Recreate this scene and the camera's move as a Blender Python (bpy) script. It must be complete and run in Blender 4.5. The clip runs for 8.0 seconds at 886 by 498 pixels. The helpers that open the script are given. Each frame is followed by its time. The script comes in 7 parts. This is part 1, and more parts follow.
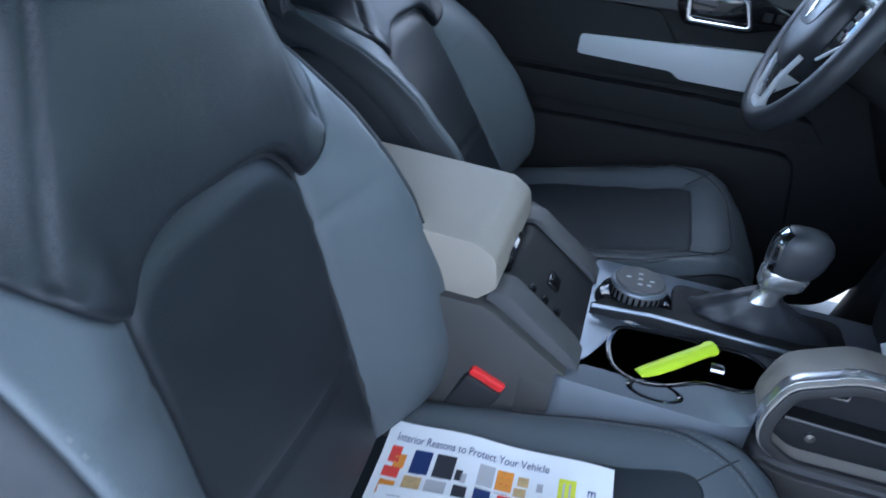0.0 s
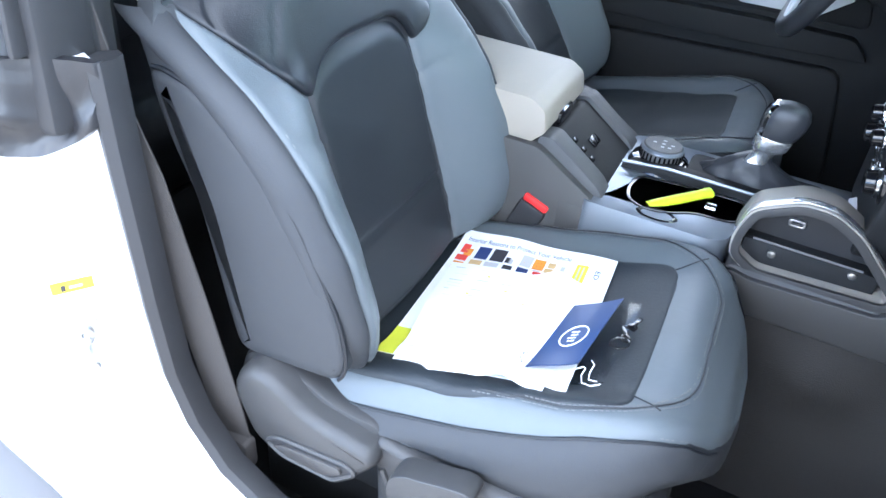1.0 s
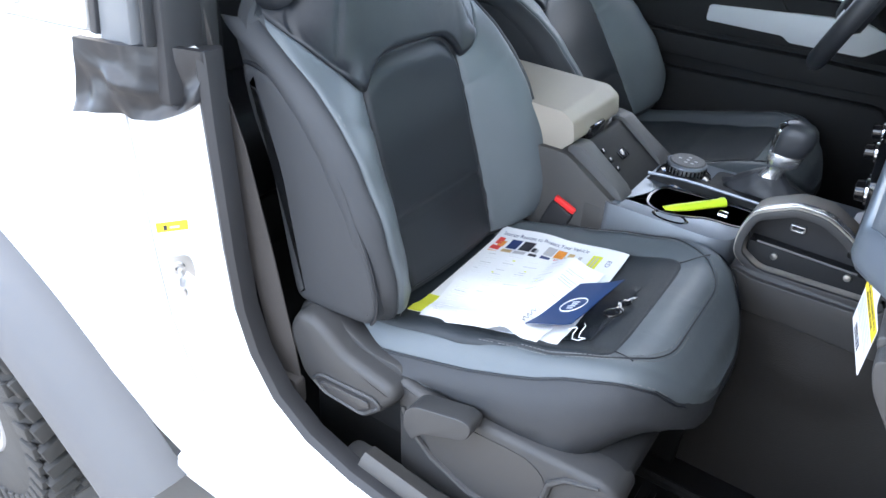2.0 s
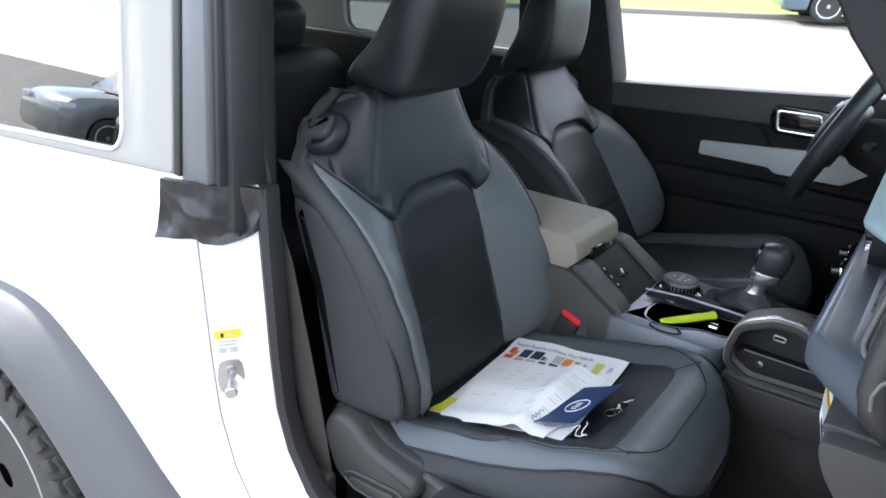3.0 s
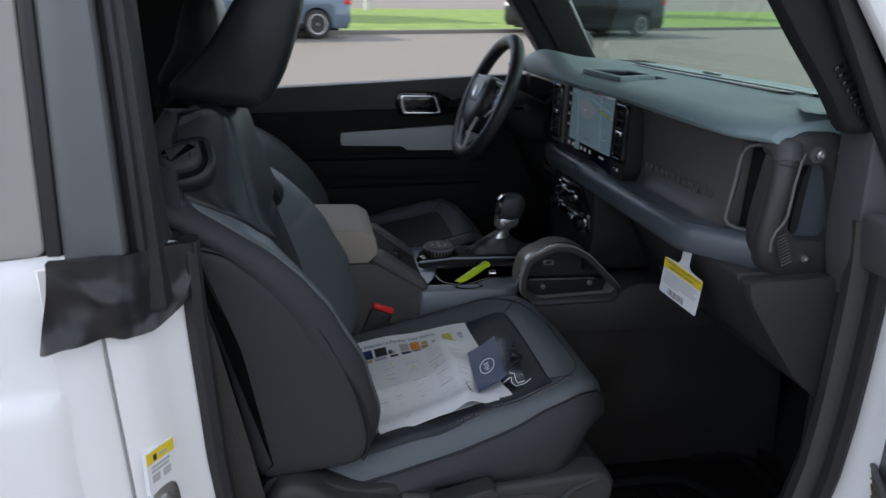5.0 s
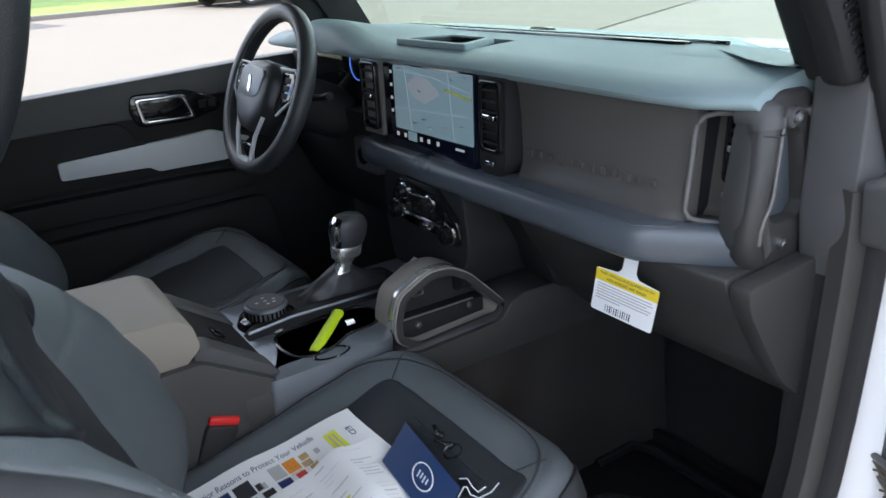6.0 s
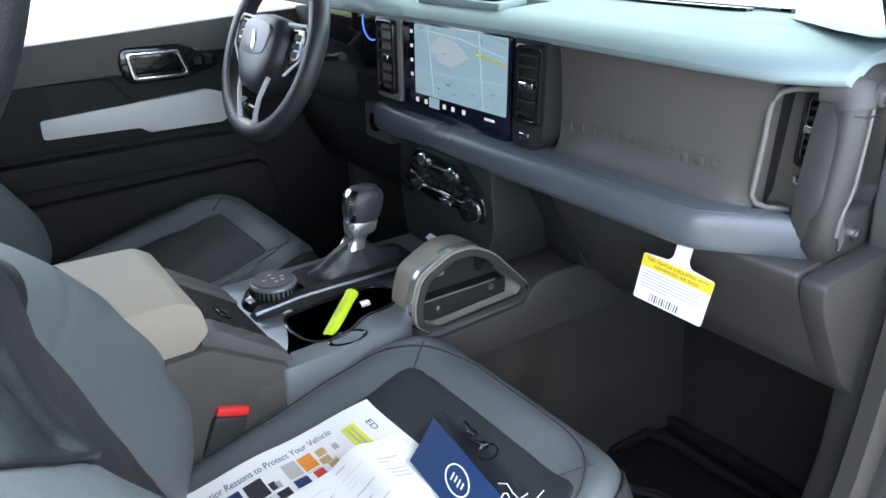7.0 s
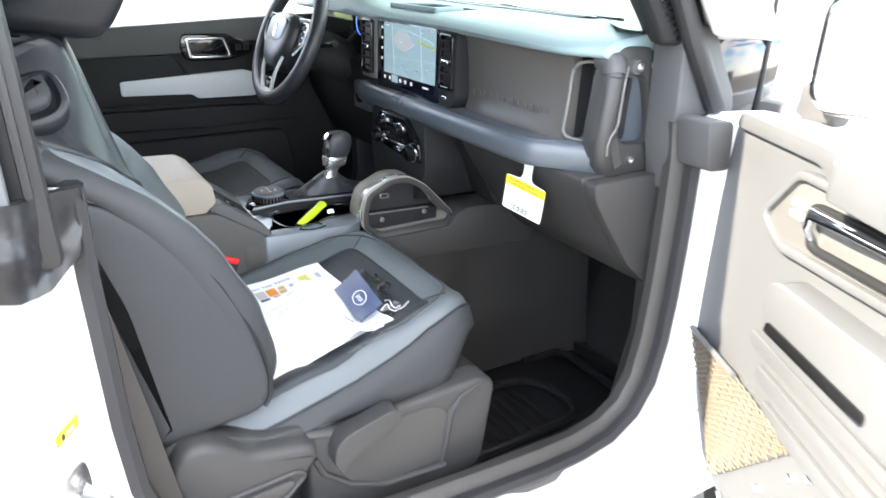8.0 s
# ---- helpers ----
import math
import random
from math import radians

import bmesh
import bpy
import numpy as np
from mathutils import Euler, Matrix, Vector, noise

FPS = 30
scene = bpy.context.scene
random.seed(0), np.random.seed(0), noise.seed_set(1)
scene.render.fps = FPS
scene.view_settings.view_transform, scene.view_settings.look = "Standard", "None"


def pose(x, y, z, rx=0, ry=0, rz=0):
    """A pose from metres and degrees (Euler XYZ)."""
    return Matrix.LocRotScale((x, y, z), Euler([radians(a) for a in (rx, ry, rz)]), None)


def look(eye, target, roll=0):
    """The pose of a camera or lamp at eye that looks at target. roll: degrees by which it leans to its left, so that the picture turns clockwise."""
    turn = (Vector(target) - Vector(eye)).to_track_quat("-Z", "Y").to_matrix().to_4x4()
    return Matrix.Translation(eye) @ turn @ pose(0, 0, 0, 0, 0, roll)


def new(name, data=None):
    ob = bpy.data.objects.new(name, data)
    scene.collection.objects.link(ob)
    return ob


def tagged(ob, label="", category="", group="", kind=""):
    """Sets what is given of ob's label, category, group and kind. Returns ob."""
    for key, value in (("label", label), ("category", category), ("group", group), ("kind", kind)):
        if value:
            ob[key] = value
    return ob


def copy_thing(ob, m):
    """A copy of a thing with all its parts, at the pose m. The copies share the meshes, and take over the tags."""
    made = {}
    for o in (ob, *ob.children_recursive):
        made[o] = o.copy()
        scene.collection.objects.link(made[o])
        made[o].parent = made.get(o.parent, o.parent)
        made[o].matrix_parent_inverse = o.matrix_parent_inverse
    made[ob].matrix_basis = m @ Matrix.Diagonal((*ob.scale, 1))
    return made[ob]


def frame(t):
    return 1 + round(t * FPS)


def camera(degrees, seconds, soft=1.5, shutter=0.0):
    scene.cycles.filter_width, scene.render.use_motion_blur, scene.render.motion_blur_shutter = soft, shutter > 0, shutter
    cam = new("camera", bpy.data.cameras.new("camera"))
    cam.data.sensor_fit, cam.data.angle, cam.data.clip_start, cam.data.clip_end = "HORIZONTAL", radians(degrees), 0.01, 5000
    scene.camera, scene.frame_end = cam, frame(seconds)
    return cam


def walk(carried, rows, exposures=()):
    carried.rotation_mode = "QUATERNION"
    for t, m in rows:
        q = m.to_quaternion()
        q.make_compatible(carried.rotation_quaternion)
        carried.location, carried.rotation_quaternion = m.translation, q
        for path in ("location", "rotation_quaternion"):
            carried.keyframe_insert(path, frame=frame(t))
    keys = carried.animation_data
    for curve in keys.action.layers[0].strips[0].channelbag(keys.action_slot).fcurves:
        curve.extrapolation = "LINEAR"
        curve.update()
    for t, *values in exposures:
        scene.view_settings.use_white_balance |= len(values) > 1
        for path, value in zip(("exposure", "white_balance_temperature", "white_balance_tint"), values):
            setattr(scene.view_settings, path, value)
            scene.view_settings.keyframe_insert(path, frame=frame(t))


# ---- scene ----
cam = camera(64.4, 8.0, soft=1.5, shutter=0.25)
PATH = [
    (0, (0.502, -0.867, 1.427), (0.108, 0.808, 0.408), 7.4),
    (0.2, (0.544, -0.928, 1.432), (0.006, 0.697, 0.397), 5.5),
    (0.5, (0.615, -1.04, 1.421), (-0.001, 0.518, 0.329), 4.6),
    (1, (0.687, -1.208, 1.473), (0.051, 0.292, 0.314), 5.8),
    (1.2, (0.712, -1.247, 1.498), (0.072, 0.235, 0.318), 6.3),
    (2.3, (0.935, -1.373, 1.481), (-0.075, 0.051, 0.505), 3.0),
    (2.5, (0.951, -1.397, 1.502), (-0.078, 0.045, 0.574), 2.7),
    (3, (0.977, -1.463, 1.551), (-0.099, 0.044, 0.794), 2.8),
    (3.5, (0.91, -1.646, 1.552), (0.03, 0.043, 0.94), 3.7),
    (4, (0.713, -1.852, 1.551), (0.185, -0.008, 0.986), 3.1),
    (4.2, (0.61, -1.838, 1.53), (0.185, 0.028, 0.949), 3.2),
    (4.5, (0.467, -1.775, 1.504), (0.223, 0.117, 0.904), 2.9),
    (5, (0.272, -1.616, 1.48), (0.637, 0.241, 0.833), 1.7),
    (5.2, (0.184, -1.525, 1.47), (0.777, 0.27, 0.818), 1.0),
    (6.3, (0.193, -1.019, 1.465), (1.29, 0.468, 0.702), -2.5),
    (6.5, (0.191, -0.987, 1.454), (1.293, 0.489, 0.674), -2.0),
    (7, (0.183, -1.004, 1.45), (1.27, 0.46, 0.63), -0.3),
    (7.2, (0.171, -1.077, 1.45), (1.221, 0.414, 0.629), -1.0),
    (7.5, (0.103, -1.252, 1.419), (1.12, 0.297, 0.668), 0.1),
    (7.7, (0.063, -1.385, 1.44), (1.078, 0.169, 0.695), 0.8),
    (8, (0.077, -1.571, 1.433), (1.073, -0.003, 0.691), 2.3),
]
walk(cam, [(t, look(eye, target, roll)) for t, eye, target, roll in PATH],
     exposures=[(0, 2.8, 5350, 8), (0.5, 3.6, 5200, 6), (1.0, 3.93, 5850, 8), (2.5, 2.75, 6350, 9), (3.5, 2.05, 6700, 9), (4.0, 1.6, 6800, 9), (4.5, 1.12, 6850, 9), (5.0, 0.9, 6600, 10), (6.5, 2.75, 6650, 9), (7.0, 3.12, 6650, 9), (7.5, 3.44, 6500, 9), (8.0, 3.45, 7050, 9)])

# ---- world, sun ----
world = bpy.data.worlds.new("sky")
scene.world = world
world.use_nodes = True
wn, wl = world.node_tree.nodes, world.node_tree.links
SUN_EL, SUN_AZ = 36.0, 175.0   # azimuth in the plan, counter-clockwise from +x
sky = wn.new("ShaderNodeTexSky")
sky.sky_type = "NISHITA"
sky.sun_disc = False
sky.air_density, sky.dust_density, sky.ozone_density = 0.75, 0.05, 3.0
sky.sun_elevation = radians(SUN_EL)
sky.sun_rotation = radians(90 - SUN_AZ)
wn["Background"].inputs["Strength"].default_value = 0.15
# broken white cloud over the blue
way = wn.new("ShaderNodeTexCoord")
stretch = wn.new("ShaderNodeMapping")
stretch.inputs["Scale"].default_value = (1.0, 1.0, 2.6)
cloud = wn.new("ShaderNodeTexNoise")
cloud.inputs["Scale"].default_value, cloud.inputs["Detail"].default_value, cloud.inputs["Roughness"].default_value = 5.5, 9.0, 0.50
shape = wn.new("ShaderNodeMapRange")
shape.inputs["From Min"].default_value, shape.inputs["From Max"].default_value = 0.455, 0.545
grey = wn.new("ShaderNodeMapRange")
grey.inputs["From Min"].default_value, grey.inputs["From Max"].default_value = 0.50, 0.75
tone = wn.new("ShaderNodeMix")
tone.data_type = "RGBA"
tone.inputs["A"].default_value, tone.inputs["B"].default_value = (9.5, 9.5, 9.6, 1), (3.4, 3.7, 4.2, 1)
over = wn.new("ShaderNodeMix")
over.data_type = "RGBA"
wl.new(way.outputs["Generated"], stretch.inputs["Vector"])
wl.new(stretch.outputs["Vector"], cloud.inputs["Vector"])
wl.new(cloud.outputs["Fac"], shape.inputs["Value"])
wl.new(cloud.outputs["Fac"], grey.inputs["Value"])
wl.new(grey.outputs["Result"], tone.inputs["Factor"])
wl.new(shape.outputs["Result"], over.inputs["Factor"])
wl.new(sky.outputs["Color"], over.inputs["A"])
wl.new(tone.outputs["Result"], over.inputs["B"])
wl.new(over.outputs["Result"], wn["Background"].inputs["Color"])
sun = new("sun", bpy.data.lights.new("sun", "SUN"))
sun.data.energy, sun.data.angle, sun.data.color = 2.6, radians(0.6), (1.0, 0.93, 0.83)
sun_way = Vector((math.cos(radians(SUN_AZ)) * math.cos(radians(SUN_EL)), math.sin(radians(SUN_AZ)) * math.cos(radians(SUN_EL)), math.sin(radians(SUN_EL))))
sun.matrix_world = look(sun_way * 40, (0, 0, 0))


# ---- materials ----
def material(name, colour, rough=0.5, metal=0.0, var=0.12, scale=6.0, grain=0.0, grain_scale=900.0, coat=0.0, spec=0.5, sheen=0.0, random_var=0.0, crease=0.0):
    """A surface with soft patches of wear (var, scale in 1/m) and a fine relief (grain)."""
    m = bpy.data.materials.new(name)
    m.use_nodes = True
    n, l = m.node_tree.nodes, m.node_tree.links
    b = n["Principled BSDF"]
    b.inputs["Roughness"].default_value = rough
    b.inputs["Metallic"].default_value = metal
    b.inputs["Coat Weight"].default_value = coat
    b.inputs["Coat Roughness"].default_value = 0.03
    b.inputs["Specular IOR Level"].default_value = spec
    b.inputs["Sheen Weight"].default_value = sheen
    co = n.new("ShaderNodeTexCoord")
    big = n.new("ShaderNodeTexNoise")
    big.inputs["Scale"].default_value = scale
    big.inputs["Detail"].default_value = 6.0
    l.new(co.outputs["Object"], big.inputs["Vector"])
    mix = n.new("ShaderNodeMix")
    mix.data_type = "RGBA"
    mix.inputs["A"].default_value = (*[c * (1 - var) for c in colour], 1)
    mix.inputs["B"].default_value = (*[min(1, c * (1 + var)) for c in colour], 1)
    l.new(big.outputs["Fac"], mix.inputs["Factor"])
    l.new(mix.outputs["Result"], b.inputs["Base Color"])
    if random_var:
        info, hsv = n.new("ShaderNodeObjectInfo"), n.new("ShaderNodeHueSaturation")
        rng = n.new("ShaderNodeMapRange")
        rng.inputs["To Min"].default_value, rng.inputs["To Max"].default_value = 1 - random_var, 1 + random_var
        l.new(info.outputs["Random"], rng.inputs["Value"])
        l.new(rng.outputs["Result"], hsv.inputs["Value"])
        l.new(mix.outputs["Result"], hsv.inputs["Color"])
        l.new(hsv.outputs["Color"], b.inputs["Base Color"])
    rr = n.new("ShaderNodeMapRange")
    rr.inputs["To Min"].default_value, rr.inputs["To Max"].default_value = max(0.02, rough * 0.85), min(1, rough * 1.2)
    l.new(big.outputs["Fac"], rr.inputs["Value"])
    l.new(rr.outputs["Result"], b.inputs["Roughness"])
    if grain:
        fine, bump = n.new("ShaderNodeTexNoise"), n.new("ShaderNodeBump")
        fine.inputs["Scale"].default_value = grain_scale
        fine.inputs["Detail"].default_value = 3.0
        l.new(co.outputs["Object"], fine.inputs["Vector"])
        bump.inputs["Strength"].default_value = grain
        bump.inputs["Distance"].default_value = 0.002
        l.new(fine.outputs["Fac"], bump.inputs["Height"])
        l.new(bump.outputs["Normal"], b.inputs["Normal"])
        if crease:
            fold, soft = n.new("ShaderNodeTexNoise"), n.new("ShaderNodeBump")
            fold.inputs["Scale"].default_value, fold.inputs["Detail"].default_value, fold.inputs["Distortion"].default_value = 16.0, 3.0, 0.8
            l.new(co.outputs["Object"], fold.inputs["Vector"])
            soft.inputs["Strength"].default_value, soft.inputs["Distance"].default_value = crease, 0.010
            l.new(fold.outputs["Fac"], soft.inputs["Height"])
            l.new(soft.outputs["Normal"], bump.inputs["Normal"])
    return m


def glass(name, tint, ior=1.45):
    m = bpy.data.materials.new(name)
    m.use_nodes = True
    b = m.node_tree.nodes["Principled BSDF"]
    b.inputs["Base Color"].default_value = (*tint, 1)
    b.inputs["Transmission Weight"].default_value = 1.0
    b.inputs["Roughness"].default_value = 0.0
    b.inputs["IOR"].default_value = ior
    return m


def glow(name, colour, strength):
    m = bpy.data.materials.new(name)
    m.use_nodes = True
    b = m.node_tree.nodes["Principled BSDF"]
    b.inputs["Base Color"].default_value = (*[c * 0.3 for c in colour], 1)
    b.inputs["Roughness"].default_value = 0.12
    b.inputs["Emission Color"].default_value = (*colour, 1)
    b.inputs["Emission Strength"].default_value = strength
    return m


WHITE = material("white_paint", (0.80, 0.80, 0.81), 0.32, var=0.02, scale=2.0, coat=0.6)
HARDTOP = material("moulded_grey_top", (0.29, 0.28, 0.265), 0.6, var=0.06, scale=3.0, grain=0.25, grain_scale=1400)
PILLAR = material("dark_grey_frame", (0.115, 0.12, 0.127), 0.5, var=0.06, grain=0.15)
RUBBER = material("black_rubber", (0.018, 0.018, 0.02), 0.55, var=0.2, grain=0.1)
BOOT = material("creased_vinyl", (0.016, 0.016, 0.018), 0.36, var=0.15, grain=0.15, crease=0.35)
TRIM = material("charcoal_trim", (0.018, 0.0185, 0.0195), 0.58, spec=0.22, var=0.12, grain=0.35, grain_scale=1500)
TRIM_GREY = material("grey_trim", (0.07, 0.070, 0.072), 0.5, var=0.1, grain=0.35, grain_scale=1500)
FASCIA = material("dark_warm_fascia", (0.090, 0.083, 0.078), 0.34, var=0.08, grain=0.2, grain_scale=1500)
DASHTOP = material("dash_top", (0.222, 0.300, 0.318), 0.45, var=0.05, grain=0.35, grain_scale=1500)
TRIM_LT = material("light_grey_trim", (0.13, 0.127, 0.122), 0.38, var=0.1, grain=0.3, grain_scale=1500)
DOORGREY = material("warm_grey_trim", (0.19, 0.18, 0.17), 0.45, var=0.08, grain=0.2, grain_scale=1500)
MAP_PINK = glow("map_pink", (0.52, 0.60, 0.70), 0.070)
MAP_LINE = glow("map_line", (0.45, 0.64, 0.75), 0.080)
# the sky's blue sheen on the shelf is mixed into this grey
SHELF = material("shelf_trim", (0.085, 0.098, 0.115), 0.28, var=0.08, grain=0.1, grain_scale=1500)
LEATHER = material("grey_leather", (0.088, 0.102, 0.112), 0.40, spec=0.38, crease=0.12, var=0.10, scale=9.0, grain=0.2, grain_scale=700)
INSERT = material("perforated_leather", (0.020, 0.0245, 0.029), 0.5, spec=0.3, var=0.15, scale=9.0, grain=0.3, grain_scale=420)
INSERT_BACK = material("smooth_dark_leather", (0.013, 0.0155, 0.019), 0.42, spec=0.35, var=0.15, scale=9.0, grain=0.2, grain_scale=700)
LEATHER_DK = material("dark_leather", (0.011, 0.0125, 0.0155), 0.40, spec=0.36, crease=0.08, var=0.15, scale=9.0, grain=0.2, grain_scale=700)
SEATPLASTIC = material("seat_plastic", (0.0360, 0.0360, 0.0367), 0.45, spec=0.4, var=0.1, grain=0.2, grain_scale=1500)
CONSOLE = material("console_plastic", (0.048, 0.046, 0.044), 0.45, var=0.14, grain=0.3, grain_scale=1500)
HANDLE = material("dark_handle_plastic", (0.042, 0.041, 0.041), 0.42, var=0.1, grain=0.2, grain_scale=1500)
SEATSIDE = material("seat_side_vinyl", (0.035, 0.037, 0.0405), 0.50, spec=0.22, crease=0.15, var=0.1, grain=0.18, grain_scale=700)
THREAD = material("grey_thread", (0.16, 0.16, 0.16), 0.8, var=0.1)
# grey vinyl; the warm light on the lid is mixed into this tan
ARMREST = material("armrest_vinyl", (0.299, 0.266, 0.223), 0.5, var=0.06, grain=0.35, grain_scale=700)
CARPET = material("black_carpet", (0.010, 0.0095, 0.0095), 0.95, var=0.3, scale=40, grain=0.8, grain_scale=500)
TUNNEL = material("tunnel_carpet", (0.030, 0.0275, 0.0255), 0.62, spec=0.3, var=0.25, scale=14, grain=0.5, grain_scale=500)
MAT_RUBBER = material("floor_mat_rubber", (0.012, 0.012, 0.013), 0.32, var=0.2, grain=0.3)
SILVER = material("silver_trim", (0.64, 0.66, 0.68), 0.38, metal=0.0, var=0.04, grain=0.05)
CHROME = material("chrome", (0.75, 0.76, 0.78), 0.12, metal=1.0, var=0.04)
STEEL = material("bare_steel", (0.50, 0.50, 0.50), 0.3, metal=1.0, var=0.15)
GLOSS = material("gloss_black", (0.008, 0.008, 0.009), 0.08, var=0.2)
SATIN_BLUE = material("satin_console_trim", (0.20, 0.22, 0.25), 0.35, metal=0.6, var=0.05)
WHEEL_LEATHER = material("wheel_leather", (0.032, 0.034, 0.039), 0.36, var=0.12, grain=0.3, grain_scale=700)
BELT = material("belt_webbing", (0.040, 0.036, 0.034), 0.8, var=0.1, grain=0.5, grain_scale=400)
RED = material("red_plastic", (0.75, 0.03, 0.03), 0.4, var=0.05)
LIME = material("lime_plastic", (0.58, 0.78, 0.02), 0.4, var=0.05)
PAPER = material("paper", (0.78, 0.79, 0.81), 0.8, var=0.02)
YELLOW = material("yellow_print", (0.80, 0.60, 0.03), 0.7, var=0.04)
YELLOW_GREEN = material("highlight_print", (0.68, 0.70, 0.05), 0.7, var=0.04)
INK = material("dark_ink", (0.03, 0.03, 0.04), 0.7, var=0.1)
SEAM_GREY = material("seam_sealer", (0.34, 0.34, 0.345), 0.7, var=0.1)
GREY_INK = material("grey_ink", (0.45, 0.45, 0.47), 0.7, var=0.1)
FAINT_INK = material("faint_ink", (0.66, 0.66, 0.68), 0.7, var=0.05)
NAVY = material("navy_card", (0.010, 0.036, 0.115), 0.35, var=0.1)
NAVY_INK = material("navy_ink", (0.02, 0.04, 0.14), 0.6, var=0.1)
ORANGE = material("orange_print", (0.75, 0.28, 0.04), 0.7, var=0.3, scale=120)
RED_INK = material("red_print", (0.70, 0.06, 0.05), 0.7, var=0.2, scale=120)
TAN_INK = material("tan_print", (0.55, 0.38, 0.18), 0.7, var=0.3, scale=120)
PALE = material("pale_plastic", (0.55, 0.55, 0.53), 0.5, var=0.05)
SCREEN_GLASS = glass("windscreen_glass", (0.66, 0.80, 0.72), 1.32)
GLASS_DK = glass("tinted_glass", (0.22, 0.26, 0.27), 2.1)
CLEAR = glass("clear_plastic", (0.93, 0.95, 0.97), 1.12)
SCREEN = glow("screen", (0.40, 0.60, 0.72), 0.060)
SCREEN_DK = material("screen_border", (0.006, 0.008, 0.02), 0.1, var=0.1)
BLUE_GLOW = glow("blue_dial", (0.08, 0.2, 0.8), 0.22)
ICON = glow("icon_white", (0.8, 0.85, 0.9), 0.08)
TYRE = material("tyre_rubber", (0.028, 0.027, 0.026), 0.75, var=0.25, scale=12, grain=0.3)
ALLOY = material("dusty_alloy", (0.30, 0.30, 0.305), 0.5, metal=0.4, var=0.25, scale=20)
SATIN_METAL = material("satin_metal", (0.60, 0.60, 0.60), 0.26, metal=0.85, var=0.1)
RIM = material("machined_rim", (0.60, 0.60, 0.61), 0.38, metal=0.15, var=0.12)
FLARE = material("flare_plastic", (0.085, 0.086, 0.092), 0.55, var=0.08, grain=0.3)
ASPHALT = material("asphalt", (0.205, 0.193, 0.182), 0.9, var=0.15, scale=0.6, grain=0.6, grain_scale=60)
STREET = material("street_concrete", (0.170, 0.157, 0.142), 0.9, var=0.07, scale=0.4, grain=0.3, grain_scale=60)
GRASS = material("lawn", (0.150, 0.235, 0.042), 0.9, var=0.55, scale=1.6, grain=0.8, grain_scale=25)
WALLW = material("white_wall", (0.72, 0.72, 0.72), 0.8, var=0.05, scale=0.5)
REDW = material("red_band", (0.55, 0.02, 0.06), 0.6, var=0.06)
BARK = material("bark", (0.07, 0.055, 0.04), 0.9, var=0.3, scale=8, grain=0.8, grain_scale=30)
LEAF = material("leaves", (0.055, 0.095, 0.02), 0.7, var=0.35, scale=2.0)
BLUE_CAR = material("steel_blue_paint", (0.10, 0.145, 0.195), 0.3, metal=0.3, var=0.05, coat=0.7)
BLACK_CAR = material("black_paint", (0.010, 0.0105, 0.012), 0.34, var=0.1, spec=0.25, coat=0.08)
RED_CAR = material("maroon_paint", (0.25, 0.02, 0.03), 0.3, var=0.1, coat=0.7)
GREY_CAR = material("grey_paint", (0.20, 0.21, 0.22), 0.3, metal=0.3, var=0.1, coat=0.7)
CAR_GLASS = material("dark_car_glass", (0.016, 0.019, 0.021), 0.05, var=0.1, spec=0.3)
LAMP_RED = material("tail_lamp", (0.5, 0.02, 0.02), 0.2, var=0.1)
LAMP_CLEAR = material("head_lamp", (0.7, 0.7, 0.72), 0.15, var=0.05)


# ---- mesh helpers ----
def mesh_of(bm, name, mat, smooth=40):
    bmesh.ops.recalc_face_normals(bm, faces=bm.faces)
    me = bpy.data.meshes.new(name)
    bm.to_mesh(me)
    bm.free()
    me.materials.append(mat)
    for p in me.polygons:
        p.use_smooth = True
    me.set_sharp_from_angle(angle=radians(smooth))
    return me


def part(name, bm, mat, parent=None, label="", smooth=40):
    ob = new(name, mesh_of(bm, name, mat, smooth))
    if parent is not None:
        ob.parent = parent
    if label:
        tagged(ob, label)
    return ob


def thing(name, label, category, group="", kind="", at=(0, 0, 0)):
    ob = new(name)
    ob.location = at
    return tagged(ob, label, category, group, kind)


def smooth_edges(bm, width, segments=2, angle=30):
    if width <= 0:
        return bm
    edges = [e for e in bm.edges if len(e.link_faces) == 2 and e.calc_face_angle(0) > radians(angle)]
    if edges:
        bmesh.ops.bevel(bm, geom=edges, offset=width, segments=segments, profile=0.5, affect="EDGES", clamp_overlap=True)
    return bm


def box(x0, x1, y0, y1, z0, z1, bevel=0.004, bm=None, m=None):
    b = bmesh.new()
    bmesh.ops.create_cube(b, size=1.0)
    bmesh.ops.scale(b, vec=(abs(x1 - x0), abs(y1 - y0), abs(z1 - z0)), verts=b.verts)
    bmesh.ops.translate(b, vec=((x0 + x1) / 2, (y0 + y1) / 2, (z0 + z1) / 2), verts=b.verts)
    smooth_edges(b, bevel)
    return join(bm, b, m)


def join(bm, b, m=None):
    """Adds mesh b to bm (or returns it alone), moved by m."""
    if m is not None:
        b.transform(m)
    if bm is None:
        return b
    me = bpy.data.meshes.new("tmp")
    b.to_mesh(me)
    b.free()
    bm.from_mesh(me)
    bpy.data.meshes.remove(me)
    return bm


AX = {"x": (1, 2, 0), "y": (0, 2, 1), "z": (0, 1, 2)}


def place(axis, p, q, d):
    """A point from two in-plane coordinates and its depth along the axis."""
    v = [0.0, 0.0, 0.0]
    a, b, c = AX[axis]
    v[a], v[b], v[c] = p, q, d
    return v


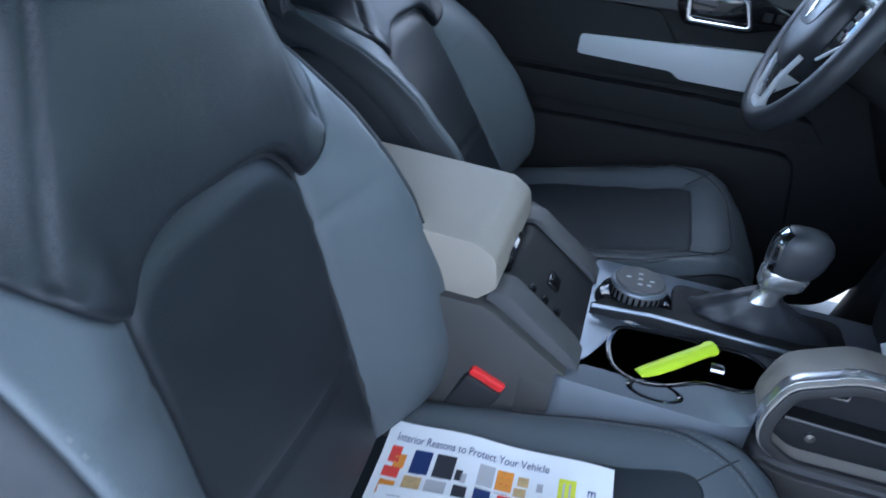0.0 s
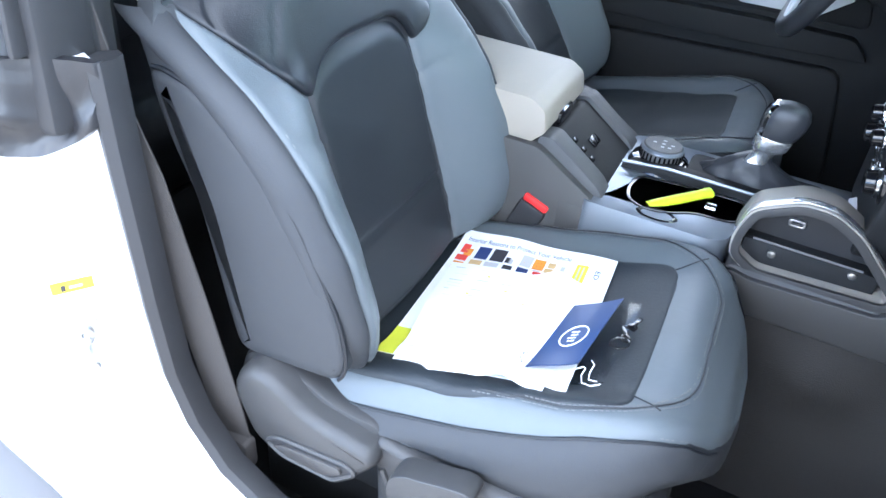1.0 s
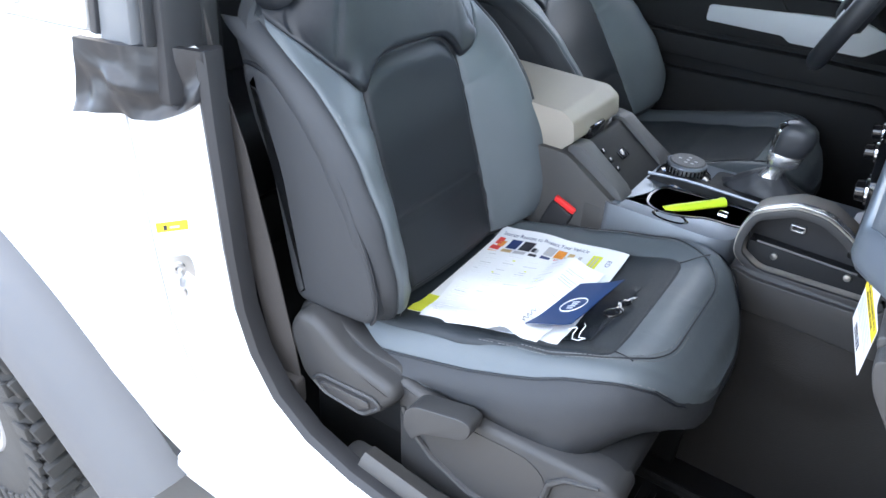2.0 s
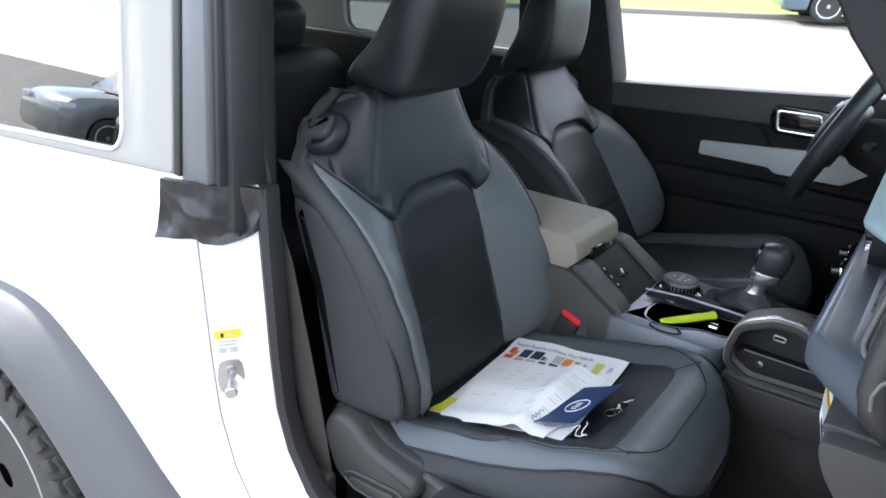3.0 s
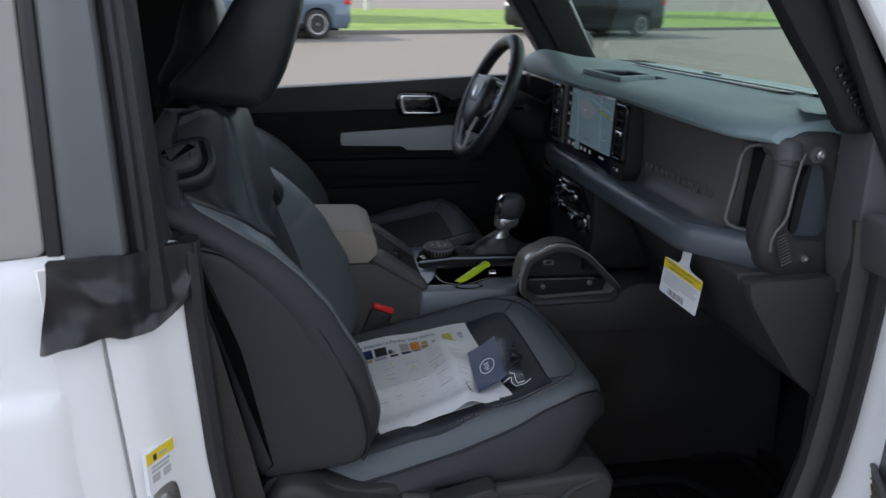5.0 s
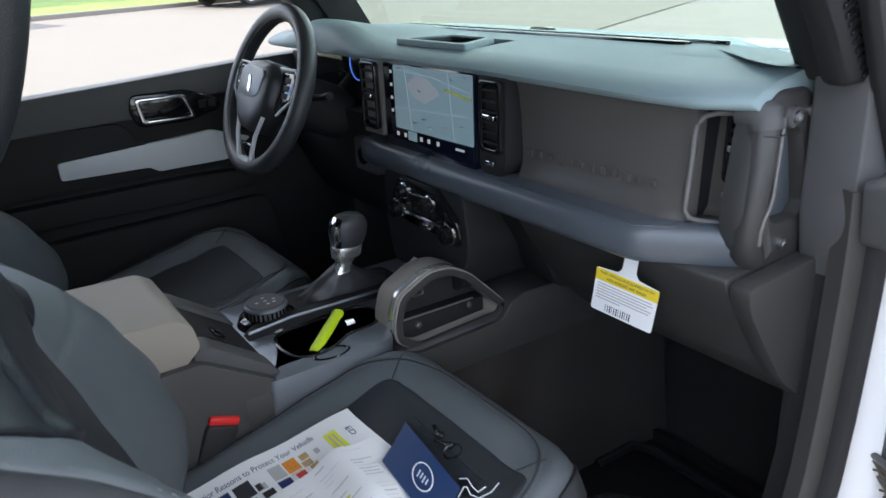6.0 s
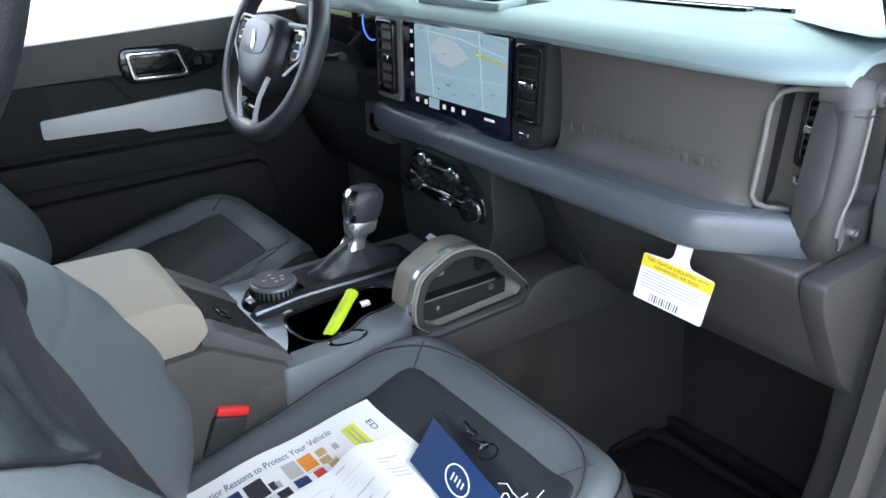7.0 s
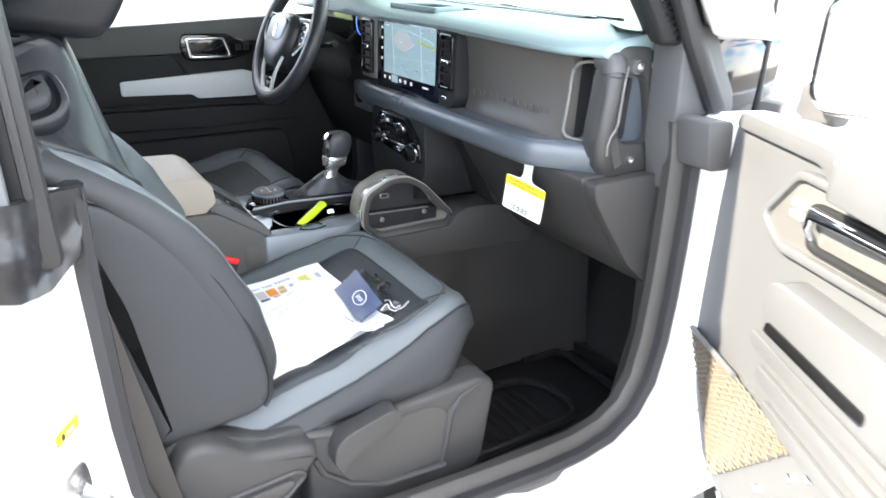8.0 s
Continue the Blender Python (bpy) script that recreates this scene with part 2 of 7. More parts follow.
def prism(pts, axis, d0, d1, bevel=0.004, bm=None, m=None, segments=2):
    """A flat outline drawn out along an axis from d0 to d1."""
    b = bmesh.new()
    lo = [b.verts.new(place(axis, p, q, d0)) for p, q in pts]
    hi = [b.verts.new(place(axis, p, q, d1)) for p, q in pts]
    b.faces.new(lo)
    b.faces.new(hi)
    for i in range(len(pts)):
        j = (i + 1) % len(pts)
        b.faces.new((lo[i], lo[j], hi[j], hi[i]))
    bmesh.ops.recalc_face_normals(b, faces=b.faces)
    smooth_edges(b, bevel, segments)
    return join(bm, b, m)


def loft(rings, caps=True, closed=True, bm=None, m=None):
    """A skin over rings of equally many points."""
    b = bmesh.new()
    rows = [[b.verts.new(p) for p in ring] for ring in rings]
    n = len(rows[0])
    for r0, r1 in zip(rows, rows[1:]):
        for i in range(n if closed else n - 1):
            j = (i + 1) % n
            b.faces.new((r0[i], r0[j], r1[j], r1[i]))
    if caps and closed:
        b.faces.new(rows[0])
        b.faces.new(rows[-1])
    bmesh.ops.recalc_face_normals(b, faces=b.faces)
    return join(bm, b, m)


def rounded(x0, x1, y0, y1, r, n=6):
    """The outline of a rectangle with round corners; 4 * n points."""
    pts = []
    for cx, cy, a in ((x1 - r, y1 - r, 0), (x0 + r, y1 - r, 90), (x0 + r, y0 + r, 180), (x1 - r, y0 + r, 270)):
        for i in range(n):
            t = radians(a + 90 * i / (n - 1))
            pts.append((cx + r * math.cos(t), cy + r * math.sin(t)))
    return pts


def soften(pts, r, n=4):
    """An outline with its corners rounded off."""
    out, k = [], len(pts)
    for i in range(k):
        p, a, c = Vector(pts[i]), Vector(pts[i - 1]), Vector(pts[(i + 1) % k])
        ra = min(r, (a - p).length * 0.45)
        rc = min(r, (c - p).length * 0.45)
        s, e = p + (a - p).normalized() * ra, p + (c - p).normalized() * rc
        for j in range(n):
            t = j / (n - 1)
            out.append(tuple(s * (1 - t) ** 2 + p * 2 * t * (1 - t) + e * t ** 2))
    return out


def shrink(pts, d):
    """The outline moved inwards by about d."""
    area = sum(pts[i][0] * pts[(i + 1) % len(pts)][1] - pts[(i + 1) % len(pts)][0] * pts[i][1] for i in range(len(pts)))
    s = 1 if area > 0 else -1
    out, k = [], len(pts)
    for i in range(k):
        p, a, c = Vector(pts[i]), Vector(pts[i - 1]), Vector(pts[(i + 1) % k])
        t = c - a
        n = Vector((-t.y, t.x)).normalized() * s
        out.append(tuple(p + n * d))
    return out


def frame_plate(outer, inner, axis, d0, d1, bevel=0.003, bm=None, m=None):
    """A plate with a hole; outer and inner have equally many points."""
    b = bmesh.new()
    n = len(outer)
    v = [[b.verts.new(place(axis, p, q, d)) for p, q in pts] for pts, d in ((outer, d0), (outer, d1), (inner, d1), (inner, d0))]
    for k in range(4):
        a, c = v[k], v[(k + 1) % 4]
        for i in range(n):
            j = (i + 1) % n
            b.faces.new((a[i], a[j], c[j], c[i]))
    bmesh.ops.recalc_face_normals(b, faces=b.faces)
    smooth_edges(b, bevel)
    return join(bm, b, m)


def tube(path, r, n=10, closed=False, bm=None, m=None, flat=1.0):
    """A round bar along a path of points; r may be a list."""
    pts = [Vector(p) for p in path]
    k = len(pts)
    rings, up = [], None
    for i, p in enumerate(pts):
        a = pts[i - 1] if (i or closed) else p
        c = pts[(i + 1) % k] if (i < k - 1 or closed) else p
        t = (c - a).normalized()
        if up is None:
            up = Vector((0, 0, 1)) if abs(t.z) < 0.9 else Vector((1, 0, 0))
        side = t.cross(up).normalized()
        up = side.cross(t).normalized()
        rad = r[i] if isinstance(r, (list, tuple)) else r
        rings.append([p + (side * math.cos(2 * math.pi * j / n) + up * math.sin(2 * math.pi * j / n) * flat) * rad for j in range(n)])
    if closed:
        rings.append(rings[0])
        return loft(rings, caps=False, bm=bm, m=m)
    return loft(rings, bm=bm, m=m)


def lathe(profile, n=28, bm=None, m=None):
    """A turned shape: profile of (radius, height) about z."""
    rings = [[(max(r, 0.0004) * math.cos(2 * math.pi * j / n), max(r, 0.0004) * math.sin(2 * math.pi * j / n), z) for j in range(n)] for r, z in profile]
    return loft(rings, bm=bm, m=m)


def curve_at(table, t):
    """Smooth interpolation in a small table of (t, value)."""
    if t <= table[0][0]:
        return table[0][1]
    for (a, u), (c, v) in zip(table, table[1:]):
        if t <= c:
            s = (t - a) / (c - a)
            s = s * s * (3 - 2 * s) * 0.5 + s * 0.5
            return u + (v - u) * s
    return table[-1][1]


def text_mesh(words, size, axis_m, depth=0.0006):
    """Raised lettering with the built-in font, as a bmesh."""
    cu = bpy.data.curves.new("words", "FONT")
    cu.body, cu.size, cu.extrude, cu.align_x, cu.align_y = words, size, depth, "CENTER", "CENTER"
    ob = bpy.data.objects.new("words", cu)
    me = ob.to_mesh()
    b = bmesh.new()
    b.from_mesh(me)
    ob.to_mesh_clear()
    bpy.data.objects.remove(ob)
    bpy.data.curves.remove(cu)
    b.transform(axis_m)
    return b


# ---- the ground, street and what stands beyond ----
SLOPE = 0.04
STREET_ANGLE = 23.0


def ground_z(y):
    return -0.1 + SLOPE * y


def sheet(x0, x1, y0, y1, lift, nx=1, ny=1, turn=0.0, centre=(0, 0)):
    b = bmesh.new()
    c, s = math.cos(radians(turn)), math.sin(radians(turn))
    grid = []
    for j in range(ny + 1):
        row = []
        for i in range(nx + 1):
            u, v = x0 + (x1 - x0) * i / nx, y0 + (y1 - y0) * j / ny
            x, y = centre[0] + u * c - v * s, centre[1] + u * s + v * c
            row.append(b.verts.new((x, y, ground_z(y) + lift)))
        grid.append(row)
    for j in range(ny):
        for i in range(nx):
            b.faces.new((grid[j][i], grid[j][i + 1], grid[j + 1][i + 1], grid[j + 1][i]))
    return b


ground = part("ground", sheet(-400, 400, -400, 400, 0.0, 8, 8), ASPHALT)
tagged(ground, "grey asphalt parking lot, worn and dusty", "ground", kind="structure")
EDGE = (-5.4, 16.6)   # a point on the far kerb of the street
street = part("road", sheet(-150, 150, -13.5, 0.0, 0.02, turn=STREET_ANGLE, centre=EDGE), STREET)
tagged(street, "pale sunlit concrete street beside the lot", "road", kind="structure")
verge = part("lawn_ground", sheet(-150, 150, 0.0, 13.0, 0.10, turn=STREET_ANGLE, centre=EDGE), GRASS)
tagged(verge, "bright green mown grass verge behind the street", "lawn", kind="structure")
kerb = bmesh.new()
kc, ks = math.cos(radians(STREET_ANGLE)), math.sin(radians(STREET_ANGLE))
kerb_rings = []
for u in range(-60, 61, 4):
    x, y = EDGE[0] + u * kc, EDGE[1] + u * ks
    z = ground_z(y)
    kerb_rings.append([(x + a * -ks, y + a * kc, z + h) for a, h in ((-0.16, 0.0), (-0.15, 0.12), (-0.12, 0.14), (0.02, 0.14), (0.02, 0.0))])
tagged(part("kerb", loft(kerb_rings), STREET), "low pale concrete kerb along the grass", "kerb", kind="structure")
far_path = part("pavement", sheet(-150, 150, 13.0, 60.0, 0.06, turn=STREET_ANGLE, centre=EDGE), STREET)
tagged(far_path, "pale concrete forecourt before the white building", "pavement", kind="structure")


def on_street(u, v):
    """A place u metres along the far kerb and v metres beyond it."""
    x, y = EDGE[0] + u * kc - v * ks, EDGE[1] + u * ks + v * kc
    return x, y, ground_z(y)


# ---- the car's shell ----
shell = thing("car_body", "white two-door off-road vehicle body with grey hardtop", "car")

# the edge of the door opening in side view, from the rear post down, along the sill and up the front post
OPENING = [(0.118, 1.205), (0.120, 1.10), (0.125, 1.00), (0.130, 0.90), (0.140, 0.80), (0.165, 0.72), (0.21, 0.65), (0.28, 0.60), (0.37, 0.572), (0.50, 0.556), (0.70, 0.549),
           (0.84, 0.546), (0.93, 0.550), (1.005, 0.566), (1.065, 0.605), (1.102, 0.67), (1.118, 0.76), (1.124, 0.86), (1.125, 0.96), (1.124, 1.05), (1.120, 1.13), (1.110, 1.20)]


def opening_normals():
    out = []
    for i, p in enumerate(OPENING):
        a = Vector(OPENING[max(0, i - 1)])
        c = Vector(OPENING[min(len(OPENING) - 1, i + 1)])
        t = (c - a).normalized()
        out.append(Vector((t.y, -t.x)))
    return out


def round_opening(profile, first=0):
    """Sweeps a profile of (out from the opening's edge, y) round the opening."""
    rings = []
    for p, n in list(zip(OPENING, opening_normals()))[first:]:
        rings.append([(p[0] + n.x * o, y, p[1] + n.y * o) for o, y in profile])
    return loft(rings, caps=True)


jamb = part("door_jamb", round_opening([(0.0, -0.766), (0.020, -0.775), (0.034, -0.792), (0.048, -0.813), (0.060, -0.824), (0.083, -0.832), (0.086, -0.829), (0.090, -0.834), (0.118, -0.8435), (0.136, -0.848), (0.140, -0.842), (0.125, -0.80), (0.06, -0.74)]), WHITE, shell, "white painted door jamb with a body seam")
seal = part("door_seal", round_opening([(0.006, -0.772), (-0.006, -0.778), (-0.016, -0.770), (-0.018, -0.756), (-0.014, -0.74), (-0.002, -0.735), (0.01, -0.75)]), RUBBER, shell, "black rubber door seal")
inner = part("opening_trim", round_opening([(-0.010, -0.756), (-0.030, -0.750), (-0.038, -0.740), (-0.030, -0.715), (0.06, -0.70), (0.06, -0.74)], 8), CONSOLE, shell, "dark grey plastic trim round the door opening")

part("seam_line", round_opening([(0.0856, -0.8322), (0.0862, -0.8338), (0.0874, -0.8338), (0.0876, -0.828), (0.0856, -0.828)]), SEAM_GREY, shell, "grey body seam round the jamb")

# rear quarter: outer skin from behind the wheel arch to the jamb, with its shoulder crease
ARCH = [(-1.52, 0.30), (-1.45, 0.45), (-1.23, 0.76), (-1.12, 0.835), (-1.0, 0.855), (-0.60, 0.855), (-0.50, 0.835), (-0.40, 0.775), (-0.28, 0.69), (-0.16, 0.58), (-0.02, 0.445), (0.06, 0.36)]


def skin(columns, thick):
    """A curved sheet with thickness from columns of points; the inside is moved by thick along y."""
    rings = []
    for col in columns:
        rings.append([p for p in col] + [(p[0], p[1] + thick, p[2]) for p in reversed(col)])
    return loft(rings)


def side_y(z):
    """The body side's place across the car at a height."""
    return -curve_at([(0.40, 0.835), (0.60, 0.852), (0.90, 0.860), (1.035, 0.862), (1.06, 0.850), (1.12, 0.847), (1.19, 0.843), (1.212, 0.832)], z)


def pitched(b, full=0.0):
    """Lets the lines of the rear body fall away backwards, all of them or those above a height."""
    for v in b.verts:
        if v.co.x < -0.01:
            v.co.z += 0.076 * (v.co.x + 0.01) * (1.0 if not full else min(1.0, max(0.0, (v.co.z - full) / 0.2)))
    return b


HEIGHTS = [0.42, 0.50, 0.60, 0.72, 0.84, 0.95, 1.02, 1.04, 1.055, 1.07, 1.10, 1.16, 1.19, 1.203, 1.211, 1.213]


def arch_height(x):
    """The lower edge of the skin over the wheel."""
    for (a, u), (c, v) in zip(ARCH, ARCH[1:]):
        if a <= x <= c:
            return u + (v - u) * (x - a) / (c - a)
    return 0.36


rear_skin_cols = []
edge_n = opening_normals()
for k, x in enumerate([-2.02, -1.9, -1.7, -1.52, -1.45, -1.3, -1.12, -1.0, -0.8, -0.6, -0.5, -0.4, -0.28, -0.16, -0.08, -0.045, -0.028, -0.014, 0.006]):
    low = arch_height(x) if x < -0.05 else 0.0
    col = []
    for h in HEIGHTS:
        z = max(h, low) if h < 1.0 else h
        z = low + (h - 0.42) / (1.02 - 0.42) * (1.02 - low) if (h < 1.02 and low > 0.42) else h
        xx = x
        if x > -0.05:
            # follow the curve of the jamb's outer edge
            fwd = 0.0 if z > 0.80 else 0.9 * (0.80 - z) ** 2 + 0.05 * (0.80 - z)
            xx = x + fwd
        y = side_y(z)
        if x > -0.03:
            y = {-0.028: y + 0.002, -0.014: max(y + 0.004, -0.853), 0.006: -0.832}[x]
        col.append((xx, y, z))
    rear_skin_cols.append(col)
part("rear_quarter_panel", pitched(skin(rear_skin_cols, 0.02)), WHITE, shell, "glossy white rear quarter panel with a shoulder crease", smooth=25)
part("sill_panel", loft([[(x, -0.852, 0.43), (x, -0.845, 0.40), (x, -0.80, 0.38), (x, -0.70, 0.38), (x, -0.70, 0.50), (x, -0.80, 0.475), (x, -0.848, 0.45)] for x in (0.02, 0.3, 0.6, 0.9, 1.1, 1.32)]), WHITE, shell)
# front wing and cowl side ahead of the opening
part("front_wing", skin([[(x, -0.80 - (0.05 if z < 1.05 else 0.035), z) for z in (0.45, 0.6, 0.8, 0.95, 1.05, 1.07, 1.14, 1.20)] for x in (1.29, 1.36, 1.6, 1.9, 2.2, 2.5)], 0.03), WHITE, shell)
part("bonnet", skin([[(x, y, z + 0.035 * math.cos(y * 1.6)) for y in (-0.80, -0.6, -0.3, 0.0, 0.3, 0.6, 0.80)] for x, z in ((1.36, 1.135), (1.5, 1.15), (1.8, 1.15), (2.2, 1.13), (2.6, 1.09))], 0.001), WHITE, shell, "white bonnet")

# wheel arch flare
flare_rings = []
arch_pts = [Vector(p) for p in soften(ARCH, 0.06, 3)][2:-2]
for i, p in enumerate(arch_pts):
    a, c = arch_pts[max(0, i - 1)], arch_pts[min(len(arch_pts) - 1, i + 1)]
    t = (c - a).normalized()
    n = Vector((-t.y, t.x))
    if n.y < 0 and abs(n.y) > abs(n.x):
        n = -n
    flare_rings.append([(p.x + n.x * o, y, p.y + n.y * o) for o, y in ((0.015, -0.845), (0.012, -0.872), (-0.01, -0.905), (-0.05, -0.938), (-0.10, -0.955), (-0.125, -0.950), (-0.130, -0.935), (-0.115, -0.90), (-0.10, -0.845))])
part("fender_flare", pitched(loft(flare_rings)), FLARE, shell, "dark grey textured plastic fender flare")
part("wheel_well", skin([[(x, y, 0.84) for y in (-0.84, -0.55)] for x in (-1.4, -0.3)], 0.01), RUBBER, shell)


def wheel_parts(parent, at, r, width, side, spokes=6, rim_r=0.6, lugs=0, finish=None):
    """Tyre with tread blocks and a spoked rim; side: the way that the face looks along y."""
    turn = Matrix.Translation(at) @ Matrix.Rotation(radians(90 * -side), 4, "X")
    ri = r * rim_r
    tyre = lathe([(ri, -width / 2), (ri * 1.08, -width * 0.53), (r * 0.88, -width * 0.54), (r * 0.965, -width * 0.46), (r * 0.985, -width * 0.3), (r * 0.985, width * 0.3), (r * 0.965, width * 0.46), (r * 0.88, width * 0.54), (ri * 1.08, width * 0.53), (ri, width / 2)], 48, m=turn)
    if lugs:
        blocks = {}
        step = math.pi * r / lugs
        for k in range(lugs):
            a = 2 * math.pi * k / lugs
            rows = [(0.40, 0.24, 0.0), (0.13, 0.2, 0.5), (-0.14, 0.2, 0.0), (-0.40, 0.24, 0.5), (0.0, 0.0, 0.0)]
            for off, w, shift in rows:
                spin = turn @ Matrix.Rotation(a + shift * 2 * math.pi / lugs, 4, "Z")
                if w:
                    m = spin @ Matrix.Translation((r * 0.985, 0, off * width)) @ Matrix.Rotation(0.25 * (1 if off > 0 else -1), 4, "X")
                    shape = (-0.012, 0.013, -step * 0.72, step * 0.72, -w * width / 2, w * width / 2, 0.003)
                else:
                    m = spin @ Matrix.Translation((r * 0.90, 0, width * 0.535))
                    shape = (-0.025, 0.028, -step * 0.55, step * 0.55, -0.006, 0.008, 0.002)
                if w in blocks:
                    block = new("tread_block", blocks[w])
                    block.parent = parent
                else:
                    block = part("tread_block", box(*shape), TYRE, parent)
                    blocks[w] = block.data
                block.matrix_basis = m
    part("tyre", tyre, TYRE, parent)
    rim = lathe([(ri * 0.99, -width * 0.45), (ri * 1.02, width * 0.48), (ri * 0.98, width * 0.52), (ri * 0.90, width * 0.50), (ri * 0.86, width * 0.30), (ri * 0.84, -width * 0.3)], 40, m=turn)
    for k in range(spokes):
        m = turn @ Matrix.Rotation(2 * math.pi * k / spokes, 4, "Z")
        prism([(ri * 0.16, -ri * 0.13), (ri * 0.92, -ri * 0.20), (ri * 0.92, ri * 0.20), (ri * 0.16, ri * 0.13)], "z", width * 0.36, width * 0.47, 0.006, rim, m)
    lathe([(0.001, width * 0.25), (ri * 0.26, width * 0.25), (ri * 0.26, width * 0.44), (ri * 0.16, width * 0.50), (0.001, width * 0.50)], 20, rim, turn)
    part("rim", rim, finish or ALLOY, parent)


for wx in (-0.72, 1.83):
    for sy in (-1, 1):
        whl = part("wheel", lathe([(0.001, -0.06), (0.16, -0.06), (0.16, 0.04), (0.001, 0.04)], 24, m=Matrix.Translation((wx, sy * 0.80, 0.298)) @ Matrix.Rotation(radians(90 * -sy), 4, "X")), STEEL, shell)
        wheel_parts(whl, (wx, sy * 0.815, 0.298), 0.395, 0.25, sy, 6, 0.55, 44 if (wx < 0 and sy < 0) else 0)


def lean_y(z):
    """How far in the upper body leans at a height."""
    return 0.105 * max(0.0, z - 1.21)


def tilted(pts, axis, d0, d1, bevel, sign=-1, base=0.0):
    """A prism whose verts lean inwards with height."""
    b = prism(pts, axis, d0, d1, bevel)
    for v in b.verts:
        v.co.y -= sign * lean_y(v.co.z)
    return b


def hardtop_side(sign):
    """Quarter panel of the removable top with its window opening."""
    y0, y1 = sorted((sign * 0.838, sign * 0.80))
    outer = rounded(-1.55, -0.012, 1.214, 1.66, 0.012, 6)
    hole = rounded(-1.20, -0.152 if sign < 0 else -0.168, 1.236 if sign < 0 else 1.27, 1.555 if sign < 0 else 1.585, 0.045, 6)
    b = frame_plate(outer, hole, "y", y0, y1, 0.006)
    for v in b.verts:
        v.co.y -= sign * lean_y(v.co.z)
    if sign < 0:
        pitched(b)
    side = part("hardtop_side", b, HARDTOP, shell, "grey moulded hardtop quarter panel")
    rim_b = frame_plate(rounded(-1.203, (-0.149 if sign < 0 else -0.165), (1.233 if sign < 0 else 1.267), (1.558 if sign < 0 else 1.588), 0.047, 6), rounded(-1.197, (-0.155 if sign < 0 else -0.171), (1.239 if sign < 0 else 1.273), (1.552 if sign < 0 else 1.582), 0.042, 6), "y", sign * 0.842, sign * 0.822, 0.001)
    pane_b = prism(rounded(-1.20, -0.152 if sign < 0 else -0.168, 1.236 if sign < 0 else 1.27, 1.555 if sign < 0 else 1.585, 0.045, 6), "y", sign * 0.832, sign * 0.827, 0.0)
    for bb in (rim_b, pane_b):
        for v in bb.verts:
            v.co.y -= sign * lean_y(v.co.z) * (1.32 if bb is pane_b else 1.0)
        if sign < 0:
            pitched(bb)
    part("window_trim", rim_b, PALE if sign < 0 else RUBBER, shell, "thin pale edge round the quarter window")
    pane = part("quarter_window", pane_b, GLASS_DK, shell, "dark tinted quarter window")
    pane.visible_shadow = False


for sgn in (-1, 1):
    hardtop_side(sgn)

# rear post of the door frame above the belt: black gap, grey strip, rubber seals
for sgn in (-1,):
    part("pillar_gap", tilted([(-0.011, 1.213), (0.004, 1.213), (0.004, 1.64), (-0.011, 1.64)], "y", sgn * 0.815, sgn * 0.835, 0.002, sgn), RUBBER, shell)
    part("pillar_cover", tilted([(0.003, 1.195), (0.068, 1.17), (0.050, 1.64), (0.003, 1.64)], "y", sgn * 0.775, sgn * 0.832, 0.006, sgn), PILLAR, shell, "dark grey pillar strip")
    part("pillar_seal", tilted([(0.066, 1.13), (0.105, 1.13), (0.078, 1.64), (0.048, 1.64)], "y", sgn * 0.745, sgn * 0.812, 0.012, sgn), RUBBER, shell, "ribbed black rubber pillar seal")
    part("pillar_seal", tilted([(0.078, 1.21), (0.088, 1.21), (0.068, 1.64), (0.058, 1.64)], "y", sgn * 0.80, sgn * 0.822, 0.005, sgn), RUBBER, shell)
    part("pillar_trim", tilted([(-0.08, 0.55), (0.108, 0.62), (0.098, 1.10), (0.070, 1.64), (-0.09, 1.64), (-0.09, 0.9)], "y", sgn * 0.71, sgn * 0.765, 0.02, sgn), TRIM, shell, "black inner pillar trim")

# creased flap of black vinyl at the foot of the rear post
JAMB_Y = [(-0.03, -0.862), (-0.016, -0.858), (0.0, -0.850), (0.028, -0.838), (0.058, -0.827), (0.070, -0.816), (0.084, -0.796), (0.098, -0.780), (0.118, -0.768), (0.15, -0.752)]
flap_rows = []
for j in range(21):
    t = j / 20
    row = []
    for i in range(41):
        u = i / 40
        x = -0.006 + u * 0.134 + 0.004 * math.sin(4 * t + 1) - 0.008 * t * (1 - u)
        top = 1.216 - 0.010 * u
        foot = 1.114 + 0.006 * math.sin(5.2 * u + 0.4) + 0.030 * max(0.0, (u - 0.55) / 0.45) ** 2
        z = top + (foot - top) * t
        sag = math.exp(-((t - 0.25 - 0.55 * u) / 0.10) ** 2)
        fold = 0.010 * sag * math.exp(-((u - 0.45) / 0.30) ** 2) + 0.005 * math.sin(9 * u + 5.5 * t + 0.6) * (0.3 + 0.7 * t) + 0.0032 * math.sin(27 * u - 6 * t) * t
        y = curve_at(JAMB_Y, x) - 0.013 - fold - 0.010 * math.exp(-((t - 1) / 0.10) ** 2) * (0.5 + 0.5 * math.sin(11 * u))
        row.append((x, y, z))
    flap_rows.append(row)
fl = bmesh.new()
vs = [[fl.verts.new(p) for p in row] for row in flap_rows]
for j in range(20):
    for i in range(40):
        fl.faces.new((vs[j][i], vs[j][i + 1], vs[j + 1][i + 1], vs[j + 1][i]))
ext = bmesh.ops.extrude_face_region(fl, geom=fl.faces[:])
for v in [e for e in ext["geom"] if isinstance(e, bmesh.types.BMVert)]:
    v.co.y += 0.012
part("pillar_boot", fl, BOOT, shell, "creased black vinyl boot at the pillar's foot", smooth=60)

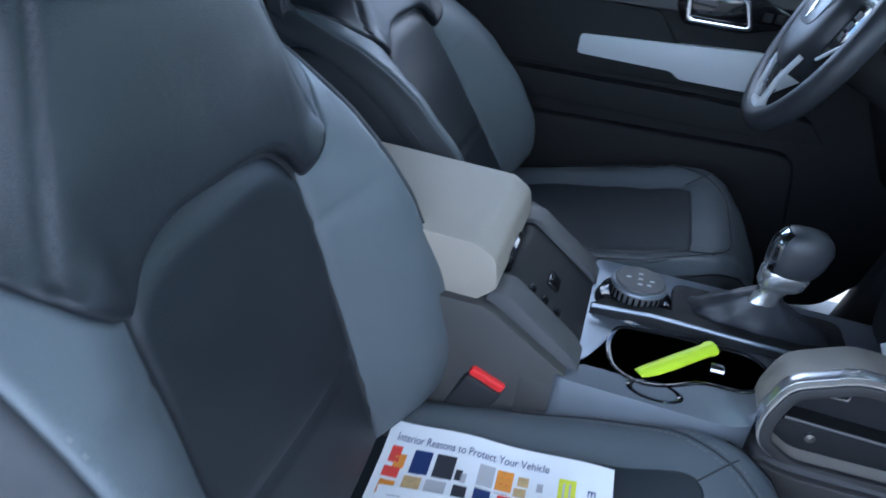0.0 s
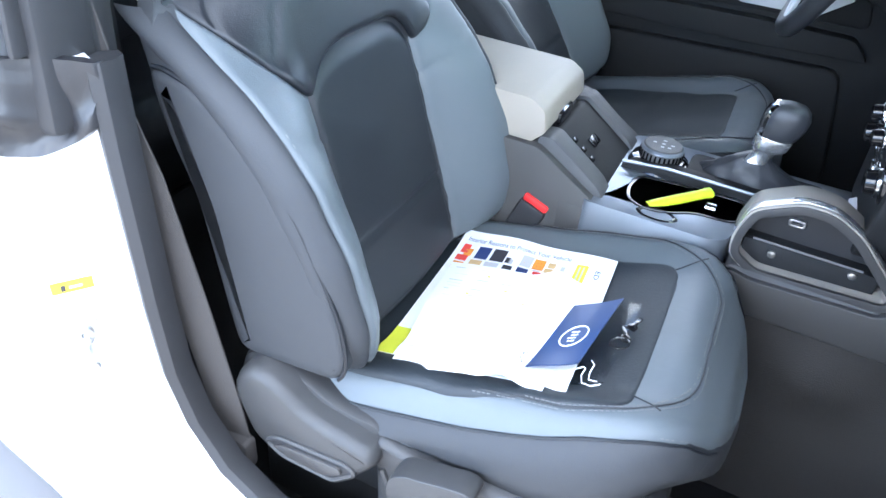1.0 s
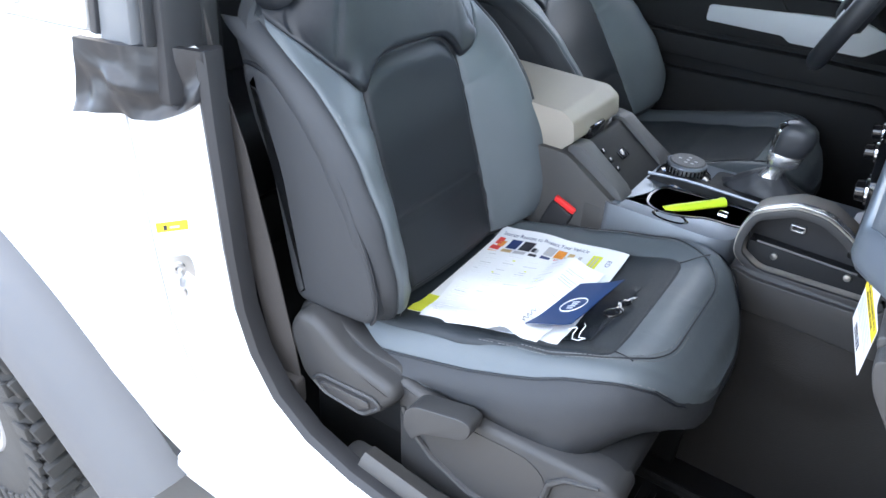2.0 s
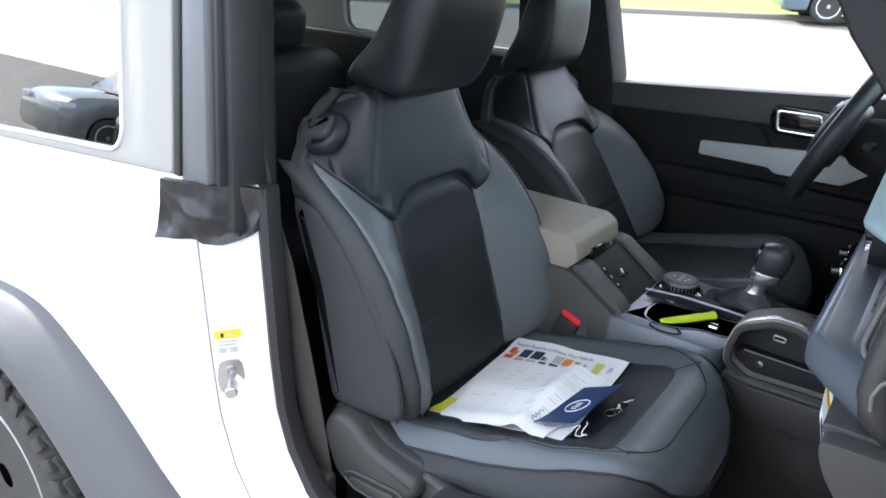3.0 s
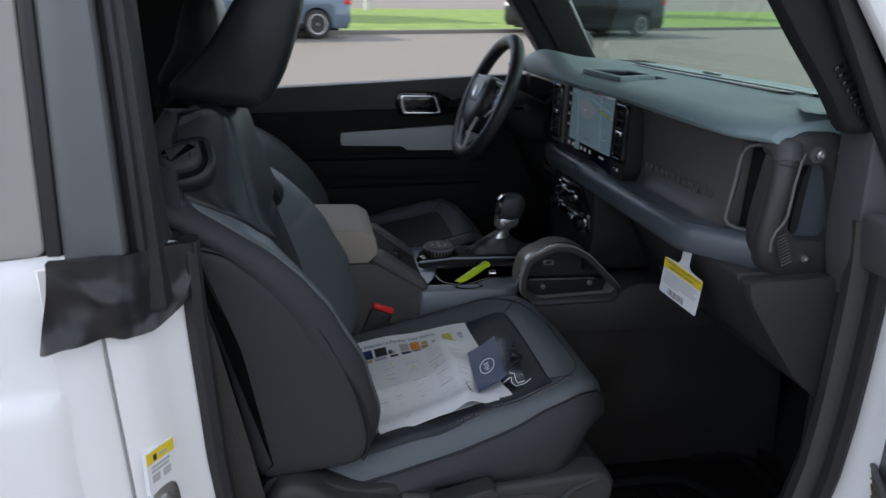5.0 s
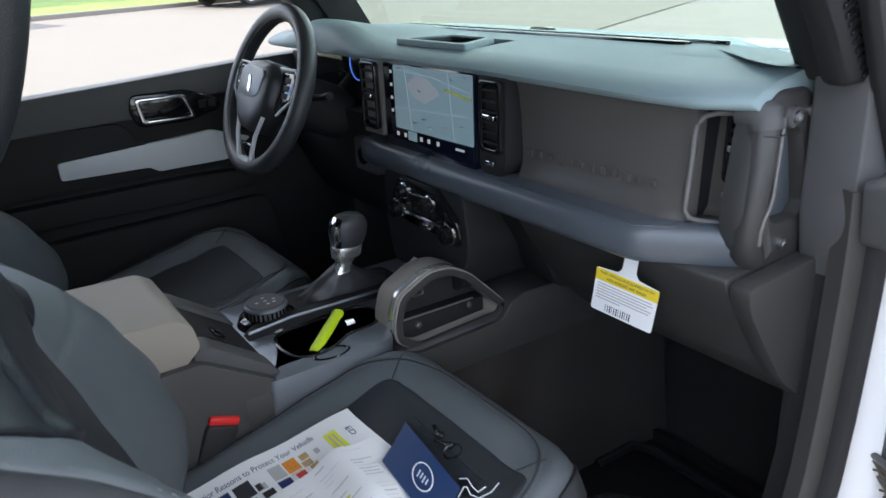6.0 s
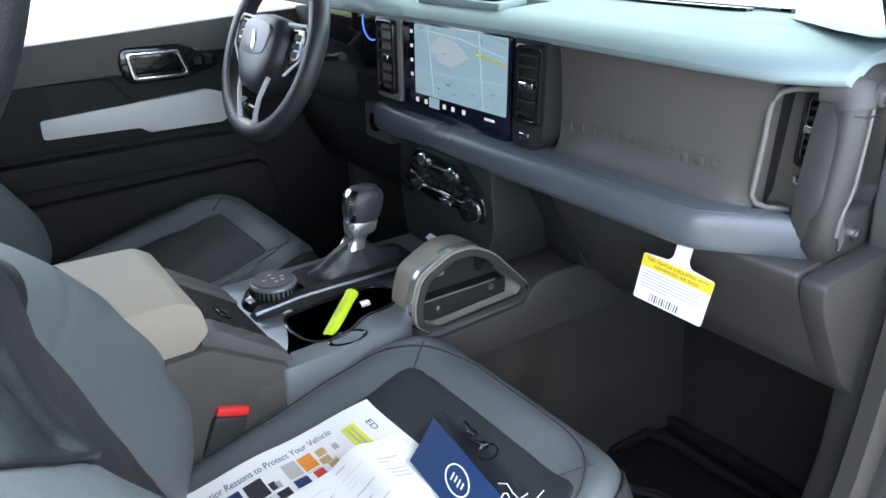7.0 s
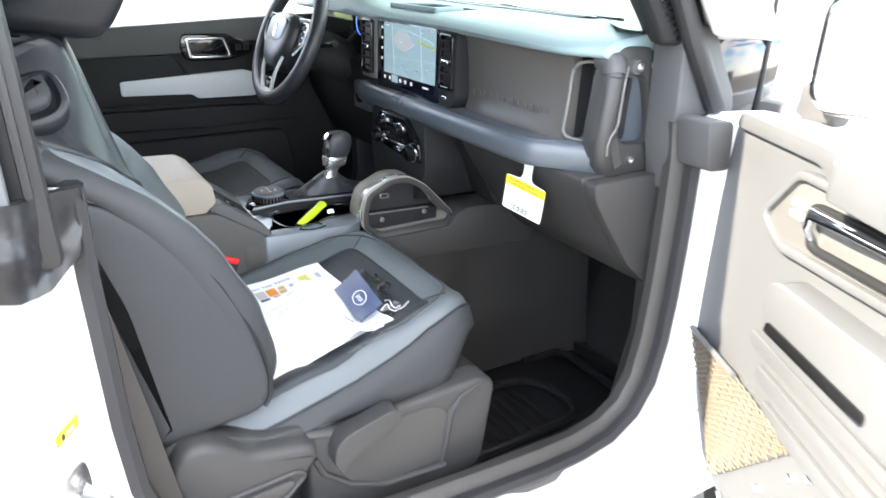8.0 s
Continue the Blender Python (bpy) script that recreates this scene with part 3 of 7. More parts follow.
# roof, header rails, pillars of the windscreen
roof = part("roof", skin([[(x, y, 1.70 + 0.03 * math.cos(y * 1.9)) for y in (-0.76, -0.7, -0.4, 0, 0.4, 0.7, 0.76)] for x in (-1.9, -1.0, 0.0, 0.6, 0.86)], 0.001), HARDTOP, shell)
part("headliner", box(-1.85, 0.80, -0.70, 0.70, 1.668, 1.69, 0.008), TRIM, shell, "black headliner")
for sgn in (-1, 1):
    part("roof_rail", prism([(0.0, 1.635), (0.0, 1.70), (0.84, 1.71), (0.84, 1.648)], "y", sgn * 0.66, sgn * 0.775, 0.012), TRIM, shell, "black roof side rail")
    part("rail_seal", prism([(0.05, 1.615), (0.05, 1.637), (0.84, 1.65), (0.84, 1.625)], "y", sgn * 0.745, sgn * 0.775, 0.008), RUBBER, shell)
    part("rear_rail", prism([(-1.8, 1.59), (-1.8, 1.70), (0.0, 1.70), (0.0, 1.635), (-0.16, 1.60)], "y", sgn * 0.66, sgn * 0.72, 0.012), TRIM, shell)
    # pillar beside the windscreen
    near = sgn < 0
    for nm, mt, pts, ya, yb in (("pillar_a_trim", TRIM, [(1.030, 1.325), (1.15, 1.325), (0.935, 1.68), (0.775, 1.68), (0.835, 1.585), (0.882, 1.506), (0.930, 1.448), (0.990, 1.380)] if near else [(1.04, 1.335), (1.215, 1.335), (1.00, 1.68), (0.795, 1.68)], 0.698 if near else 0.655, 0.735),
                                ("pillar_a_inner", TRIM, [(1.075, 1.322), (1.16, 1.322), (0.945, 1.68), (0.815, 1.68), (0.955, 1.470)] if near else [(1.10, 1.335), (1.215, 1.335), (1.00, 1.68), (0.86, 1.68)], 0.645, 0.6975 if near else 0.654),
                                ("pillar_a", WHITE, [(1.152, 1.335), (1.255, 1.335), (1.04, 1.70), (0.938, 1.70)] if near else [(1.217, 1.335), (1.226, 1.335), (1.011, 1.70), (1.002, 1.70)], 0.66, 0.765),
                                ("pillar_a_seal", RUBBER, [(1.060, 1.33), (1.150, 1.205), (1.190, 1.215), (1.056, 1.40), (0.895, 1.66), (0.845, 1.66)], 0.736, 0.765)):
        b = prism(pts, "y", sgn * ya, sgn * yb, 0.012)
        part(nm, b, mt, shell)
part("pillar_a_outer", prism([(0.846, 1.655), (1.100, 1.345), (1.255, 1.335), (1.04, 1.70), (0.85, 1.70)], "y", -0.792, -0.766, 0.008), WHITE, shell, "white outer pillar beside the windscreen")
part("pillar_base_trim", prism(soften([(1.068, 1.36), (1.14, 1.36), (1.228, 1.23), (1.228, 1.02), (1.115, 1.02), (1.080, 1.15)], 0.02), "y", -0.742, -0.672, 0.012, segments=3), TRIM_GREY, shell, "grey trim at the foot of the windscreen pillar")
for k in range(9):
    for off in (-0.010, 0.010):
        part("pillar_slot", box(-0.0075, 0.0075, -0.003, 0.003, -0.0030, 0.0030, 0.001, m=Matrix.Translation((1.068 - 0.0084 * k + off * 0.85, -0.7350, 1.345 + 0.0098 * k + off * 0.5)) @ Matrix.Rotation(radians(-28), 4, "Y")), GLOSS, shell)
part("pillar_foot_cover", prism(soften([(1.066, 1.214), (1.132, 1.208), (1.142, 1.122), (1.086, 1.124)], 0.012), "y", -0.820, -0.752, 0.008), TRIM_GREY, shell, "grey rubber cover at the pillar's foot")
part("header_rail", box(0.80, 0.99, -0.68, 0.68, 1.64, 1.70, 0.014), TRIM, shell, "black windscreen header")
ws = loft([[(1.215, y, 1.335), (0.985, y, 1.69), (0.99, y, 1.692), (1.22, y, 1.337)] for y in (-0.665, 0.665)])
screen_pane = part("windscreen", ws, SCREEN_GLASS, shell, "faintly green windscreen")
screen_pane.visible_shadow = False
part("cowl", box(1.16, 1.42, -0.70, 0.70, 1.12, 1.335, 0.02), GLOSS, shell, "black cowl under the windscreen")
part("rear_wall", box(-1.95, -1.86, -0.76, 0.76, 0.5, 1.30, 0.02), TRIM, shell)
part("tailgate_frame", frame_plate(rounded(-0.76, 0.76, 1.25, 1.70, 0.03), rounded(-0.62, 0.62, 1.32, 1.60, 0.05), "x", -1.95, -1.88, 0.006), TRIM, shell)
rear_pane = part("rear_window", prism(rounded(-0.63, 0.63, 1.31, 1.61, 0.05), "x", -1.92, -1.915, 0.0), GLASS_DK, shell)
rear_pane.visible_shadow = False
part("driver_quarter_trim", box(-1.86, -0.02, 0.66, 0.80, 0.45, 1.262, 0.02), TRIM, shell, "black rear side trim")
part("passenger_quarter_trim", box(-1.86, -0.10, -0.80, -0.70, 0.45, 1.20, 0.02), TRIM, shell)
part("driver_rear_post", tilted([(-0.28, 1.10), (0.078, 1.10), (0.075, 1.24), (-0.012, 1.66), (-0.28, 1.66)], "y", 0.68, 0.80, 0.015, 1), TRIM, shell, "black inner pillar trim")

# floor
part("floor_pan", box(-1.85, 1.60, -0.75, 0.75, 0.34, 0.40, 0.01), CARPET, shell, "black carpeted floor")
part("toe_board", prism([(1.38, 0.395), (1.62, 0.395), (1.64, 0.62), (1.64, 1.12), (1.58, 1.12), (1.545, 0.66), (1.43, 0.46)], "y", -0.72, 0.72, 0.01), CARPET, shell)
# passenger side takes the carpet's near black to paint the shade there
part("cowl_side", prism([(1.05, 0.42), (1.60, 0.42), (1.60, 1.12), (1.10, 1.12), (1.12, 0.75)], "y", -0.735, -0.665, 0.02), CARPET, shell)
part("cowl_side", prism([(1.05, 0.42), (1.60, 0.42), (1.60, 1.12), (1.10, 1.12), (1.12, 0.75)], "y", 0.665, 0.735, 0.02), TRIM_GREY, shell)
part("sill_plate", box(0.30, 1.06, -0.775, -0.67, 0.44, 0.545, 0.018), TRIM_GREY, shell, "grey plastic sill plate")
part("driver_sill", box(-0.1, 1.2, 0.67, 0.80, 0.36, 0.55, 0.018), TRIM_GREY, shell)

# sticker and striker on the jamb
jm = Matrix.Translation((0.0765, -0.8195, 0.920)) @ Matrix.Rotation(radians(56), 4, "Z")
stick = part("warning_sticker", box(-0.022, 0.022, -0.0006, 0.006, -0.024, 0.036, 0.0), PAPER, shell, "white and yellow warning sticker", smooth=30)
stick.matrix_basis = jm
for nm, mt, q in (("yellow_band", YELLOW, (-0.022, 0.022, 0.020, 0.036)), ("text_bar", GREY_INK, (-0.016, 0.014, 0.012, 0.015)), ("text_bar", GREY_INK, (-0.016, 0.012, 0.006, 0.009)), ("code_block", GREY_INK, (-0.016, -0.004, -0.008, 0.002)), ("code_block", GREY_INK, (0.002, 0.014, -0.008, 0.002)), ("warning_mark", INK, (-0.012, -0.007, 0.023, 0.031)), ("warning_mark", GREY_INK, (-0.003, 0.010, 0.0255, 0.0285))):
    part(nm, box(q[0], q[1], -0.0016 if nm != "warning_mark" else -0.0024, -0.0004, q[2], q[3], 0.0), mt, stick)
str_m = Matrix.Translation((0.0755, -0.8180, 0.862)) @ Matrix.Rotation(radians(50), 4, "Z")
strike = part("door_striker", prism(soften([(-0.020, -0.032), (0.020, -0.032), (0.024, 0.0), (0.018, 0.036), (-0.018, 0.036), (-0.024, 0.0)], 0.012), "y", -0.004, 0.006, 0.002), STEEL, shell, "steel door striker")
strike.matrix_basis = str_m
part("striker_pin", tube([(0.0, 0.004, -0.010), (0.0, -0.006, -0.010), (0.0, -0.034, -0.010), (0.0, -0.036, -0.010)], [0.010, 0.0075, 0.0075, 0.011], 14), STEEL, strike)
part("striker_cap", lathe([(0.001, 0.0), (0.011, 0.0), (0.011, 0.004), (0.009, 0.006), (0.001, 0.006)], 16, m=Matrix.Translation((0, -0.034, -0.010)) @ Matrix.Rotation(radians(90), 4, "X")), STEEL, strike)
part("striker_bolt", lathe([(0.001, 0.0), (0.009, 0.0), (0.009, 0.006), (0.005, 0.007), (0.005, 0.002), (0.001, 0.002)], 14, m=Matrix.Translation((0, -0.003, 0.016)) @ Matrix.Rotation(radians(90), 4, "X")), STEEL, strike)


# ---- seats ----
def cushion_width(x):
    if x < 0.54:
        return 0.252
    t = min(1.0, (x - 0.54) / 0.272)
    return 0.252 * max(0.01, 1 - t ** 3.3) ** 0.42


def cushion_top(x, q):
    """Height of the cushion's top at x, q metres inboard of its middle."""
    z = curve_at([(0.22, 0.752), (0.32, 0.766), (0.45, 0.796), (0.585, 0.828), (0.66, 0.850), (0.71, 0.860), (0.75, 0.856), (0.785, 0.832), (0.81, 0.798)], x)
    a = abs(q)
    z += 0.024 * math.exp(-((a - 0.205) / 0.048) ** 2) * (1 - 0.6 * max(0, (x - 0.68) / 0.13))
    z += 0.012 * math.exp(-((x - 0.722) / 0.036) ** 2) * math.exp(-((a / 0.18) ** 4))
    return z


def smooth_at(points, z, reach=0.04):
    """curve_at with its corners rounded off."""
    return sum(curve_at(points, z + reach * k / 3) * (4 - abs(k)) for k in range(-3, 4)) / 16


def patch(fn, size, nu, nv, edge=0.011, sink=0.007, sides=(1, 1, 1, 1)):
    """An upholstered piece over the unit square: fn(s, t, lift) gives a point, size(s, t) its extent both ways in metres; its borders turn down into the seams."""
    b = bmesh.new()
    rows = []
    for j in range(nv + 1):
        row = []
        t = 0.5 - 0.5 * math.cos(math.pi * j / nv)
        for i in range(nu + 1):
            s = 0.5 - 0.5 * math.cos(math.pi * i / nu)
            w, h = size(s, t)
            down = 0.0
            for on, d in zip(sides, (s * w, (1 - s) * w, t * h, (1 - t) * h)):
                if on:
                    k = max(0.0, 1 - d / edge)
                    down = max(down, 1 - math.sqrt(max(0.0, 1 - k * k)))
            row.append(b.verts.new(fn(s, t, -sink * on_scale(down))))
        rows.append(row)
    for j in range(nv):
        for i in range(nu):
            b.faces.new((rows[j][i], rows[j][i + 1], rows[j + 1][i + 1], rows[j + 1][i]))
    return b


def on_scale(k):
    return min(1.0, k * 1.15)


# the backrest in its own terms: insert plane, ridge of the side bolsters, half width at the ridge
INS_W = 0.130
INS_X = [(0.70, 0.345), (0.80, 0.312), (0.90, 0.278), (1.00, 0.245), (1.12, 0.205), (1.20, 0.183), (1.30, 0.155), (1.34, 0.138)]
RIDGE_X = [(0.76, 0.322), (0.79, 0.346), (0.83, 0.364), (0.877, 0.370), (0.963, 0.348), (1.054, 0.302), (1.10, 0.268), (1.145, 0.224), (1.19, 0.160), (1.222, 0.105), (1.26, 0.080), (1.34, 0.062)]
RIDGE_W = [(0.76, 0.196), (0.80, 0.218), (0.86, 0.236), (0.95, 0.242), (1.10, 0.243), (1.19, 0.242), (1.222, 0.236), (1.26, 0.206), (1.30, 0.166), (1.34, 0.126)]


def ins_x(z):
    return smooth_at(INS_X, z)


def ridge_x(z):
    return smooth_at(RIDGE_X, z, 0.02)


def ridge_w(z):
    return smooth_at(RIDGE_W, z, 0.02)


def back_width(z):
    return ridge_w(z) + 0.022


def back_front(z, q):
    """x of the backrest's front face at height z, q metres inboard of its middle."""
    a, x = abs(q), ins_x(z)
    if a <= INS_W:
        return x + 0.007 * (1 - (a / INS_W) ** 2)
    w = ridge_w(z)
    d = ridge_x(z) - x
    if a > w:
        k = (a - w) / 0.022
        return max(x + d - 0.034 * k * k, back_rear(z) + 0.035)
    s = (a - INS_W) / max(0.01, w - INS_W)
    return x + d * (math.sin(math.pi / 2 * s) ** 1.15 if d > 0 else s ** 2.2)


def back_rear(z):
    return curve_at([(0.76, 0.185), (0.90, 0.160), (1.05, 0.125), (1.20, 0.078), (1.30, 0.058), (1.34, 0.068)], z)


def arch_low(q):
    """Lower edge of the shoulder panel: an arch over the insert, a lobe at each side, then up to the shoulders."""
    a = abs(q)
    if a <= INS_W:
        return 1.163 - 0.050 * (a / INS_W) ** 4.5
    s = min(1.0, (a - INS_W) / (0.240 - INS_W))
    return 1.113 + 0.111 * s ** 1.35


def puff(profile, half, n=11, power=2.6, tuck=0.75):
    """A pillow: a side profile (x, z) drawn across by half to both sides, shrinking at its ends."""
    cx, cz = sum(p[0] for p in profile) / len(profile), sum(p[1] for p in profile) / len(profile)
    rings = []
    for i in range(n):
        t = -1 + 2 * i / (n - 1)
        t = math.copysign(abs(t) ** 0.7, t)
        s = tuck + (1 - tuck) * max(0.0, 1 - abs(t) ** power) ** (1 / power)
        rings.append([(cx + (p[0] - cx) * s, t * half, cz + (p[1] - cz) * s) for p in profile])
    return loft(rings)


def stitches(b, path, length=0.0042, gap=0.0024, r=0.00062):
    """Adds a row of single thread stitches along a line of points."""
    pts = [Vector(p) for p in path]
    run, step = 0.0, length + gap
    for p, q in zip(pts, pts[1:]):
        d = (q - p).length
        way = (q - p) / max(d, 1e-6)
        at = -run
        while at < d:
            if at >= 0 and at + length <= d + gap:
                a, c = p + way * at, p + way * (at + length)
                side = way.cross(Vector((0, 0, 1))).normalized() * r
                up = side.cross(way).normalized() * r
                v = [b.verts.new(e + w) for e in (a, c) for w in (side, up, -side, -up)]
                for i in range(4):
                    j = (i + 1) % 4
                    b.faces.new((v[i], v[j], v[4 + j], v[4 + i]))
            at += step
        run = (run + d) % step


def cushion_edge(x):
    """Where the dark side of the cushion begins, as a share of its half width: under the roll behind, high on it in front."""
    return smooth_at([(0.22, 0.972), (0.42, 0.966), (0.54, 0.952), (0.64, 0.918), (0.74, 0.925), (0.82, 0.930)], x, 0.03)


def cushion_undercut(x):
    """How far the cushion's front falls back at its foot."""
    return 0.085 * max(0.0, (x - 0.66) / 0.15) ** 1.3


def cushion_parts(seat):
    thread = bmesh.new()
    rings = []
    xs = [0.215, 0.23, 0.27, 0.32, 0.38, 0.44, 0.50, 0.56, 0.60, 0.64, 0.66, 0.68, 0.70, 0.72, 0.735, 0.75, 0.763, 0.775, 0.785, 0.794, 0.801, 0.807, 0.8105]

    def roll(x, a):
        return cushion_top(x, a * cushion_width(x)) - 0.046 * max(0, (abs(a) - 0.76) / 0.24) ** 2.4

    for x in xs:
        w = cushion_width(x)
        low = 0.735 if x < 0.7 else 0.735 + (x - 0.7) * 0.1
        ring = [(x, a * w, roll(x, a)) for a in [math.sin(math.pi / 2 * (-1 + k / 20)) for k in range(41)]]
        back = cushion_undercut(x)
        side = [(x - back * 0.15, w * 1.020, roll(x, 1) - 0.012), (x - back * 0.4, w * 1.018, max(low, roll(x, 1) - 0.030)), (x - back, w * 0.985, low), (x - back, 0, low - 0.01)]
        ring += side + [(p[0], -p[1], p[2]) for p in reversed(side[:3])]
        rings.append(ring)
    cushion = part("cushion", loft(rings), LEATHER, seat, "grey leather seat cushion with raised bolsters", smooth=50)
    rings, line = [], []
    for x in xs:
        w = cushion_width(x)
        xo = 0.22 + (x - 0.22) * 1.006
        low = 0.732 if x < 0.7 else 0.732 + (x - 0.7) * 0.1
        a0 = cushion_edge(x)
        e = roll(x, 1)
        top = [(xo, w * a0, roll(x, a0)), (xo, w * (a0 + 0.010) + 0.002, roll(x, a0 + 0.010) + 0.002), (xo, w * 1.012 + 0.004, e - 0.002)]
        line.append(top[0])
        hi = top[2][2]
        back = cushion_undercut(x)
        ring = top + [(xo - back * 0.45, w * 1.026 + 0.004, hi * 0.55 + low * 0.45), (xo - back * 0.9, w * 1.012 + 0.003, low + 0.006), (xo - back, w * 0.97, low - 0.002), (xo - back, 0, low - 0.014)]
        ring += [(p[0], -p[1], p[2]) for p in reversed(ring[:6])]
        rings.append(ring)
    part("cushion_side", loft(rings), SEATSIDE, cushion, "dark grey vinyl cushion side", smooth=50)
    for s in (-1, 1):
        part("seam", tube([(x, s * (q + 0.001), z + 0.001) for x, q, z in line[1:-4]], 0.0019, 6), LEATHER_DK, cushion)
        stitches(thread, [(x, s * (q - 0.005), z + 0.0030) for x, q, z in line[1:-6]])

    def insert_at(s, t, lift):
        u, v = 2 * s - 1, 2 * t - 1
        corner = max(0.0, v - 0.86) / 0.14
        x = 0.456 + v * (0.230 - 0.004 * u * u)
        q = u * ((0.156 if u > 0 else min(0.222, 0.190 + 0.16 * max(0.0, 0.67 - x))) - 0.008 * corner ** 3)
        if abs(u) > 0.86 and v > 0.86:
            x -= 0.012 * ((abs(u) - 0.86) / 0.14) ** 2 * corner
        return (x, q, cushion_top(x, q) + 0.003 + lift - 0.005 * math.exp(-((x - 0.520) / 0.005) ** 2))

    part("seat_insert", patch(insert_at, lambda s, t: (0.355, 0.448), 40, 60, 0.010, 0.009), INSERT, cushion, "dark perforated leather insert", smooth=60)

    def edge_line(inset):
        """A line on the cushion's top that follows its edge round the front."""
        line = [(0.30 + 0.016 * k, -(0.212 - inset)) for k in range(18)]
        cx, cq, r = 0.590, 0.212 - inset - 0.130, 0.130
        line += [(cx + (0.752 - inset - cx) * math.sin(a), -cq - r * math.cos(a)) for a in [math.pi / 2 * k / 14 for k in range(1, 15)]]
        line += [(0.752 - inset, -cq + 2 * cq * k / 24) for k in range(1, 24)]
        line += [(x, -q) for x, q in reversed(line[:32])]
        return [(x, q, cushion_top(x, q) + 0.0006) for x, q in line]

    part("seam", tube(edge_line(0.0045)[8:-8], 0.0013, 5), SEATSIDE, cushion)
    for inset in (0.0, 0.009):
        stitches(thread, edge_line(inset)[10:-10])
    for s in (-1, 1):
        for off in (-0.0035, 0.0, 0.0035):
            pts = [(0.672 + 0.0050 * k, s * (0.144 + 0.0036 * k + off), 0) for k in range(9)]
            pts = [(x, q, cushion_top(x, q) + 0.0010) for x, q, z in pts]
            if off:
                stitches(thread, pts)
            else:
                part("seam", tube(pts, 0.0011, 5), SEATSIDE, cushion)
    tagged(part("stitching", thread, THREAD, cushion), kind="stuff")


def backrest_parts(seat):
    thread = bmesh.new()
    rings = []
    for z in (0.772, 0.778, 0.79, 0.81, 0.84, 0.88, 0.93, 0.98, 1.03, 1.07, 1.10, 1.13, 1.16, 1.19, 1.21, 1.23, 1.25, 1.275, 1.30, 1.318, 1.33, 1.337):
        sink = 0.03 if z in (0.772, 1.337) else (0.012 if z in (0.778, 1.33) else 0.006)
        w = back_width(z)
        ring = [(back_front(z, a * w) - sink, a * w, z) for a in [math.sin(math.pi / 2 * (-1 + k / 16)) for k in range(33)]]
        xr = back_rear(z) + sink - 0.006
        ring += [(xr + dx, a * w, z) for a, dx in ((1.0, 0.016), (0.985, 0.004), (0.85, 0.0), (0.0, -0.008), (-0.85, 0.0), (-0.985, 0.004), (-1.0, 0.016))]
        rings.append(ring)
    back = part("backrest", loft(rings), SEATSIDE, seat, "grey leather backrest with side bolsters", smooth=55)

    def insert_at(s, t, lift):
        q = (2 * s - 1) * INS_W
        z = 0.790 + (arch_low(q) + 0.012 - 0.790) * t
        seam = 0.0050 * math.exp(-((z - 0.912 + 0.25 * q * q) / 0.0055) ** 2)
        tuck = 0.013 * max(0.0, 1 - (arch_low(q) - z) / 0.034) ** 2
        return (back_front(z, q) + 0.002 + lift - seam - tuck, q, z)

    part("back_insert", patch(insert_at, lambda s, t: (0.26, 0.37), 40, 90, 0.010, 0.010, (1, 1, 1, 0)), INSERT_BACK, back, "dark leather back insert", smooth=70)

    def shoulder_at(s, t, lift):
        u = 2 * s - 1
        z0 = arch_low(u * 0.242)
        z = z0 + (1.334 - z0) * t
        q = u * min(ridge_w(z), 0.242)
        a = abs(q)
        seam_q = 0.186 - (z - 1.14) * 0.40
        over = 0.010 / (1 + math.exp((a - seam_q) / 0.008)) + 0.003
        over -= 0.004 * math.exp(-((a - seam_q) / 0.0028) ** 2)
        if z < 1.262:
            over -= 0.0045 * math.exp(-((a - ridge_w(z) + 0.022) / 0.0030) ** 2)
        dish = 0.004 * math.exp(-((z - 1.235) / 0.05) ** 2) * math.exp(-(q / 0.10) ** 2)
        return (back_front(z, q) + over - dish + lift - (0.03 if t > 0.999 else 0.012 * max(0.0, (t - 0.9) / 0.1) ** 2), q, z)

    part("shoulder_panel", patch(shoulder_at, lambda s, t: (0.484, 0.20), 120, 40, 0.013, 0.013, (0, 0, 1, 0)), LEATHER_DK, back, "dark leather shoulder panel", smooth=70)
    cap = [back_ring_cap(z, g) for z, g in ((1.224, -0.004), (1.228, 0.003), (1.245, 0.004), (1.265, 0.004), (1.29, 0.004), (1.31, 0.004), (1.325, 0.0), (1.338, -0.02))]
    part("shoulder_cap", loft(cap), LEATHER_DK, back, "dark leather shoulder cover", smooth=60)
    for sd in (-1, 1):
        def bolster_at(s, t, lift, sd=sd):
            q0 = INS_W + s * (0.240 - INS_W)
            top, low = arch_low(q0) + 0.004, 0.787 + 0.022 * s * s
            z = low + (top - low) * t
            q = INS_W + s * (ridge_w(z) - INS_W)
            seam = 0.0030 * math.exp(-((z - 1.062 - 0.05 * s) / 0.0045) ** 2)
            return (back_front(z, q) + 0.002 + lift - seam, sd * q, z)

        part("bolster", patch(bolster_at, lambda s, t: (0.112, 0.36), 30, 70, 0.010, 0.009), LEATHER, back, "light grey leather bolster", smooth=70)
        zs = [0.800 + 0.0141 * k for k in range(31)]
        stitches(thread, [(ridge_x(z) + 0.0005, sd * (ridge_w(z) - 0.0075), z) for z in zs[:-3]])

        def band_at(s, t, lift, sd=sd):
            z = 0.800 + 0.423 * t
            w = ridge_w(z) + 0.026 * math.sin(math.pi / 2 * s)
            x = ridge_x(z) - 0.052 * s ** 1.6
            return (x + lift, sd * (w + 0.002 + lift * 0.5), z)

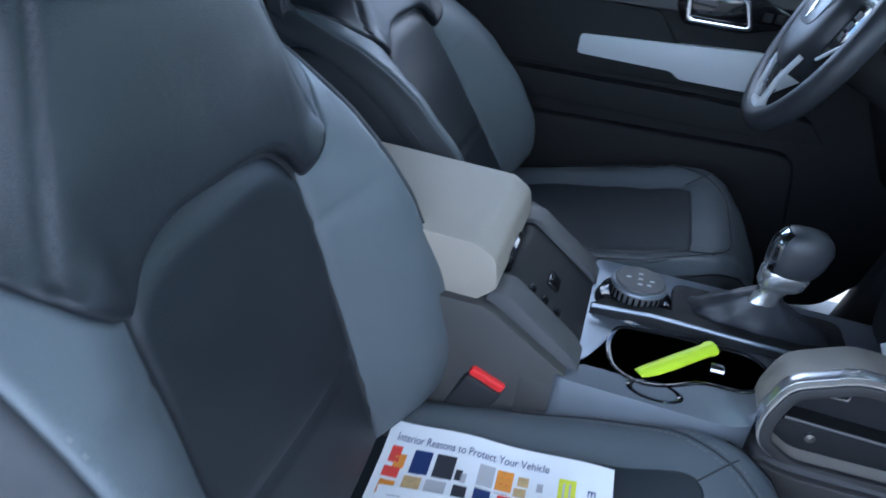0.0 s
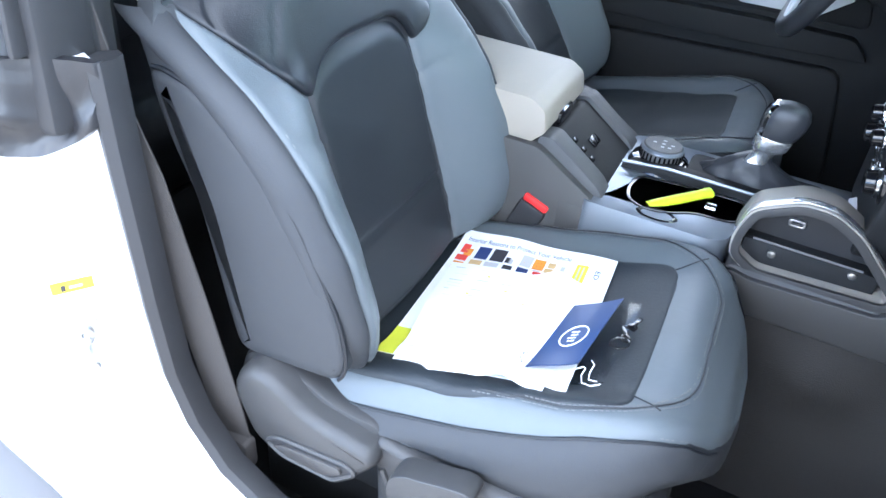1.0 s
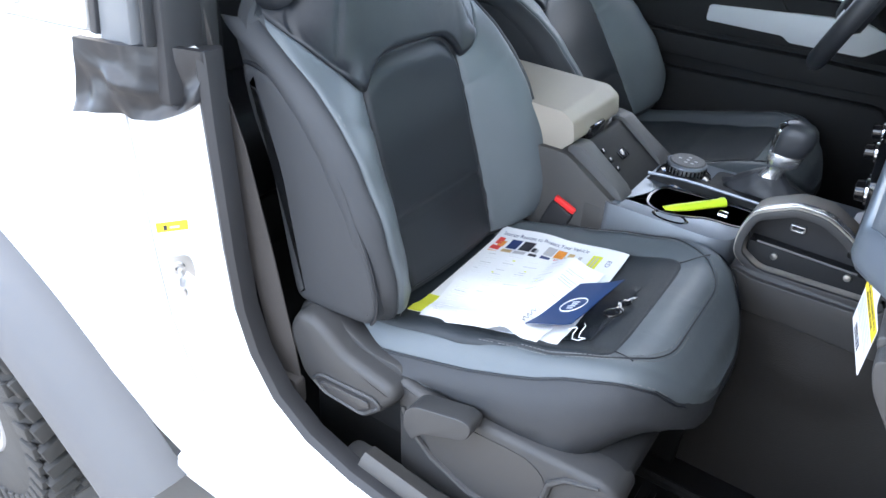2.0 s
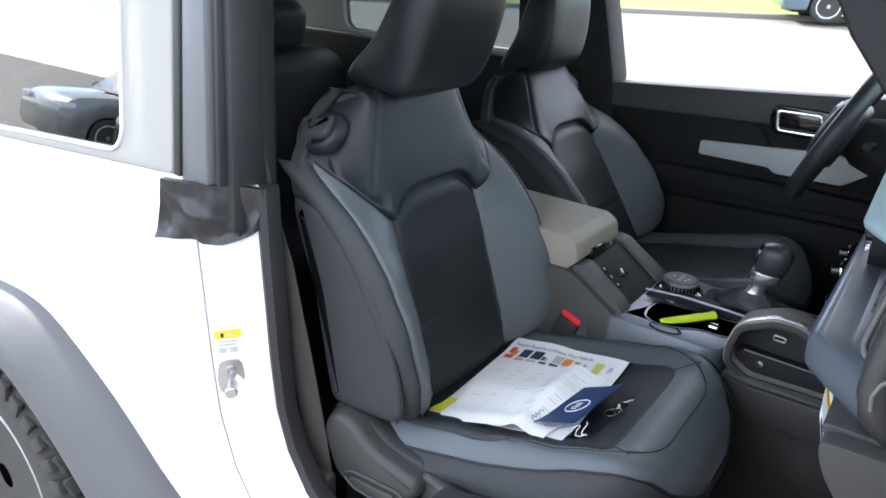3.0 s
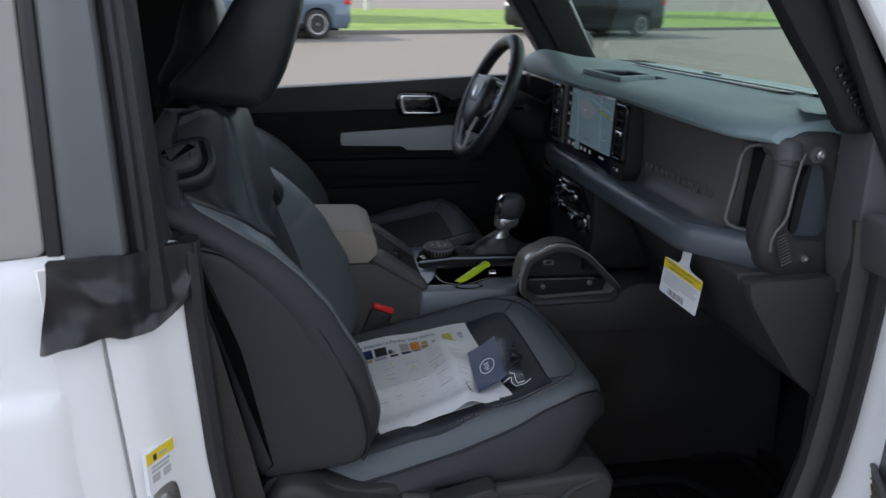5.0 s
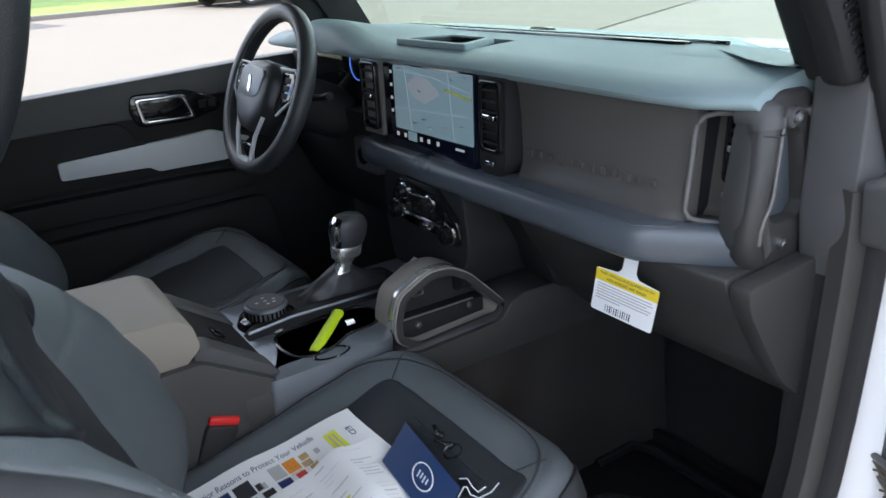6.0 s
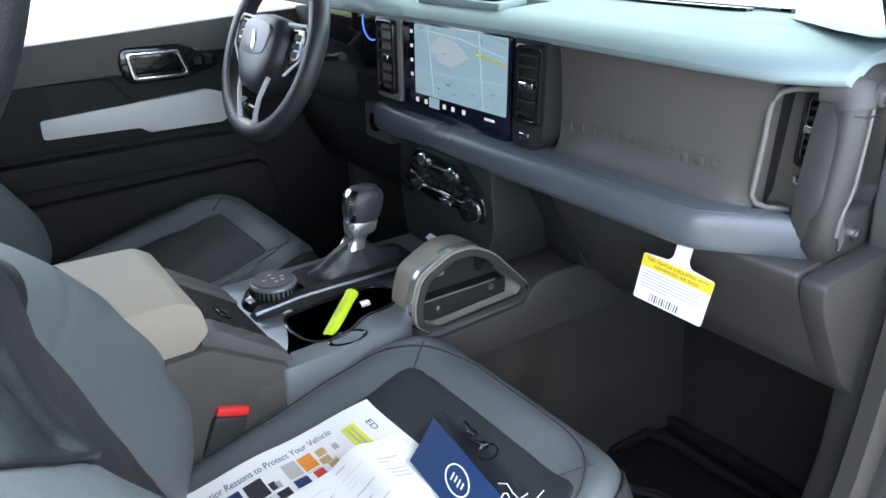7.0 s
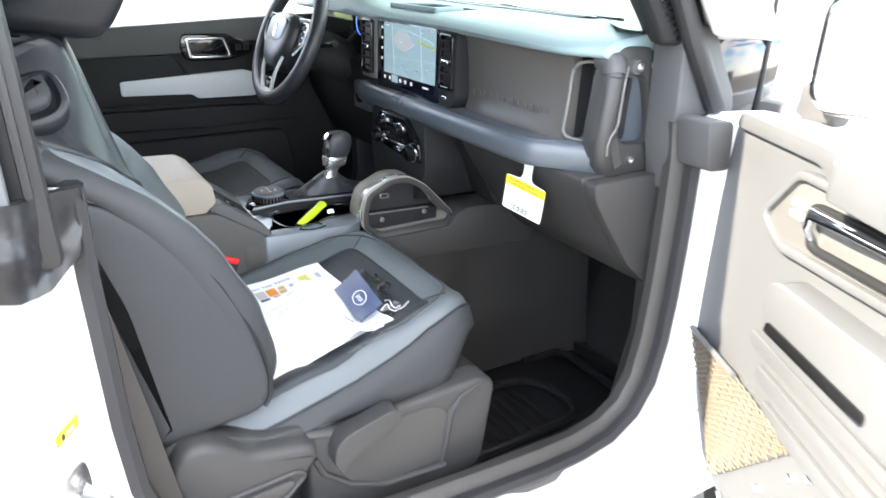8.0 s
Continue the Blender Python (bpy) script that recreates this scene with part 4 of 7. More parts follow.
        part("side_band", patch(band_at, lambda s, t: (0.05, 0.42), 10, 60, 0.008, 0.005), SEATSIDE, back, "grey vinyl bolster edge", smooth=60)
        outline = soften([(0.088, 1.172), (0.147, 1.162), (0.226, 1.116), (0.288, 1.021), (0.340, 0.909), (0.352, 0.843), (0.338, 0.803), (0.276, 0.796), (0.180, 0.786), (0.168, 0.842), (0.138, 1.015), (0.104, 1.096)], 0.03, 4)
        layers = [([(x, sd * 0.225, z) for x, z in outline]), ([(x, sd * 0.258, z) for x, z in outline])]
        layers += [[(x, sd * y, z) for x, z in shrink(outline, d)] for d, y in ((0.002, 0.263), (0.006, 0.2665), (0.012, 0.2685), (0.030, 0.2700))]
        part("side_panel", loft(layers), SEATSIDE, back, "grey vinyl side panel", smooth=60)
        part("piping", tube([(x, sd * 0.2655, z) for x, z in outline[2:26]], 0.0030, 6), LEATHER_DK, back)
    tagged(part("stitching", thread, THREAD, back), kind="stuff")
    # pull at the shoulder that tips the backrest
    pull_m = Matrix.Translation((0.098, -0.198, 1.272)) @ Matrix.Rotation(radians(-44), 4, "X") @ Matrix.Rotation(radians(-16), 4, "Y")
    flap = soften([(-0.046, 0.030), (-0.046, -0.022), (-0.024, -0.046), (0.024, -0.046), (0.046, -0.022), (0.046, 0.030)], 0.022, 5)
    part("release_loop", loft([[(x, y, z) for x, z in (shrink(flap, d))] for y, d in ((0.012, 0.0), (-0.004, 0.0), (-0.010, 0.004), (-0.011, 0.009), (-0.006, 0.013), (-0.003, 0.015))], m=pull_m), LEATHER_DK, back, "black seat release loop", smooth=60)
    part("release_paddle", loft([[(x, y, z + 0.006) for x, z in shrink(flap, d)] for y, d in ((0.004, 0.017), (-0.010, 0.017), (-0.014, 0.021), (-0.015, 0.030))], m=pull_m), SEATSIDE, back, smooth=60)


def back_ring_cap(z, grow):
    """A ring round the top of the backrest, a little proud of it behind and at the sides."""
    w = back_width(z) + grow - 0.014
    ring = [(back_front(z, a * w) - 0.004, a * w, z) for a in [math.sin(math.pi / 2 * (-1 + k / 12)) for k in range(25)]]
    xr = back_rear(z) - grow
    return ring + [(xr + dx, a * w, z) for a, dx in ((1.0, 0.03), (0.96, 0.008), (0.85, 0.0), (0.0, -0.008), (-0.85, 0.0), (-0.96, 0.008), (-1.0, 0.03))]


def headrest_parts(seat):
    prof = soften([(0.062, 1.338), (0.140, 1.330), (0.205, 1.322), (0.238, 1.372), (0.262, 1.44), (0.276, 1.50), (0.262, 1.537), (0.222, 1.546), (0.180, 1.500), (0.130, 1.418), (0.070, 1.365)], 0.03, 4)
    head = part("headrest", puff(prof, 0.118, 19, 3.6, 0.72), LEATHER_DK, seat, "dark leather headrest", smooth=70)
    for s in (-1, 1):
        part("headrest_post", tube([(0.105, s * 0.065, 1.29), (0.125, s * 0.065, 1.345)], 0.007, 10), CHROME, head)
        part("post_collar", lathe([(0.001, 0), (0.017, 0), (0.015, 0.012), (0.001, 0.013)], 16, m=Matrix.Translation((0.114, s * 0.065, 1.326))), GLOSS, head)
        part("headrest_seam", tube([(x, s * 0.094, z) for x, z in ((0.09, 1.340), (0.15, 1.334), (0.200, 1.328), (0.2315, 1.375), (0.254, 1.44), (0.2672, 1.497), (0.255, 1.528), (0.220, 1.536))], 0.0012, 5), SEATSIDE, head)


def base_parts(seat):
    base_pts = [(0.20, 0.56), (0.735, 0.56), (0.765, 0.745), (0.62, 0.745), (0.45, 0.745), (0.33, 0.755), (0.22, 0.76), (0.18, 0.70)]
    base = part("seat_base", prism(soften(base_pts, 0.03), "y", -0.225, 0.225, 0.012), TRIM, seat, "black plastic seat base")
    for s in (-1, 1):
        skirt_pts = soften([(0.405, 0.545), (0.72, 0.535), (0.748, 0.57), (0.768, 0.728), (0.742, 0.745), (0.66, 0.742), (0.55, 0.736), (0.46, 0.728), (0.395, 0.742), (0.398, 0.69)], 0.016)
        layers = [[(x, s * y, z) for x, z in shrink(skirt_pts, d)] for y, d in ((0.215, 0.0), (0.262, 0.0), (0.270, 0.004), (0.273, 0.010))]
        skirt = part("side_skirt", loft(layers), SEATPLASTIC, base, "grey plastic seat skirt", smooth=50)
        # hollow behind the lever, a raised edge along its foot and a rib near the front
        part("skirt_hollow", prism(soften([(0.425, 0.712), (0.63, 0.722), (0.662, 0.700), (0.655, 0.60), (0.54, 0.595), (0.47, 0.62)], 0.02), "y", s * 0.268, s * 0.2745, 0.0), HANDLE, skirt)
        part("skirt_edge", tube([(0.410, s * 0.272, 0.690), (0.425, s * 0.274, 0.655), (0.470, s * 0.275, 0.618), (0.540, s * 0.275, 0.590), (0.66, s * 0.275, 0.585)], 0.006, 8), SEATPLASTIC, skirt)
        part("skirt_rib", tube([(0.735, s * 0.272, 0.735), (0.690, s * 0.274, 0.722), (0.668, s * 0.275, 0.70), (0.660, s * 0.275, 0.64), (0.650, s * 0.275, 0.585)], [0.003, 0.005, 0.006, 0.006, 0.004], 8), SEATPLASTIC, skirt)
        # cover over the recliner: a thick arm with a pocket for its lever
        arm_pts = soften([(0.182, 0.748), (0.206, 0.792), (0.238, 0.796), (0.268, 0.782), (0.305, 0.752), (0.372, 0.742), (0.405, 0.735), (0.414, 0.712), (0.376, 0.664), (0.342, 0.636), (0.262, 0.640), (0.214, 0.662)], 0.022)
        layers = [[(x, s * y, z) for x, z in shrink(arm_pts, d)] for y, d in ((0.225, 0.0), (0.282, 0.0), (0.290, 0.003), (0.296, 0.008), (0.298, 0.014))]
        cover = part("recliner_cover", loft(layers), SEATPLASTIC, base, "grey recliner cover", smooth=50)
        slot = soften([(0.240, 0.672), (0.262, 0.690), (0.372, 0.700), (0.386, 0.690), (0.350, 0.654), (0.268, 0.655)], 0.010)
        part("recliner_recess", prism(slot, "y", s * 0.294, s * 0.2995, 0.0), RUBBER, cover)
        part("recess_rim", tube([(x, s * 0.2985, z) for x, z in slot], 0.0042, 6, True), SEATPLASTIC, cover)
        part("recliner_lever", prism(soften([(0.256, 0.672), (0.272, 0.682), (0.362, 0.690), (0.366, 0.680), (0.340, 0.662), (0.280, 0.662)], 0.006), "y", s * 0.297, s * 0.304, 0.003), HANDLE, cover)
        part("hinge_plate", prism(soften([(0.165, 0.70), (0.185, 0.785), (0.235, 0.800), (0.285, 0.772), (0.33, 0.752), (0.40, 0.752), (0.41, 0.70), (0.30, 0.64)], 0.02), "y", s * 0.225, s * 0.264, 0.008), SEATPLASTIC, base)
    part("lift_lever", prism(soften([(0.432, 0.690), (0.436, 0.722), (0.454, 0.738), (0.535, 0.760), (0.552, 0.754), (0.546, 0.728), (0.525, 0.716), (0.470, 0.692), (0.448, 0.664)], 0.010), "y", -0.268, -0.304, 0.009, segments=3), SEATPLASTIC, base, "grey height lever")
    for s in (-1, 1):
        part("seat_rail", box(0.15, 0.76, s * 0.18 - 0.02, s * 0.18 + 0.02, 0.395, 0.57, 0.006), TRIM, base)


def seat_local(name, label):
    """A front seat, built about its own middle line; +y is the inboard side."""
    seat = thing(name, label, "car seat", group="front seats")
    cushion_parts(seat)
    backrest_parts(seat)
    headrest_parts(seat)
    base_parts(seat)
    return seat


SEAT_Y = -0.414
pass_seat = seat_local("passenger_seat", "two-tone grey leather front seat with papers on it")
pass_seat.matrix_basis = pose(0, SEAT_Y, 0)
drv_seat = copy_thing(pass_seat, pose(0, 0, 0))
drv_seat.name = "driver_seat"
drv_seat.location = (-0.016, 0.372, 0)
drv_seat.scale = (1, -1, 1)
tagged(drv_seat, "two-tone grey leather front seat behind the steering wheel")
# its backrest is laid further back
recline = Matrix.Translation((0.25, 0, 0.78)) @ Matrix.Rotation(radians(-15.5), 4, "Y") @ Matrix.Translation((-0.25, 0, -0.78))
for o in drv_seat.children:
    if o.name.split(".")[0] in ("backrest", "headrest"):
        o.matrix_basis = recline
    else:
        o.location = (0.0, 0, 0.014)
    for piece in o.children:
        if piece.name.startswith("seat_insert"):   # its dark insert is narrower on the outer side
            piece.data = piece.data.copy()
            for v in piece.data.vertices:
                if v.co.y < 0:
                    v.co.z += cushion_top(v.co.x, v.co.y * 0.68) - cushion_top(v.co.x, v.co.y)
                    v.co.y *= 0.68
rear_seat = thing("rear_bench", "black rear bench seat in shadow", "car seat")
part("bench_cushion", puff(soften([(-0.95, 0.55), (-0.45, 0.55), (-0.42, 0.74), (-0.50, 0.79), (-0.95, 0.74)], 0.05), 0.58, 11, 4, 0.9), LEATHER_DK, rear_seat)
part("bench_back", puff(soften([(-1.05, 0.70), (-0.90, 0.70), (-1.0, 1.20), (-1.10, 1.24), (-1.18, 1.22)], 0.05), 0.58, 11, 4, 0.9), LEATHER_DK, rear_seat)
for s in (-1, 1):
    part("bench_headrest", puff(soften([(-1.19, 1.22), (-1.08, 1.22), (-1.06, 1.36), (-1.10, 1.40), (-1.17, 1.39)], 0.03), 0.13, 9, 3, 0.75, ), LEATHER_DK, rear_seat).location = (0, s * 0.33, 0)
part("bench_base", box(-1.1, -0.45, -0.55, 0.55, 0.39, 0.56, 0.02), TRIM, rear_seat)

# seat belt of the front passenger
belt = thing("seat_belt", "grey webbing seat belt hanging beside the seat", "seat belt")
bl = bmesh.new()
bpath = [(0.055, -0.735, 1.30), (0.085, -0.735, 1.16), (0.115, -0.728, 1.06), (0.15, -0.722, 0.88), (0.178, -0.718, 0.72), (0.188, -0.716, 0.64)]
loft([[(x - 0.024, y - 0.006, z), (x + 0.024, y + 0.004, z), (x + 0.024, y + 0.006, z), (x - 0.024, y - 0.004, z)] for x, y, z in bpath], bm=bl)
part("webbing", bl, BELT, belt)
part("anchor_sleeve", prism(soften([(0.160, 0.66), (0.215, 0.655), (0.216, 0.60), (0.205, 0.585), (0.20, 0.51), (0.18, 0.50), (0.172, 0.585), (0.162, 0.60)], 0.01), "y", -0.728, -0.706, 0.004), BELT, belt, "worn grey anchor sleeve")
part("anchor_foot", box(0.165, 0.215, -0.745, -0.69, 0.39, 0.52, 0.008), TRIM, belt)
buckle = thing("belt_buckle", "black seat belt buckle with a red button", "seat belt buckle")
bk = Matrix.Translation((0.40, -0.185, 0.80)) @ Matrix.Rotation(radians(22), 4, "Y") @ Matrix.Rotation(radians(4), 4, "X")
part("buckle_body", box(-0.026, 0.026, -0.016, 0.016, -0.15, 0.052, 0.008, m=bk), RUBBER, buckle)
part("button", box(-0.024, 0.024, -0.012, 0.012, 0.050, 0.064, 0.004, m=bk), RED, buckle, "red release button")


# ---- dashboard ----
dash = thing("dashboard", "charcoal dashboard with a grey-blue padded top and passenger shelf", "dashboard")


def across(section_at, ys):
    return loft([[(x, y, z) for x, z in section_at(y)] for y in ys])


def top_section(y):
    bow = 0.012 * (y / 0.7) ** 2 + 0.9 * max(0.0, -0.600 - y) ** 1.15
    drop = 0.006 * min(1.0, max(0.0, (-0.22 - y) / 0.3))
    hump = 0.038 * math.exp(-((y - 0.40) / 0.17) ** 4)
    dip = 0.048 if -0.104 < y < 0.104 else 0.0
    far = 1.33 - 0.80 * max(0.0, abs(y) - 0.39)
    pts = [(far, 1.343), (far - 0.12, 1.349), (1.076, 1.344 + hump * 0.3), (1.070, 1.343 + hump * 0.3 - dip), (0.966, 1.337 + hump - dip), (0.960, 1.336 + hump), (0.938, 1.331 + hump * 0.9), (0.922, 1.323 + hump * 0.7), (0.915, 1.315 + hump * 0.4), (0.918, 1.308), (0.928, 1.304), (0.96, 1.302), (1.02, 1.302), (far, 1.302)]
    return [(x + (bow if x < 1.0 else bow * 0.4), z - (drop if x < 1.0 else drop * 0.5)) for x, z in pts]


YS = [-0.662, -0.659, -0.650, -0.638, -0.62, -0.6, -0.5, -0.4, -0.3, -0.2, -0.108, -0.102, -0.05, 0.0, 0.05, 0.102, 0.108, 0.2, 0.25, 0.3, 0.35, 0.4, 0.45, 0.5, 0.55, 0.6, 0.66, 0.695, 0.70]
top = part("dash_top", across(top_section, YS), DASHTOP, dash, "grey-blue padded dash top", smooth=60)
part("dash_core", prism([(0.987, 1.288), (1.30, 1.288), (1.40, 1.05), (1.10, 1.02), (0.987, 1.06), (0.987, 1.16)], "y", -0.578, 0.69, 0.004), TRIM, dash)
# passenger fascia: a shallow bowl that runs into the shelf
def fascia_section(y):
    o = 0.0 if y > -0.545 else (-0.545 - y) * 0.80
    e = 0.020 * min(1.0, max(0.0, (-0.36 - y) / 0.22)) ** 1.5
    return [(0.938 + e, 1.309), (0.948 + e, 1.290), (0.955 + e, 1.24), (0.958 + e * 0.5, 1.19), (0.957 + o * 0.2, 1.165), (0.951 + o * 0.4, 1.148), (0.940 + o * 0.8, 1.1395), (0.908 + o, 1.1375), (0.985, 1.10), (0.99, 1.309)]


def o_end(y):
    return 0.0 if y > -0.545 else (-0.545 - y) * 0.80


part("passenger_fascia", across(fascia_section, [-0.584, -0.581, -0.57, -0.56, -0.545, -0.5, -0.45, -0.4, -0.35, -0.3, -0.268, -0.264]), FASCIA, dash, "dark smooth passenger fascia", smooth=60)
# floor is bluer than the fascia, with the sky's sheen in its colour
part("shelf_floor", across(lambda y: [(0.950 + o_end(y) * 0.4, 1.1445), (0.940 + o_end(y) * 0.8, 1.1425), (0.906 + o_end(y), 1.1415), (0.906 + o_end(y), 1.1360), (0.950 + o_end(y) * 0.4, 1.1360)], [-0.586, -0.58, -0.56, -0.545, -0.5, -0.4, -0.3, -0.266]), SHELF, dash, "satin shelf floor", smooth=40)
# lighter bar along the recess paints the light its edge catches
part("fascia_divider", tube([(1.020, -0.645, 1.284), (1.006, -0.620, 1.286), (0.990, -0.598, 1.286), (0.980, -0.587, 1.282), (0.974, -0.581, 1.272), (0.971, -0.580, 1.255), (0.968, -0.582, 1.23), (0.964, -0.583, 1.20), (0.960, -0.584, 1.175), (0.958, -0.584, 1.160), (0.962, -0.588, 1.150), (0.972, -0.596, 1.145), (0.990, -0.615, 1.143)], 0.0038, 10), TRIM_LT, dash, smooth=80)
part("end_recess", prism(soften([(1.030, 1.305), (1.07, 1.305), (1.07, 1.10), (1.010, 1.10), (1.008, 1.142), (1.018, 1.150)], 0.006), "y", -0.628, -0.576, 0.003), FASCIA, dash)
part("end_shelf", prism([(0.952, -0.582), (0.992, -0.628), (1.04, -0.628), (1.04, -0.582)], "z", 1.125, 1.1425, 0.002), FASCIA, dash)
part("end_cheek", prism(soften([(1.000, 1.300), (1.05, 1.300), (1.05, 1.10), (1.0, 1.10), (0.998, 1.14)], 0.01), "y", -0.640, -0.632, 0.006), SHELF, dash)


def lip_section(y):
    end = 0.0 if y > -0.545 else (-0.545 - y) * 0.80
    left = 0.0 if y < 0.12 else (y - 0.12) * 0.12
    o = end + left
    return [(0.915 + o, 1.143), (0.903 + o, 1.139), (0.896 + o, 1.130), (0.897 + o, 1.100), (0.904 + o, 1.090), (0.93 + o, 1.086), (0.99 + o, 1.09), (0.99 + o, 1.14)]


part("shelf_lip", across(lip_section, [-0.652, -0.648, -0.62, -0.59, -0.565, -0.55, -0.53, -0.4, -0.2, 0.0, 0.12, 0.16, 0.20]), SHELF, dash, "grey shelf edge tinted with sky sheen", smooth=50)
# raised characters on the fascia, worn to mere marks
for k in range(12):
    y = -0.285 - k * 0.0225
    part("raised_mark", box(0.9540, 0.9575, y - 0.0045, y + 0.0045, 1.178 + 0.002 * (k % 3), 1.192, 0.0012), FASCIA, dash)


def vent(parent, y0, y1, z0, z1, x, slats, vertical_tab=True):
    """An upright air vent: frame, slats, tab."""
    cy, cz = (y0 + y1) / 2, (z0 + z1) / 2
    part("vent_backing", box(x + 0.018, x + 0.03, y0, y1, z0, z1, 0.0), GLOSS, parent)
    part("vent_frame", frame_plate(rounded(y0 - 0.004, y1 + 0.004, z0 - 0.004, z1 + 0.004, 0.010), rounded(y0 + 0.004, y1 - 0.004, z0 + 0.004, z1 - 0.004, 0.008), "x", x - 0.004, x + 0.024, 0.002), GLOSS, parent)
    for k in range(slats):
        z = z0 + (z1 - z0) * (k + 0.75) / (slats + 0.5)
        part("vent_slat", box(x - 0.001, x + 0.016, y0 + 0.003, y1 - 0.003, z - 0.0025, z + 0.0025, 0.001), TRIM, parent)
    part("vent_tab", box(x - 0.007, x + 0.004, cy - 0.015, cy + 0.015, cz - 0.005, cz + 0.005, 0.002), CHROME, parent, "silver vent tab")


vent(dash, 0.132, 0.186, 1.172, 1.300, 0.914, 6)
vent(dash, -0.256, -0.208, 1.186, 1.298, 0.916, 6)
vent(dash, -0.640, -0.606, 1.196, 1.283, 1.008, 7)
for y in (-0.622, -0.612):
    part("vent_dial", box(1.000, 1.016, y - 0.004, y + 0.004, 1.172, 1.182, 0.001), CHROME, dash)
part("vent_dial", box(0.914, 0.922, -0.238, -0.218, 1.160, 1.168, 0.001), CHROME, dash)
part("vent_panel", prism(rounded(0.118, 0.202, 1.155, 1.309, 0.008), "x", 0.920, 0.97, 0.003), DOORGREY, dash)
part("vent_panel", prism(soften([(-0.193, 1.309), (-0.264, 1.309), (-0.262, 1.165), (-0.246, 1.142), (-0.212, 1.136), (-0.193, 1.15)], 0.008), "x", 0.922, 0.97, 0.003), TRIM, dash)
# centre screen
scr = part("touch_screen", prism(soften([(0.112, 1.312), (-0.188, 1.312), (-0.188, 1.150), (-0.165, 1.122), (-0.12, 1.112), (0.112, 1.118)], 0.014), "x", 0.921, 0.96, 0.003), SCREEN_DK, dash, "lit touch screen showing a pale map")
part("map", prism(rounded(-0.180, 0.070, 1.182, 1.304, 0.003), "x", 0.9195, 0.9225, 0.0), SCREEN, scr, "pale blue map display")
part("task_bar", box(0.9185, 0.9222, -0.180, 0.085, 1.160, 1.181, 0.0), SCREEN_DK, scr)
part("side_bar", box(0.9185, 0.9222, 0.0705, 0.085, 1.182, 1.304, 0.0), SCREEN_DK, scr)
for y in (0.062, 0.035, -0.02, -0.045, -0.075):
    part("icon", box(0.9175, 0.9195, y - 0.004, y + 0.004, 1.167, 1.175, 0.0), ICON, scr)
part("icon", box(0.9175, 0.9195, -0.155, -0.130, 1.169, 1.173, 0.0), ICON, scr)
part("icon", box(0.9175, 0.9195, -0.005, 0.025, 1.163, 1.181, 0.0), SCREEN, scr)
for z in (1.29, 1.265, 1.24, 1.215):
    part("icon", box(0.9175, 0.9195, 0.074, 0.081, z - 0.003, z + 0.003, 0.0), ICON, scr)
# what the map shows
part("map_patch", prism([(0.028, 1.268), (-0.010, 1.290), (-0.048, 1.284), (-0.085, 1.262), (-0.040, 1.240), (-0.005, 1.246)], "x", 0.9188, 0.9196, 0.0), MAP_PINK, scr, "faint pink area")
for a, c, w in (((0.070, 1.296), (-0.06, 1.290), 0.0010), ((-0.06, 1.290), (-0.18, 1.272), 0.0010), ((0.03, 1.304), (0.012, 1.182), 0.0007), ((0.07, 1.222), (-0.18, 1.232), 0.0007), ((-0.11, 1.304), (-0.125, 1.182), 0.0007), ((-0.10, 1.272), (-0.176, 1.262), 0.0016)):
    p, q = Vector((0.9190, *a)), Vector((0.9190, *c))
    n = Vector((0, -(q - p).z, (q - p).y)).normalized() * w
    part("map_line", prism([((p + n).y, (p + n).z), ((p - n).y, (p - n).z), ((q - n).y, (q - n).z), ((q + n).y, (q + n).z)], "x", 0.9186, 0.9194, 0.0), MAP_LINE if w < 0.0015 else YELLOW_GREEN, scr)
for y, z in ((0.050, 1.297), (-0.020, 1.262), (-0.120, 1.292), (-0.165, 1.298), (-0.03, 1.210), (0.0, 1.200), (-0.05, 1.196), (-0.10, 1.203), (-0.15, 1.212)):
    part("map_label", box(0.9184, 0.9193, y - 0.006, y + 0.006, z - 0.0012, z + 0.0012, 0.0), GREY_INK, scr)
# heating controls on the centre stack
stack = part("centre_column", prism(soften([(0.10, 1.100), (-0.17, 1.100), (-0.185, 0.985), (-0.15, 0.90), (0.08, 0.90), (0.10, 0.98)], 0.02), "x", 0.900, 1.10, 0.016, segments=3), TRIM, dash, "black centre stack")
plate_m = Matrix.Translation((0.892, -0.048, 1.048)) @ Matrix.Rotation(radians(-10), 4, "Y")
part("control_plate", prism(soften([(0.108, -0.005), (0.066, 0.050), (-0.052, 0.044), (-0.118, -0.006), (-0.116, -0.054), (0.02, -0.048), (0.106, -0.040)], 0.014), "x", -0.004, 0.02, 0.004, m=plate_m), GLOSS, stack)
for y, z, r in ((0.043, 0.029, 0.015), (-0.041, 0.021, 0.015), (0.082, -0.018, 0.019), (-0.085, -0.029, 0.021)):
    km = plate_m @ Matrix.Translation((-0.004, y, z)) @ Matrix.Rotation(radians(-90), 4, "Y")
    part("control_knob", lathe([(0.001, 0.0), (r, 0.0), (r, 0.004), (r * 0.86, 0.006), (r * 0.82, 0.018), (r * 0.5, 0.02), (0.001, 0.02)], 24, m=km), GLOSS, stack)
    part("knob_ring", lathe([(r * 1.08, 0.0), (r * 1.08, 0.004), (r * 0.98, 0.005), (r * 0.95, 0.0)], 24, m=km), CHROME, stack)
part("chrome_bar", box(-0.008, 0.0, -0.022, 0.024, 0.026, 0.029, 0.001, m=plate_m), CHROME, stack)
